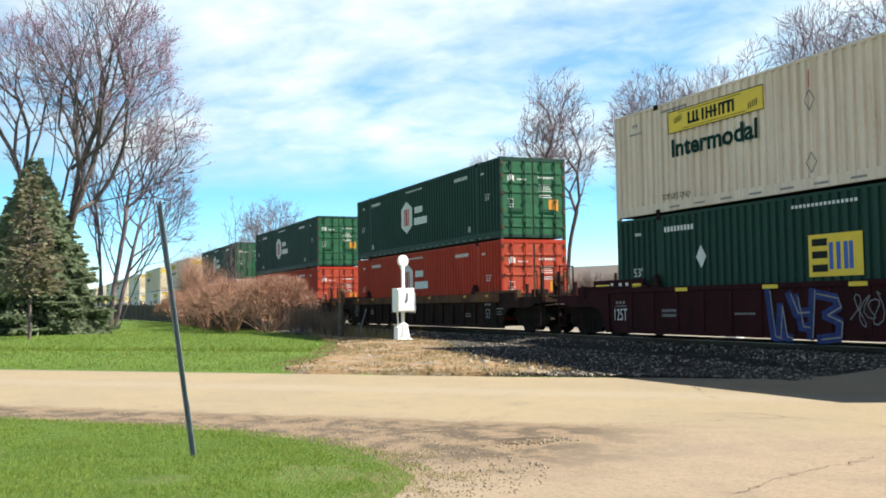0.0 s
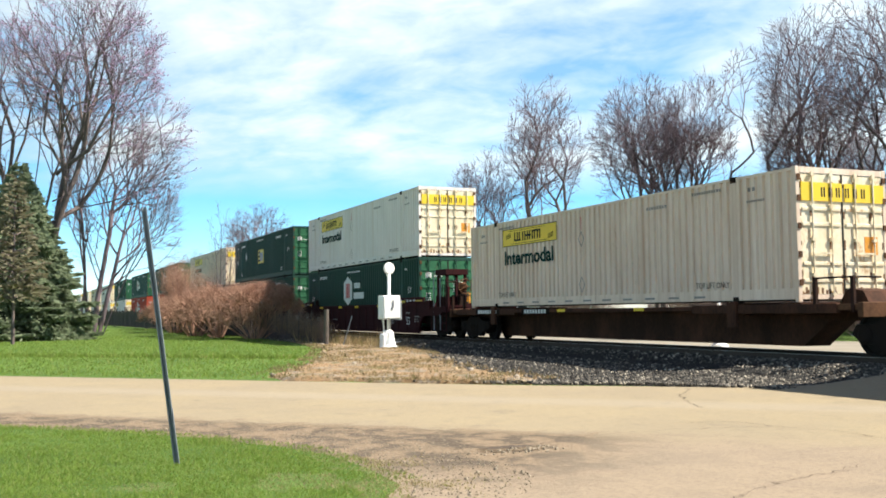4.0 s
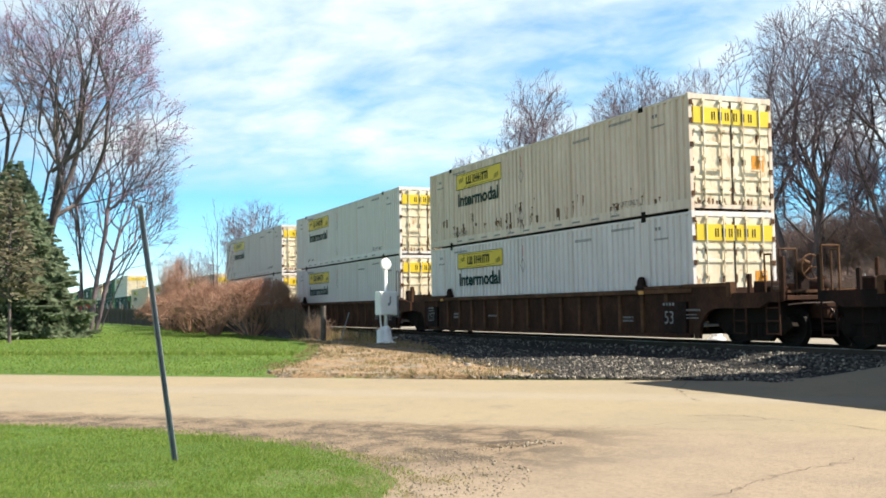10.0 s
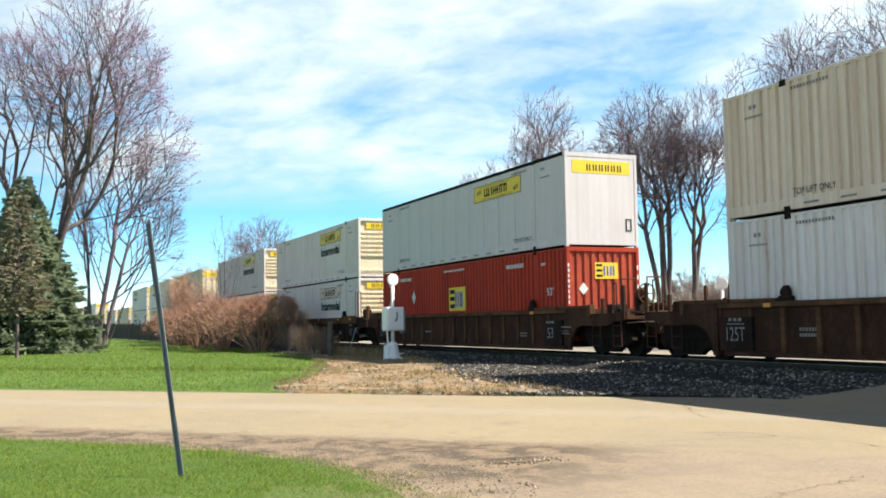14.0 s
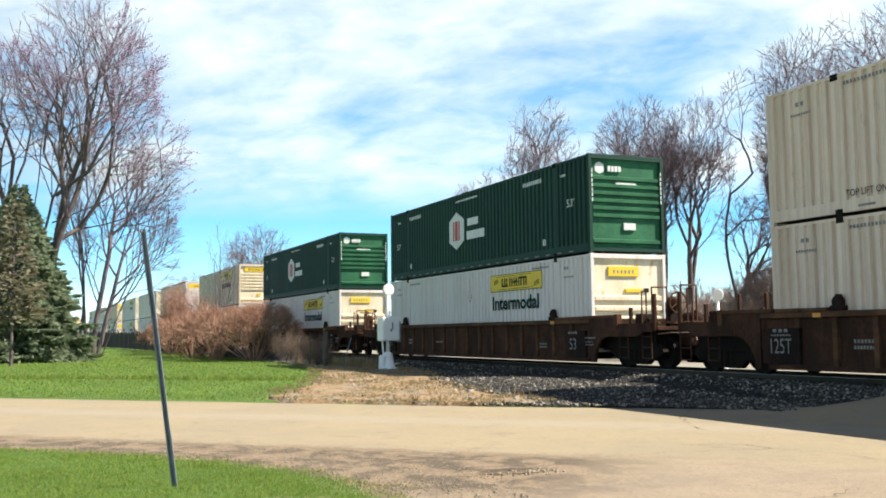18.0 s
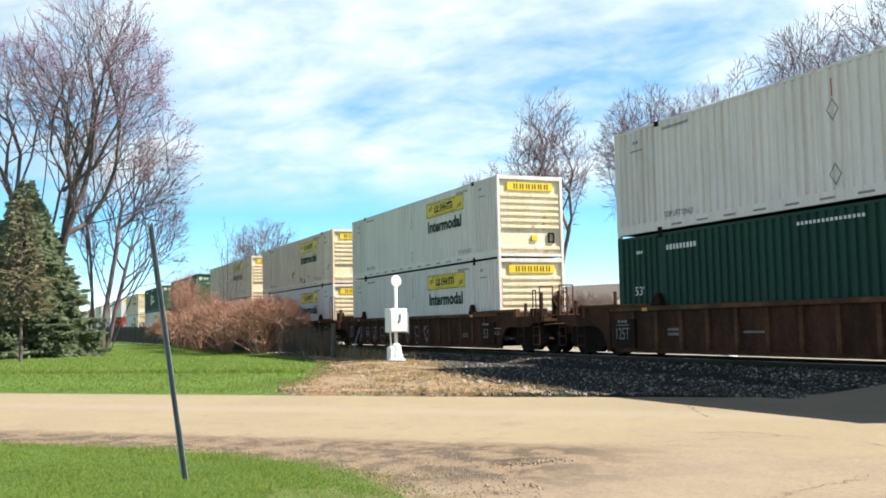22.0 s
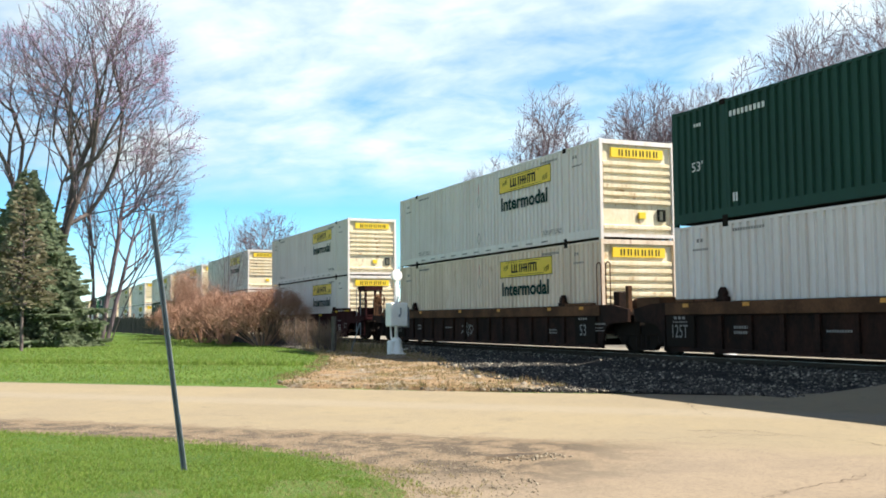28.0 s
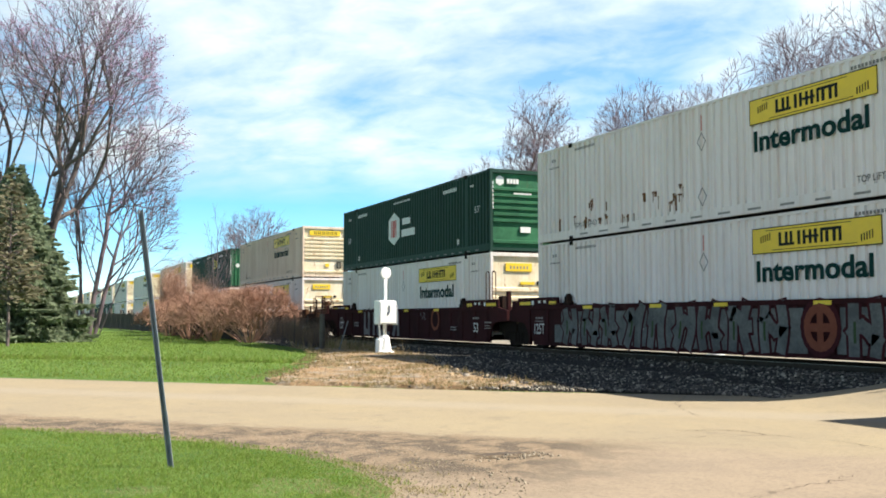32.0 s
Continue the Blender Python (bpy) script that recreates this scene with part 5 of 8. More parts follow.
            if s > 0:
                def tower():
                    m = Mesh()
                    x0, x1 = reach - 1.35, reach - 0.45
                    for xx in (x0, x1 - 0.1):
                        for yy in (-1.38, -0.62):
                            m.box(xx, xx + 0.1, yy, yy + 0.09, 1.1, 2.55)
                    m.box(x0 - 0.04, x1 + 0.04, -1.42, -0.50, 2.40, 2.62, 0.01)
                    m.box(x0, x1, -1.38, -0.55, 1.10, 1.58)
                    return m.data("brake_tower", col)
                if style == "smooth":
                    tw = part("brake_tower", shared((key, "tower"), tower), None, plat, "open steel frame of the brake platform")
                    part("ladder", shared((key, "towerladder"), lambda: bent([(reach - 1.45, -1.47, 0.3), (reach - 1.45, -1.47, 2.5), (reach - 1.38, -1.42, 2.56)], 0.022).add(*(lambda q: (q.v, q.f))(bent([(reach - 0.85, -1.47, 0.3), (reach - 0.85, -1.47, 2.3)], 0.022))).data("ladder", M["galv"])), None, tw, "upright rails of the ladder")
                def wheel():
                    z = 1.95 if style == "smooth" else 1.72
                    m = Mesh()
                    for i in range(20):
                        a, b = i * math.tau / 20, (i + 1) * math.tau / 20
                        m.tube((reach - 0.15 + 0.12, -0.80 + 0.27 * math.cos(a), z + 0.27 * math.sin(a)), (reach - 0.15 + 0.12, -0.80 + 0.27 * math.cos(b), z + 0.27 * math.sin(b)), 0.020, k=6)
                    for i in range(5):
                        a = i * math.tau / 5
                        m.tube((reach - 0.06, -0.80, z), (reach - 0.03, -0.80 + 0.27 * math.cos(a), z + 0.27 * math.sin(a)), 0.014, k=5)
                    m.lathe((1, 0, 0), (reach - 0.34, -0.80, z), [(0, 0.12), (0.05, 0.17), (0.16, 0.17), (0.24, 0.10), (0.28, 0.05)], 14)
                    return m.data("hand_brake", M["chord"])
                hb = part("hand_brake", shared((key, "handbrake"), wheel), None, plat, "rusty hand brake wheel on its housing")
                part("hand_brake_post", shared((key, "handbrakepost"), lambda: Mesh().box(reach - 0.40, reach - 0.24, -0.95, -0.65, 1.0, 1.98 if style == "smooth" else 1.75, 0.02).data("hand_brake_post", M["cardark"])), None, hb)
            bogie(car, s * (half + 1.62))
        else:
            part("articulation", shared(("artic", s), lambda: Mesh().box(*X(reach - 0.2, reach + 0.05), -0.35, 0.35, 0.7, 1.1, 0.03).data("articulation", M["black"])), None, plat, "dark joint casting")
            if s > 0:
                bogie(car, reach + 0.06, True)
                part("air_reservoir", shared("reservoir", lambda: Mesh().lathe((0, 1, 0), (half + 0.95, -1.05, 1.36), [(0, 0.04), (0.04, 0.13), (0.10, 0.17), (0.70, 0.17), (0.78, 0.13), (0.82, 0.04)], 14).data("air_reservoir", M["chord"], True)), None, plat, "rusty air reservoir")
                part("valve_box", shared("valvebox", lambda: Mesh().box(half + 0.35, half + 0.62, -1.30, -0.95, 1.16, 1.72, 0.03).data("valve_box", M["cardark"])), None, plat, "dark brake valve box")
                part("post", shared((key, "jointpost"), lambda: Mesh().box(reach - 0.32, reach - 0.18, -1.38, -1.24, 1.1, 1.86, 0.015).data("post", trim)), None, plat, "stout upright post")
                def rails():
                    m = Mesh()
                    for a in (half - 0.15, half + 0.32):
                        q = bent([(a, -1.50, 1.30), (a, -1.50, 2.50), (a + 0.05, -1.46, 2.56), (a + 0.10, -1.42, 2.50), (a + 0.10, -1.42, 1.30)], 0.018)
                        m.add(q.v, q.f)
                    return m.data("grab_rail", M["chord"])
                part("grab_rail", shared((key, "grab"), rails), None, plat, "tall rusty grab rails")
            else:
                part("block", shared((key, "block"), lambda: Mesh().box(-reach + 0.10, -half - 0.30, -1.44, -0.70, 1.16, 1.52, 0.02).data("block", trim)), None, plat, "rusty box over the joint")
            part("equipment_box", shared((key, "gear", s), lambda: Mesh().box(*X(half + 0.5, half + 1.0), -0.5, 0.5, 1.16, 1.42, 0.02).data("equipment_box", col)), None, plat)
        if style == "smooth":
            raised = part("raised_sill", shared((key, "raised", s), lambda: Mesh().box(*X(half - 1.75, half + 0.75), -1.512, -1.44, hi - 0.02, hi + 0.24, 0.012).data("raised_sill", col)), None, plat, "raised end of the side sill")
            part("reflector", shared((key, "endclip", s), lambda: Mesh().box(*X(half - 0.10, half + 0.60), -1.520, -1.508, hi + 0.02, hi + 0.12).box(*X(half - 1.65, half - 1.25), -1.520, -1.508, hi + 0.02, hi + 0.12).data("reflector", M["yellow"])), None, raised, "yellow reflector strips")
            def figures():
                m = Mesh()
                for a in (half - 1.05, half - 0.72, half - 0.30):
                    m.box(*X(a, a + 0.13), -1.518, -1.511, hi + 0.02, hi + 0.15)
                return m.data("raised_print", M["mark"])
            part("raised_print", shared((key, "endmarks", s), figures), None, raised)
    # stencils on the near sill
    plate = shared((key, "plate125"), lambda: Mesh().box(-0.55, 0.55, -1.490, -1.41, lo + 0.12, hi - 0.33).data("stencil_panel", M["cardark" if colour == "carbrown" else "black"]))
    face = -1.494 if style != "smooth" else -1.500
    for px, words in ((-half + 0.62, "125T"), (half - 0.85, "53")):
        if style != "smooth":
            part("stencil_panel", plate, None, car, "black stencil panel", at=pose(px, 0, 0))
        part("lettering", lettering(words, 0.62 if words == "125T" else 0.36, 0.32, M["grey_mark" if style != "smooth" else "mark"]), None, car, "worn white lettering", at=pose(px - 0.3, face, lo + 0.34))
    def marks():
        m = Mesh()
        near = (face - 0.003, face + 0.001)
        skin = (-1.503, -1.497) if style == "smooth" else (-1.416, -1.41)
        for x0, z, w, h, n, on in ((-half + 0.4, 0.94, 0.5, 0.07, 3, near), (-half + 0.35, 0.86, 0.6, 0.035, 7, near), (half - 1.2, 0.94, 0.5, 0.07, 4, near), (-half + 2.55, 0.72, 0.62, 0.07, 7, skin), (-half + 2.55, 0.60, 0.62, 0.07, 8, skin),
                                   (half - 3.1, 0.62, 0.5, 0.05, 8, skin), (half - 3.1, 0.53, 0.5, 0.05, 8, skin), (-half + 5.4, 0.66, 0.7, 0.05, 10, skin), (half - 0.28, 0.80, 0.55, 0.05, 8, near), (half - 0.28, 0.70, 0.42, 0.03, 7, near), (half - 0.28, 0.62, 0.48, 0.03, 7, near)):
            for i in range(n):
                m.box(x0 + w * i / n, x0 + w * (i + 0.62) / n, *on, z, z + h)
        return m.data("stencil_print", M["grey_mark"])
    part("stencil_print", shared((key, "marks"), marks), None, car, "small worn stencils as bars")
    return car


def spine_car(left, right, label):
    """A low skeleton unit that carries one container on a centre beam."""
    car = thing("spine_car", label, "rail car", "spine cars of the train")
    col = M["cardark"]
    part("centre_beam", shared("spine", lambda: Mesh().prism([(-9.4, 0.72), (-8.0, 0.72), (-7.2, 0.15), (7.2, 0.15), (8.0, 0.72), (9.4, 0.72), (9.4, 1.02), (-9.4, 1.02)], -0.38, 0.38).data("centre_beam", M["carbrown"])), None, car)
    for x in (-POST, POST, -7.9, 7.9):
        part("saddle", shared("saddle", lambda: Mesh().prism([(-0.25, 0.86), (0.25, 0.86), (0.25, 1.115), (-0.25, 1.115)], -1.32, 1.32).data("saddle", M["carbrown"])), None, car, at=pose(x, 0, 0))
    for s in (-1, 1):
        y0, y1 = sorted((s * 1.28, s * 1.40))
        part("side_rail", shared(("spinerail", s), lambda: Mesh().box(-9.2, -4.6, y0, y1, 0.88, 1.08, 0.01).box(4.6, 9.2, y0, y1, 0.88, 1.08, 0.01).box(-4.6, 4.6, y0, y1, 0.95, 1.05, 0.01).data("side_rail", M["carbrown"])), None, car)
    pl = shared("spineplate", lambda: Mesh().box(-0.9, 0.9, -1.412, -1.404, 0.90, 1.06).data("stencil_panel", M["black"]))
    for x in (-6.6, -3.2):
        p = part("stencil_panel", pl, None, car, "black panel with worn white bars", at=pose(x, 0, 0))
        def bars():
            m = Mesh()
            for i in range(8):
                m.box(-0.7 + i * 0.18, -0.58 + i * 0.18, -1.418, -1.4121, 0.92, 1.04)
            return m.data("panel_print", M["mark"])
        part("panel_print", shared("spinebars", bars), None, p)
    for x in (-1.6, 2.4):
        part("reflector", shared("spineclip", lambda: Mesh().box(-0.22, 0.22, -1.412, -1.399, 0.96, 1.04).data("reflector", M["yellow"])), None, car, "small yellow reflector strip", at=pose(x, 0, 0))
    for s in (-1, 1):
        X = lambda a, b: sorted((s * a, s * b))
        plat = part("end_platform", shared(("spineplat", s), lambda: Mesh().box(*X(8.0, 9.85), -1.36, 1.36, 0.94, 1.07, 0.012).box(*X(9.72, 9.86), -1.38, 1.38, 0.80, 1.10, 0.012).data("end_platform", M["chord"])), None, car, "rusty end platform")
        part("hitch", shared(("spinehitch", s), lambda: Mesh().prism([(s * a, b) for a, b in ([(8.35, 1.07), (9.15, 1.07), (9.0, 1.34), (8.55, 1.40)] if s > 0 else [(8.55, 1.40), (9.0, 1.34), (9.15, 1.07), (8.35, 1.07)])], -0.45, 0.45).data("hitch", M["carbrown"])), None, plat, "folded steel hitch")
        for x in (8.6, 9.6):
            part("rail_post", shared("spinepost", lambda: Mesh().box(-0.045, 0.045, -1.39, -1.31, 0.9, 1.62, 0.008).data("rail_post", M["cardark"])), None, plat, at=pose(s * x, 0, 0))
        part("hand_rail", shared(("spinehand", s), lambda: bent([(s * 8.6, -1.35, 1.60), (s * 9.6, -1.35, 1.60), (s * 9.6, -0.6, 1.60)], 0.020).data("hand_rail", M["cardark"])), None, plat, "bent hand rail")
        part("guide", shared("spineguide", lambda: Mesh().box(-0.16, 0.16, -1.46, -1.36, 0.55, 1.16, 0.02).data("guide", M["carbrown"])), None, car, "container guide bracket", at=pose(s * POST, 0, 0))
    if left == "end":
        bogie(car, -8.3)
    bogie(car, 10.5 if right == "shared" else 8.6, right == "shared")
    return car


# what each stack holds: place of its front end at the start, car, lower, upper (kind, end, logo)
JW = ("white", "rib", "sign_rear")
JWS = ("white", "ribsmall", "sign_rear")
JCS = ("cream", "ribsmall", "sign_rear")
JD = ("white", "door", "sign_front")
JC = ("cream", "door", "sign_front")
JCR = ("cream", "rib", "sign_rear")
HUB = ("green", "rib", "hub_mid")
HUBD = ("green", "door", "hub_mid")
HUBL = ("green", "door", "hub_low")
HUBLR = ("green", "rib", "hub_low")
REDD = ("red", "door", "hub_low")
EMPD = ("green", "door", "emp_front")
EMPR = ("green", "upright", "emp_rear")
REDE = ("red", "upright", "emp_front")
PLAIN = ("plain", "plain", "sign_rear")
STACKS = [
    (-306.5, "cardark", JW, JW), (-283.0, "cardark", JD, JC), (-259.4, "carbrown", JW, JCR), (-235.8, "carbrown", JD, JW), (-212.2, "carbrown", JC, JD),
    (-188.6, "carbrown", JD, JD), (-165.2, "carbrown", JW, JW), (-141.6, "carbrown", JW, JC), (-118.0, "cardark", JD, JD), (-94.4, "cardark", JD, HUBD),
    (-70.82, "cardark", REDD, HUBD), (-47.24, "cardark", REDD, HUBD), (-23.73, "carmaroon", EMPD, JC), (-4.08, "carmaroon", HUBL, EMPD), (15.42, "carmaroon", HUBL, JD),
    (36.55, "spine", JC, None), (57.0, "spine", JD, None), (77.0, "spine", JC, None),
    (97.55, "carbrown", JD, JD), (117.1, "carbrown", JD, JD), (136.6, "carbrown", JD, JC), (160.1, "cardark", JW, JW), (179.7, "cardark", ("white", "rib", "sign_pale"), JW), (199.26, "carbrown", REDE, PLAIN),
    (222.75, "carbrown", JW, JCR), (246.3, "carbrown", JWS, HUB), (269.8, "carbrown", JWS, HUB), (293.3, "carbrown", JCS, JCR), (312.9, "carbrown", JW, JCR), (332.4, "carbrown", JW, JW),
    (355.95, "carbrown", EMPR, JW), (375.55, "carbrown", HUBLR, JW), (395.15, "carbrown", JWS, JW), (418.7, "carmaroon", JW, JW), (442.3, "cardark", JCR, JW), (461.9, "cardark", JWS, EMPR), (481.4, "cardark", JWS, JCR),
    (504.9, "carmaroon", JWS, HUB), (524.4, "carmaroon", JWS, JW), (544.0, "carmaroon", JWS, JW),
]
WORDS = {"white": "white", "cream": "cream-stained white", "green": "dark green", "red": "orange-red", "plain": "smooth white"}
ENDS = {"door": "rear doors with locking bars", "rib": "ribbed closed end", "ribsmall": "ribbed closed end and small sign", "upright": "upright-ribbed closed end", "plain": "smooth closed end"}
CARS = {"carbrown": "rust-brown steel well car with ribbed side sills", "cardark": "dark brown steel well car with heavy top chord", "carmaroon": "maroon steel well car with worn stencils"}
PROTO = {}
MOVERS = []
CAR_OF = {}
TOP_OF = {}


def placed(key, build, m):
    if key in PROTO:
        ob = copy_thing(PROTO[key], m)
    else:
        PROTO[key] = ob = build()
        ob.matrix_basis = m
    return ob


def build_train():
    for i, (s, car, low, up) in enumerate(STACKS):
        x = s + HX
        gap_l = s - STACKS[i - 1][0] if i else 23.6
        gap_r = STACKS[i + 1][0] - s if i + 1 < len(STACKS) else 23.6
        left, right = ("shared" if gap_l < 21.5 else "end"), ("shared" if gap_r < 21.5 else "end")
        if car == "spine":
            ends = ("end" if STACKS[i - 1][1] != "spine" else "shared", "end" if STACKS[i + 1][1] != "spine" else "shared")
            c = placed(("spine", ends), lambda: spine_car(*ends, "low brown spine car under a single container"), pose(x, CENTRE, 0))
            MOVERS.append((c, x, CENTRE, RAIL))
            floor = RAIL + 1.12
        else:
            if left == "shared" and STACKS[i - 1][1] == "spine":
                left = "end"
            if right == "shared" and STACKS[i + 1][1] == "spine":
                right = "end"
            style = {"carbrown": "ribbed", "cardark": "deep", "carmaroon": "smooth"}[car]
            c = placed((car, left, right), lambda: well_car(car, style, left, right, CARS[car]), pose(x, CENTRE, 0))
            MOVERS.append((c, x, CENTRE, RAIL))
            floor = RAIL + 0.354
        CAR_OF[s] = c
        for level, spec in enumerate((low, up)):
            if spec is None:
                continue
            kind, end, logo = spec
            label = WORDS[kind] + " corrugated freight container with " + ENDS[end]
            if kind == "plain":
                label = "smooth white freight container with a plain closed end"
            z = floor + level * HIGH
            b = placed(spec, lambda: container(kind, end, logo, label), pose(x, CENTRE, z))
            MOVERS.append((b, x, CENTRE, z))
            TOP_OF[s] = b


build_train()

# ---- plants ----
def tubes(paths, sides):
    """Tapered tubes along polylines: each path is a list of (point, radius)."""
    vs, fs = [], []
    for path in paths:
        base = len(vs)
        w0 = (path[-1][0] - path[0][0]).normalized()
        u = w0.orthogonal().normalized()
        t = w0.cross(u)
        for p, r in path:
            for i in range(sides):
                a = i * math.tau / sides
                vs.append(p + (u * math.cos(a) + t * math.sin(a)) * r)
        for j in range(len(path) - 1):
            for i in range(sides):
                a, b = base + j * sides + i, base + j * sides + (i + 1) % sides
                fs.append((a, b, b + sides, a + sides))
    return vs, fs


def blades(rng, paths):
    """The finest twigs: one thin pointed sliver each."""
    vs, fs = [], []
    for path in paths:
        p, q, r = path[0][0], path[-1][0], path[0][1] * 1.05
        w = (q - p).cross(Vector((rng.gauss(0, 1), rng.gauss(0, 1), rng.gauss(0, 1)))).normalized() * r
        n = len(vs)
        vs += [p - w, p + w, q]
        fs.append((n, n + 1, n + 2))
    return vs, fs


def grow(rng, start, way, length, radius, level, spec, out):
    """One branch and, from it, its own branches. spec holds per level: count, length share, angle, first share along the parent."""
    n = (9, 7, 4, 2, 1)[min(level, 4)]
    p, w, path = Vector(start), Vector(way).normalized(), []
    wander = spec["wander"][min(level, 4)]
    tip = 0.22 if level else spec.get("tip", 0.3)
    for i in range(n + 1):
        f = i / n
        path.append((p.copy(), radius * (1 - f) + radius * tip * f))
        w = (w + Vector((rng.gauss(0, wander), rng.gauss(0, wander), rng.gauss(0, wander * 0.7) + spec["rise"][min(level, 4)]))).normalized()
        p = p + w * (length / n)
    out[level].append(path)
    if level + 1 >= len(spec["count"]) + 1:
        return
    count = spec["count"][level]
    first = spec["first"][level]
    turn = rng.random() * math.tau
    for k in range(count):
        f = first + (1 - first) * (k + rng.random() * 0.8) / count
        f = min(f, 0.98)
        i = min(n - 1, int(f * n))
        g = f * n - i
        q = path[i][0].lerp(path[i + 1][0], g)
        r = path[i][1] * (1 - g) + path[i + 1][1] * g
        d = (path[i + 1][0] - path[i][0]).normalized()
        turn += 2.4 + rng.gauss(0, 0.35)
        side = d.orthogonal().normalized()
        side = Matrix.Rotation(turn, 3, d) @ side
        ang = radians(spec["angle"][level] + rng.gauss(0, 9))
        way2 = d * math.cos(ang) + side * math.sin(ang)
        l2 = length * spec["share"][level] * (1.12 - 0.62 * f if level else 1.1 - 0.55 * f) * rng.uniform(0.75, 1.2)
        grow(rng, q, way2, l2, max(spec.get("least", 0.004), min(r * 0.72, radius * spec["thin"][level])), level + 1, spec, out)


OPEN_TREE = dict(count=(13, 10, 10, 12), share=(0.56, 0.50, 0.50, 0.75), angle=(47, 45, 45, 42), first=(0.26, 0.18, 0.15, 0.1), thin=(0.29, 0.34, 0.36, 0.42), wander=(0.06, 0.11, 0.14, 0.18, 0.2), rise=(0.03, 0.05, 0.035, 0.03, 0.02), least=0.0075)
SLENDER = dict(count=(16, 9, 9, 9), share=(0.42, 0.45, 0.5, 0.75), angle=(36, 38, 42, 42), first=(0.25, 0.2, 0.15, 0.1), thin=(0.26, 0.34, 0.36, 0.42), wander=(0.04, 0.09, 0.13, 0.18, 0.2), rise=(0.02, 0.07, 0.05, 0.03, 0.02), least=0.007)
ROUND = dict(count=(17, 12, 10, 9), share=(0.70, 0.44, 0.40, 0.5), angle=(50, 42, 44, 44), first=(0.20, 0.16, 0.12, 0.1), thin=(0.27, 0.32, 0.34, 0.42), wander=(0.04, 0.07, 0.10, 0.16, 0.2), rise=(0.02, 0.05, 0.04, 0.03, 0.02), tip=0.15, least=0.007)


def bare_tree(name, seed, stems, spec, label, category, bark, twig, at, leaf=None, group="", height=0.0, width=0.0, limbs=()):
    """A leafless tree: stems is rows of (lean x, lean y, length, radius)."""
    rng = random.Random(seed)
    out = [[] for _ in range(len(spec["count"]) + 1)]
    for lx, ly, length, r in stems:
        grow(rng, (lx * 0.3, ly * 0.3, -0.15), (lx, ly, 1.0), length, r, 0, spec, out)
    for j, f, way, length, r in limbs:
        grow(rng, out[0][j][int(f * 9)][0], way, length, r, 1, spec, out)
    if height:
        # grown to a known height and reach
        pts = [p for lv in out for path in lv for p, r in path]
        top = sorted(p.z for p in pts)[int(len(pts) * 0.99)]
        reach = sorted(math.hypot(p.x, p.y) for p in pts)[int(len(pts) * 0.97)]
        for lv in out:
            for path in lv:
                for p, r in path:
                    p.z *= height / top
                    p.x *= width / reach
                    p.y *= width / reach
    root = thing(name, label, category, group, at=at)
    m = Mesh().add(*tubes(out[0], 9))
    part("trunk", m, bark, root, smooth=True)
    m = Mesh().add(*tubes(out[1], 6))
    part("limb_work", m, bark, root, smooth=True)
    m = Mesh().add(*tubes(out[2], 4))
    for lv in out[3:-1]:
        m.add(*tubes(lv, 3))
    m.add(*blades(rng, out[-1]))
    tagged(part("crown", m, twig, root), kind="stuff")
    if leaf:
        m = Mesh()
        for path in out[-1]:
            for p, r in path[1:]:
                for _ in range(2):
                    a = Vector([rng.gauss(0, 0.028) for _ in range(3)])
                    b = Vector([rng.gauss(0, 0.028) for _ in range(3)])
                    m.add([p + a, p + b, p + a * 0.3 + b * 0.3 + Vector((0, 0, 0.05))], [(0, 1, 2)])
        tagged(part("bud_haze", m, leaf, root, "small buds and young leaves"), kind="stuff")
    return root


def spin(x, y, z, turn=0.0, size=1.0):
    return pose(x, y, z, 0, 0, turn) @ Matrix.Scale(size, 4)


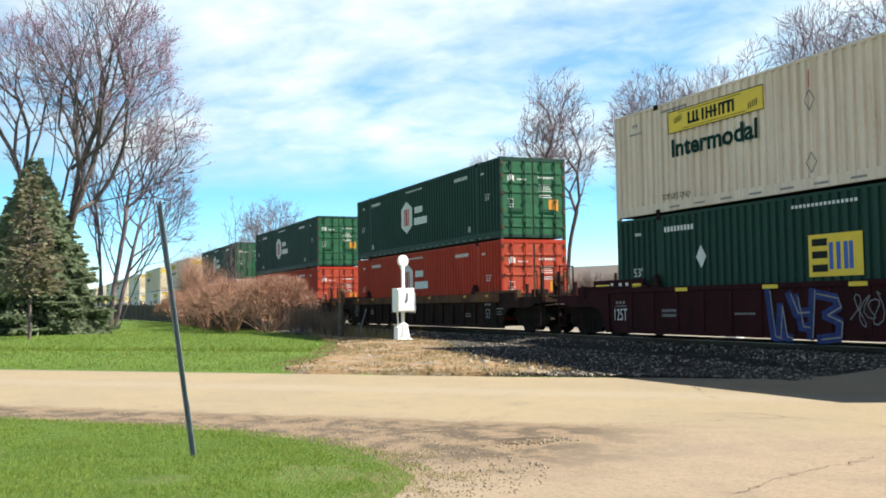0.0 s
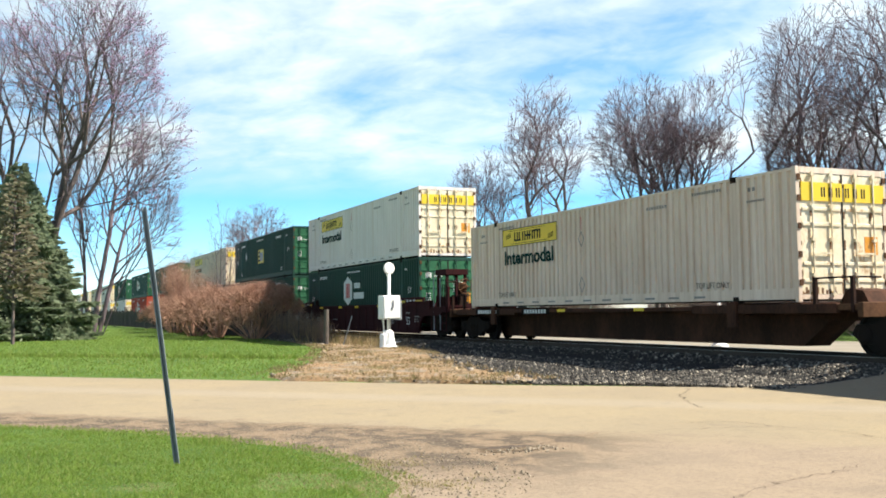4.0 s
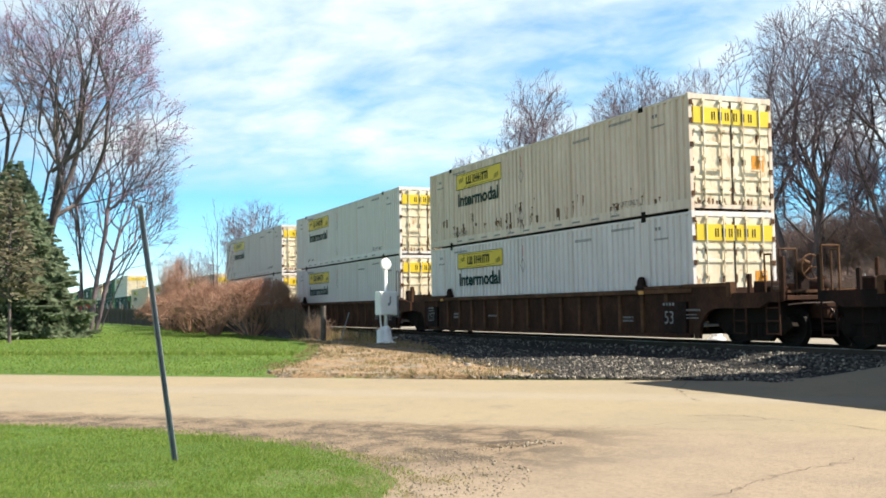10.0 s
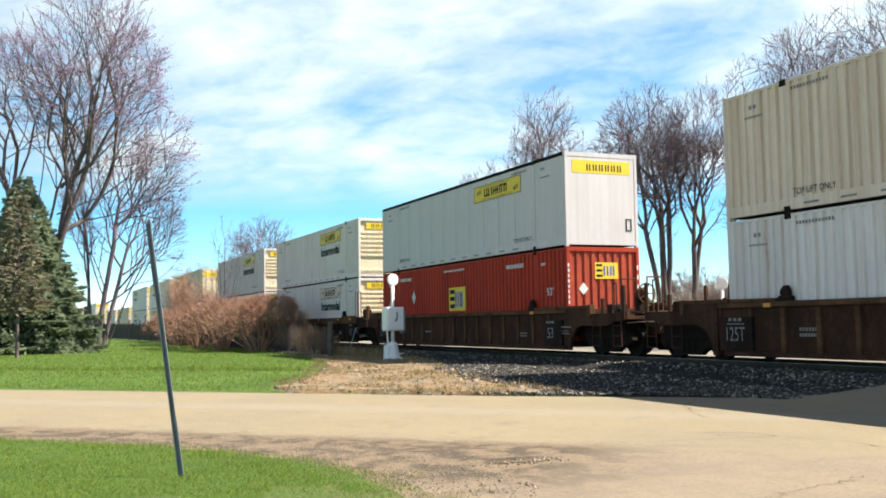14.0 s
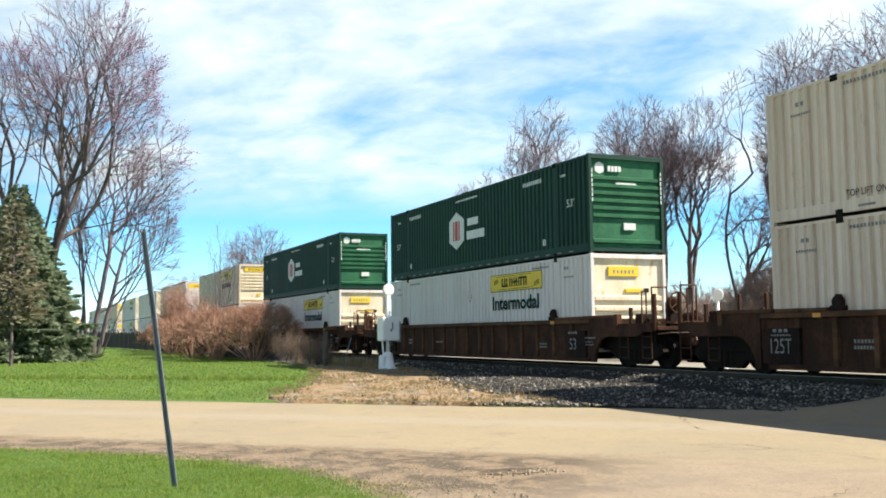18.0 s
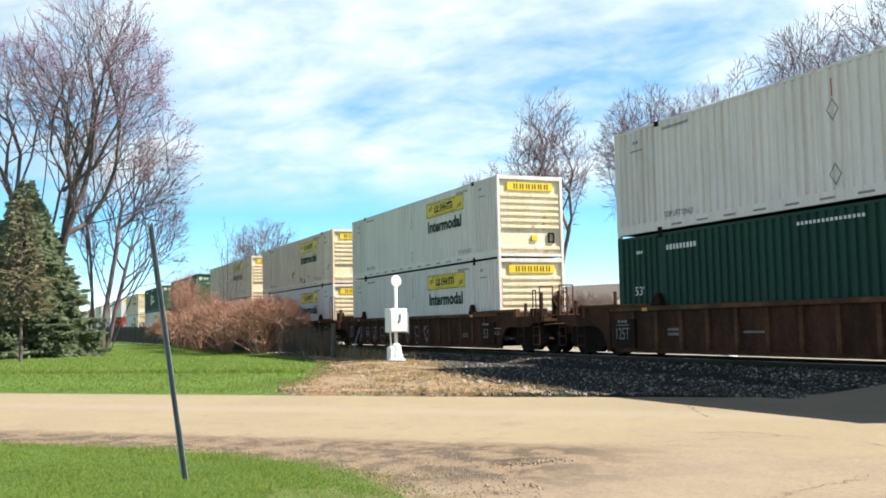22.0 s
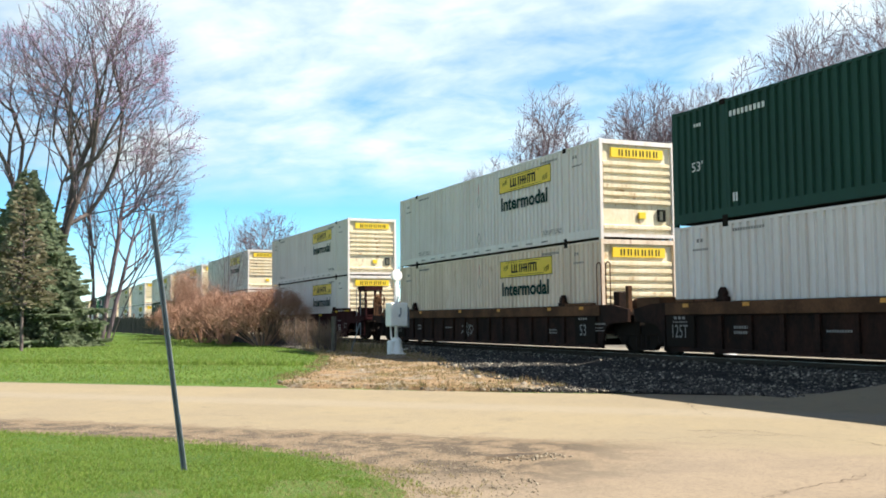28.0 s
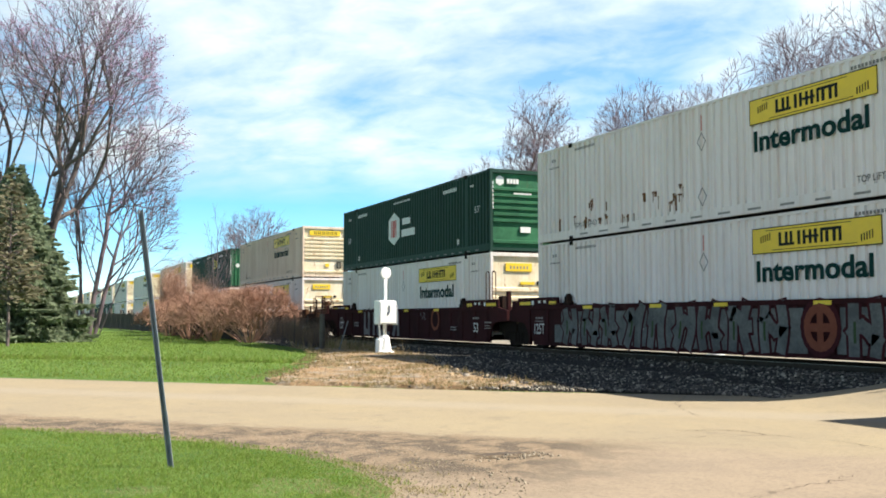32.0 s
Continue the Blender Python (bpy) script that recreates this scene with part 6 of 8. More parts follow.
def conifer(name, seed, height, width, base, trunk_r, mat, label, at, tufts=2600, droop=0.25, open_=0.0):
    """A conifer: trunk, whorls of boughs and thousands of short needle sprays."""
    rng = random.Random(seed)
    root = thing(name, label, "conifer", at=at)
    part("trunk", Mesh().add(*tubes([[(Vector((0, 0, -0.1 + height * f)), trunk_r * (1 - f * 0.95)) for f in (0, 0.2, 0.45, 0.7, 0.9, 1.0)]], 8)), M["bark"], root, smooth=True)
    boughs, sprays = [], Mesh()
    levels = int(height / 0.34)
    for i in range(levels):
        f = i / levels
        z = base + (height - base) * f
        reach = width * (1 - f) ** 0.85 * rng.uniform(0.82, 1.1) + 0.12
        for k in range(max(5, int(17 * (1 - f) + 4))):
            if rng.random() < open_:
                continue
            a = rng.random() * math.tau
            rr = reach * rng.uniform(0.72, 1.12)
            d = Vector((math.cos(a), math.sin(a), 0))
            pts = []
            for j in range(5):
                g = j / 4
                pts.append((Vector((0, 0, z)) + d * rr * g + Vector((0, 0, -droop * rr * g + 0.22 * rr * g * g)), 0.03 * (1 - g) + 0.006))
            boughs.append(pts)
            m = max(3, int(tufts * rr / (width * levels * 8.0)))
            for _ in range(m):
                g = rng.random() ** 0.6
                j = min(3, int(g * 4))
                q = pts[j][0].lerp(pts[j + 1][0], g * 4 - j)
                side = Vector((-d.y, d.x, 0)) * rng.choice((-1, 1))
                l = rng.uniform(0.28, 0.62) * (0.6 + 0.5 * (1 - f))
                w = (d * rng.uniform(0.3, 1.0) + side * rng.uniform(0.1, 1.0) + Vector((0, 0, rng.uniform(-0.35, 0.25)))).normalized()
                up = w.cross(Vector((rng.gauss(0, 1), rng.gauss(0, 1), rng.gauss(0, 1)))).normalized() * rng.uniform(0.045, 0.095)
                up2 = w.cross(up).normalized() * up.length
                sprays.add([q - up, q + up, q + w * l * 0.7 + up * 0.8, q + w * l, q + w * l * 0.7 - up * 0.8, q - up2, q + up2, q + w * l * 0.7 + up2 * 0.8, q + w * l * 0.7 - up2 * 0.8],
                           [(0, 1, 2, 3, 4), (5, 6, 7, 3, 8)])
    for _ in range(int(tufts * 1.2 * (1 - open_))):
        f = 1 - rng.random() ** 0.5
        a = rng.random() * math.tau
        d = Vector((math.cos(a), math.sin(a), 0))
        clump = noise.noise((math.cos(a) * 2.2, math.sin(a) * 2.2, f * 9 + seed))
        rr = (width * (1 - f) ** 0.85 + 0.1) * (0.80 + 0.30 * clump) * rng.uniform(0.8, 1.0)
        q = Vector((0, 0, base + (height - base) * f - 0.08 * rr)) + d * rr
        w = (d + Vector((rng.gauss(0, 0.5), rng.gauss(0, 0.5), rng.uniform(-0.5, 0.15)))).normalized()
        l = rng.uniform(0.16, 0.36)
        up = w.cross(Vector((rng.gauss(0, 1), rng.gauss(0, 1), rng.gauss(0, 1)))).normalized() * rng.uniform(0.05, 0.10)
        sprays.add([q - up, q + up, q + w * l * 0.7 + up * 0.8, q + w * l, q + w * l * 0.7 - up * 0.8], [(0, 1, 2, 3, 4)])
    part("bough_work", Mesh().add(*tubes(boughs, 3)), M["bark"], root)
    tagged(part("crown", sprays, mat, root), kind="stuff")
    return root


def shrub(seed, height, spread, label, at, stems=46, mat=None):
    rng = random.Random(seed)
    spec = dict(count=(8, 6, 5), share=(0.46, 0.5, 0.5), angle=(28, 34, 38), first=(0.25, 0.15, 0.1), thin=(0.5, 0.5, 0.5), wander=(0.07, 0.12, 0.16, 0.2, 0.2), rise=(0.03, 0.04, 0.03, 0.02, 0.02))
    out = [[] for _ in range(4)]
    for i in range(stems):
        a, r = rng.random() * math.tau, rng.random() ** 0.5
        lean = spread * r / height
        grow(rng, (math.cos(a) * 0.25 * r, math.sin(a) * 0.25 * r, -0.05), (math.cos(a) * lean, math.sin(a) * lean, 1.0), height * rng.uniform(0.72, 1.02) * (1.0 - 0.12 * r), 0.022, 0, spec, out)
    root = thing("shrub", label, "shrub", "leafless shrubs by the fence", at=at)
    part("stem_work", Mesh().add(*tubes(out[0], 4)), M["bark"], root)
    m = Mesh().add(*tubes(out[1], 3))
    m.add(*tubes(out[2], 3))
    m.add(*blades(rng, out[3]))
    tagged(part("crown", m, mat or M["twigred"], root), kind="stuff")
    return root


def fanned(rng, p, d, hub, tries=2):
    """The turn about d, out of a few, that leads furthest away from the crown's middle line."""
    out = Vector((p.x - hub[0], p.y - hub[1], 0.25 * (p.z - hub[2])))
    side = d.orthogonal().normalized()
    return max((rng.random() * math.tau for _ in range(tries)), key=lambda a: (Matrix.Rotation(a, 3, d) @ side).dot(out))


def rotated(rng, d, degrees, turn):
    """d turned away by an angle, towards the side named by turn."""
    side = Matrix.Rotation(turn, 3, d) @ d.orthogonal().normalized()
    a = radians(degrees)
    return (d * math.cos(a) + side * math.sin(a)).normalized()


def fork_tree(name, seed, label, at, stems, domes, first, category="tree", group="", step=0.45, shrink=0.80, spread=34, lift=0.045, levels=8, shoots=0.3, wander=0.06,
              thick=0.008, power=0.47, twigs=7, twig=0.8, budget=9000, leaf=None, bud=0.045, bark=None, mat=None, tip_lift=0.12, bare=1.0):
    """A bare tree that forks again and again until it fills its domes. stems: rows of (start, way, length); domes: rows of (x, y, z, reach, rise up, rise down)."""
    rng = random.Random(seed)
    P, up, ends, wayof = [], [], [], []
    hub = domes[0]
    def inside(p):
        for x, y, z, reach, high, low in domes:
            d = Vector(((p.x - x) / reach, (p.y - y) / reach, (p.z - z) / (high if p.z > z else low)))
            if d.length < 0.93 + 0.22 * noise.noise(d.normalized() * 1.7 + Vector((seed, 0, 0))) + 0.06 * rng.random():
                return True
        return False
    queue = []
    for start, way, length in stems:
        P.append(Vector(start))
        up.append(-1)
        wayof.append(Vector(way).normalized())
        queue.append((len(P) - 1, Vector(way).normalized(), length, 0))
    head = 0
    while head < len(queue) and len(P) < budget:
        i, d, length, level = queue[head]
        head += 1
        n = max(2, round(length / step))
        p, hop, ended = P[i].copy(), length / n, False
        for k in range(n):
            w = wander * (0.6 if level == 0 else 1.0)
            d = (d + Vector((rng.gauss(0, w), rng.gauss(0, w), rng.gauss(0, w * 0.6) + (lift if level else 0.0)))).normalized()
            p = p + d * hop
            P.append(p.copy())
            up.append(i)
            wayof.append(d.copy())
            i = len(P) - 1
            if level >= 2 and not inside(p):
                ended = True
                break
            if (level or k > n * bare) and k and rng.random() < shoots:
                queue.append((i, rotated(rng, d, rng.uniform(32, 58), fanned(rng, p, d, hub)), max(step * 2, min(length, first) * rng.uniform(0.5, 0.85)), level + 2))
        if ended or level >= levels:
            ends.append(i)
            continue
        turn = fanned(rng, p, d, hub) + math.pi if level and rng.random() < 0.6 else rng.random() * math.tau
        for a, b in ((rng.uniform(0.25, 0.6), 0.0), (rng.uniform(0.75, 1.2), math.pi)) + (((1.0, 1.6),) if level == 0 else ()):
            queue.append((i, rotated(rng, d, spread * a, turn + b + rng.gauss(0, 0.3)), (length * shrink if level else first) * rng.uniform(0.82, 1.15), level + 1))
    ends += [row[0] for row in queue[head:]]
    load = [0.0] * len(P)
    for i in ends:
        load[i] += 1.0
    for i in range(len(P) - 1, 0, -1):
        if up[i] >= 0:
            load[up[i]] += load[i]
    rad = [thick * max(x, 1.0) ** power for x in load]
    big, small, fine, buds = Mesh(), Mesh(), Mesh(), Mesh()
    for i, j in enumerate(up):
        if j >= 0:
            thickset = rad[i] > 0.05
            (big if thickset else small).tube(P[j], P[i], min(rad[j], rad[i] * 1.3) if up[j] >= 0 else rad[i] * 1.15, rad[i], 8 if thickset else 3, caps=False)
    thin = [i for i in range(len(P)) if load[i] <= 3 and up[i] >= 0]
    for i in thin:
        tip = load[i] <= 1
        for k in range(twigs if tip else max(1, twigs // 3)):
            s = P[up[i]].lerp(P[i], rng.random())
            v = (wayof[i] + Vector((rng.gauss(0, 0.42), rng.gauss(0, 0.42), rng.gauss(0, 0.36) + tip_lift))).normalized() * rng.uniform(0.4, 1.1) * twig
            w = v.cross(Vector((rng.gauss(0, 1), rng.gauss(0, 1), rng.gauss(0, 1)))).normalized() * thick * 0.95
            fine.add([s - w, s + w, s + v], [(0, 1, 2)])
            if leaf:
                for f in (0.5, 0.8, 1.0):
                    g = s + v * f
                    buds.add([g + Vector((rng.gauss(0, bud), rng.gauss(0, bud), rng.gauss(0, bud))) for _ in range(3)], [(0, 1, 2)])
    root = thing(name, label, category, group, at=at)
    if big.v:
        part("trunk", big, bark or M["bark"], root, smooth=True)
    part("branch_work", small, mat or M["twig"], root)
    tagged(part("crown", fine, mat or M["twig"], root), kind="stuff")
    if leaf:
        tagged(part("bud_haze", buds, leaf, root, "small reddish buds"), kind="stuff")
    return root


def beside(s, back=0.0):
    """An offset of s metres across the view and back metres away from it."""
    return 0.395 * s - 0.918 * back, 0.918 * s + 0.395 * back


def dome(s, z, reach, high, low, back=0.0):
    return (*beside(s, back), z, reach, high, low)


def stem(s0, s1, z1, back=0.0, z0=-0.2, at_back=0.0):
    """A trunk from s0 metres across at the ground to s1 at the height z1."""
    a, b = Vector((*beside(s0, at_back), z0)), Vector((*beside(s1, at_back + back), z1))
    return a, b - a, (b - a).length


fork_tree("maple_tree", 11, "large bare maple with reddish spring buds on the lawn", spin(-62, 1.6, 0.06),
          [stem(-0.2, 1.0, 9.9), stem(-0.5, 0.35, 8.6, 0.4)] + [(Vector((*beside(0.75), 8.0)), Vector((*beside(1.0, 0.1), 0.45)), 2.6), (Vector((*beside(0.55), 6.6)), Vector((*beside(1.0, 0.9), 0.75)), 2.2), (Vector((*beside(0.95), 9.6)), Vector((*beside(1.0, -0.2), 0.75)), 2.4)],
          [dome(2.6, 15.4, 4.6, 8.2, 5.8), dome(5.7, 11.4, 3.2, 3.2, 3.0), dome(-0.3, 14.5, 3.4, 8.0, 3.5)], 3.6, leaf=M["mauve"], thick=0.0074, power=0.485, twigs=5, twig=0.55, budget=4400, lift=0.04, shoots=0.4, bud=0.036, spread=39, step=0.5, shrink=0.82, levels=9)
fork_tree("maple_tree", 12, "bare maple with reddish buds behind the spruce", spin(-66, 0.1, 0.06), [stem(0.3, 0.5, 10.2), stem(0.0, -0.9, 9.4)],
          [dome(0.5, 14.8, 3.3, 4.6, 4.6), dome(-3.4, 14.0, 3.4, 6.5, 5.0)], 3.0, leaf=M["mauve"], thick=0.0076, power=0.485, twigs=4, twig=0.55, budget=2500, lift=0.05, shoots=0.4, bud=0.036, step=0.5, bare=0.7, levels=9)
fork_tree("broken_tree", 23, "bare broken trunk between the maples", spin(-64, 0.9, 0.06), [stem(0.0, 0.5, 9.4), stem(0.5, 1.3, 12.6, 0.0, 9.0)], [dome(1.0, 12.0, 1.2, 1.5, 2.0)], 1.2, thick=0.016, twigs=3, budget=260, levels=4)
fork_tree("young_tree", 13, "clump of slender bare young trees on the lawn", spin(-67, 5.0, 0.06),
          [stem(-0.9, -0.7, 10.0), stem(-0.3, 0.1, 11.0), stem(0.0, 0.9, 9.4, -0.4), stem(0.3, 2.3, 8.6, 0.3), stem(0.5, 3.6, 8.0, 0.6)],
          [dome(0.9, 10.2, 3.3, 5.2, 7.4), dome(3.4, 9.4, 2.1, 3.6, 6.0)], 2.3, thick=0.008, twigs=4, twig=0.8, budget=4400, spread=27, lift=0.06, shoots=0.42, power=0.43, bare=0.2, step=0.5, levels=9, bark=M["twig"])
conifer("spruce", 21, 10.0, 4.25, 0.15, 0.18, M["needle"], "dense grey-green spruce on the lawn", spin(-60, 0.5, 0.06), 24000)
conifer("young_pine", 22, 8.2, 1.45, 2.2, 0.085, M["needleold"], "slim young pine with sparse browned needles", spin(-50.5, 0.25, 0.02), 800, open_=0.55, droop=-0.1)
def bush(seed, label, at, reach, high, budget, mat="twigred"):
    """A domed leafless shrub of many stems from one foot."""
    rng = random.Random(seed)
    stems = []
    for _ in range(26):
        a, r = rng.random() * math.tau, rng.random() ** 0.5
        way = Vector((math.cos(a) * r * reach * 0.62, math.sin(a) * r * reach * 0.62, high * rng.uniform(0.28, 0.5)))
        stems.append((Vector((math.cos(a) * 0.3 * r, math.sin(a) * 0.3 * r, -0.1)), way, way.length))
    return fork_tree("shrub", seed, label, at, stems, [(0, 0, high * 0.45, reach, high * 0.55, high * 0.42)], 0.7, "shrub", "leafless shrubs" if mat == "brush" else "leafless shrubs by the fence", step=0.22, shrink=0.72, spread=38, lift=0.03, levels=6,
                     shoots=0.3, thick=0.0062, power=0.40, twigs=6, twig=0.46, budget=budget, mat=M[mat], bark=M["bark"])


bush(31, "wide domed leafless shrub with reddish-brown twigs", spin(-52.0, 11.9, 0.06), 2.45, 2.85, 5200)
bush(32, "wide leafless shrub with reddish-brown twigs beside the fence", spin(-56.6, 10.9, 0.06), 2.3, 2.95, 4600)
bush(37, "leafless reddish-brown shrub among others", spin(-61.5, 10.4, 0.06), 2.2, 2.6, 3600)
bush(33, "leafless reddish shrub beside the wooden fence", spin(-69.5, 10.4, 0.06), 2.1, 2.5, 3000)
tangle = shrub(34, 1.4, 1.2, "low tangle of dry grey-brown stems by the wire fence", spin(-45.5, 12.7, 0.06), 22, M["deadvine"])
rusty = shrub(35, 5.4, 0.7, "narrow upright shrub with rusty brown twigs", spin(-76, 11.2, 0.06), 34)
bare_tree("sapling", 14, [(0.0, 0.08, 7.2, 0.05), (0.05, -0.06, 6.4, 0.045), (0.0, 0.2, 6.0, 0.04)], dict(SLENDER, count=(9, 6, 5)), "thin bare sapling beside the shrubs", "tree", M["bark"], M["twig"], spin(-62, 11.9, 0.06), height=8.2, width=1.3)
for x, y, turn, size in ((-65.0, 11.5, 80, 0.75), (-62.9, 11.8, 200, 0.62), (-71.1, 11.2, 140, 0.9)):
    copy_thing(rusty, spin(x, y, 0.06, turn, size))
BACK = "bare trees behind the track"
fork_tree("ash_tree", 15, "tall slender bare tree behind the track", spin(-52.2, 29.5, 0.05), [stem(-0.1, 0.1, 9.6), stem(0.1, 1.1, 10.4, 0.2), stem(-0.1, -1.6, 9.2, 0.1)],
          [dome(-0.2, 10.6, 2.3, 4.9, 5.0)], 2.0, group=BACK, thick=0.0072, power=0.43, twigs=4, twig=0.6, budget=3800, spread=42, lift=0.055, step=0.40, shoots=0.6, bare=0.5, levels=9)
fork_tree("ash_tree", 19, "smaller leaning bare tree behind the track", spin(-54.8, 27.6, 0.05), [stem(0.0, -1.2, 8.0), stem(0.2, 0.3, 7.4, 0.2), stem(0.1, -2.0, 6.0, 0.4)],
          [dome(-0.8, 6.6, 2.6, 4.4, 3.2)], 1.5, group=BACK, thick=0.0068, power=0.43, twigs=4, twig=0.7, budget=2600, spread=34, lift=0.06, step=0.42, bare=0.3, shoots=0.5, levels=9)
rnd = fork_tree("oak_tree", 16, "dense round-crowned bare tree behind the track", spin(-53.6, 38.9, 0.05), [stem(0.2, -0.25, 8.0), stem(0.1, 0.5, 8.6, 0.4), stem(-0.1, -1.2, 7.2, -0.3)],
                [dome(-1.3, 12.0, 3.2, 4.9, 7.5)], 3.0, group=BACK, thick=0.0072, power=0.455, twigs=5, twig=0.5, budget=6400, spread=37, lift=0.045, step=0.42, shoots=0.6, wander=0.05, bare=0.35, levels=10)
round_two = fork_tree("oak_tree", 26, "round-crowned bare tree with a forked trunk behind the track", spin(-51.9, 39.8, 0.05), [stem(0.0, 0.1, 8.0), stem(0.1, 0.9, 8.6, 0.5)],
                [dome(0.7, 12.4, 2.2, 4.4, 7.5)], 2.9, group=BACK, thick=0.0072, power=0.455, twigs=5, twig=0.5, budget=3800, spread=33, lift=0.07, step=0.42, shoots=0.55, wander=0.05, bare=0.35, levels=10)
gnarl = fork_tree("elm_tree", 20, "open-crowned bare tree behind the track", spin(-46.9, 40.0, 0.05), [stem(0.0, -0.3, 9.6), stem(0.0, 0.5, 9.2, 0.2)],
                [dome(0.2, 13.2, 2.2, 3.7, 4.5), dome(0.9, 6.5, 2.6, 3.5, 4.5)], 2.6, group=BACK, thick=0.0095, power=0.46, twigs=4, twig=0.5, budget=4200, spread=34, lift=0.04, shoots=0.4, wander=0.11, step=0.42, bare=0.3, levels=9)
tall = fork_tree("oak_tree", 17, "large spreading bare tree with several trunks behind the track", spin(-41.4, 41.2, 0.05), [stem(-1.4, -2.2, 6.6, 0.2), stem(-0.6, 0.1, 8.2), stem(-0.2, 1.8, 7.6, 0.5), stem(-1.0, -1.0, 7.0, -0.6)],
                [dome(0.2, 11.6, 4.1, 7.2, 9.0)], 3.6, group=BACK, thick=0.0072, power=0.465, twigs=4, twig=0.55, budget=7600, spread=36, lift=0.045, step=0.5, shoots=0.6, bare=0.25, levels=10)
little = fork_tree("oak_tree", 24, "distant round-crowned bare tree behind the track", spin(-117, 27.6, 0.05), [stem(0.0, 0.0, 6.0), stem(0.2, 0.8, 6.4), stem(-0.2, -0.9, 6.2)],
                [dome(0.0, 10.0, 4.4, 4.4, 4.6)], 2.8, group=BACK, thick=0.0105, twigs=3, twig=0.9, budget=2600, spread=38, step=0.55, shoots=0.5, bare=0.5, levels=9)
for x, y, turn, size in ((-42.4, 12.35, 40, 0.95), (-48.6, 12.7, 110, 1.15), (-51.8, 13.1, 200, 1.2), (-40.0, 12.1, 290, 0.8), (-55.5, 13.3, 15, 1.2)):
    copy_thing(tangle, spin(x, y, 0.06, turn, size))
for x, y, turn, size, src in ((-36.9, 42.2, 150, 1.02, tall), (-32.0, 41.5, 45, 1.05, tall), (-40.2, 47.5, 200, 0.80, rnd), (-36.0, 46.5, 80, 0.74, rnd), (-43.5, 46.0, 120, 0.72, round_two),
                              (-140.0, 37.0, 250, 0.9, little), (-150.0, 33.2, 20, 0.72, little), (-142.0, 49.0, 80, 0.75, little), (-176.0, 48.0, 150, 0.9, little), (-130.0, 16.0 + 6.5, 30, 0.66, little), (-160.0, 64.0, 310, 0.9, little)):
    copy_thing(src, spin(x, y, 0.05, turn, size))
bare_tree("willow_tree", 18, [(0.05, 0.05, 12.0, 0.30), (-0.1, 0.15, 11.0, 0.25)], dict(ROUND, count=(9, 8, 6)), "willow with first yellow-green leaves behind the track", "tree", M["bark"], M["budgreen"], spin(-101, 43.3, 0.05), M["budgreen"])
thicket = bush(36, "tangled brown undergrowth behind the track", spin(-45, 38.0, 0.0), 2.6, 3.6, 2600, "brush")
for i, (x, y, size) in enumerate(((-36, 34, 0.8), (-31, 33, 0.9), (-50, 41, 1.0), (-27, 36, 1.0), (-55, 46, 1.2), (-62, 47, 1.1), (-70, 52, 1.2), (-56.5, 34.5, 1.0), (-59.5, 36.5, 1.0), (-84, 50, 1.2), (-95, 40, 1.1), (-120, 45, 1.3),
                                  (-46, 47, 1.9), (-43, 45, 1.5), (-40, 46, 2.1), (-37, 45, 1.7), (-34, 45.5, 2.0), (-31, 44, 1.7), (-28, 43, 1.9), (-49, 50, 2.1), (-52, 54, 2.2), (-42, 52, 2.5), (-36, 51, 2.4), (-31, 50, 2.5), (-62, 58, 1.8), (-76, 60, 1.8), (-45.3, 41.6, 1.55), (-43.6, 42.6, 1.8), (-47.6, 43.5, 1.5))):
    copy_thing(thicket, spin(x, y, 0.0, i * 67, size))


def far_woods():
    """A low uneven belt of bare woodland on the horizon."""
    rng = random.Random(77)
    m = Mesh()
    for i in range(1500):
        a = rng.uniform(-0.25, 1.35)
        d = rng.uniform(330, 520)
        x, y = -math.cos(a) * d, math.sin(a) * d
        if abs(y - CENTRE) < 14:
            continue
        h = rng.uniform(6, 12)
        for k in range(16):
            p = Vector((x + rng.gauss(0, 2.4), y + rng.gauss(0, 2.4), h * rng.uniform(0.1, 0.75)))
            q = p + Vector((rng.gauss(0, 1.5), rng.gauss(0, 1.5), rng.uniform(1.5, 4.0)))
            w = Vector((-y, x, 0)).normalized() * rng.uniform(0.06, 0.25)
            m.add([p - w, p + w, q], [(0, 1, 2)])
    ob = new("far_woods", m.data("far_woods", M["twig"]))
    tagged(ob, "belt of bare woodland along the horizon", "woods", kind="stuff")


far_woods()

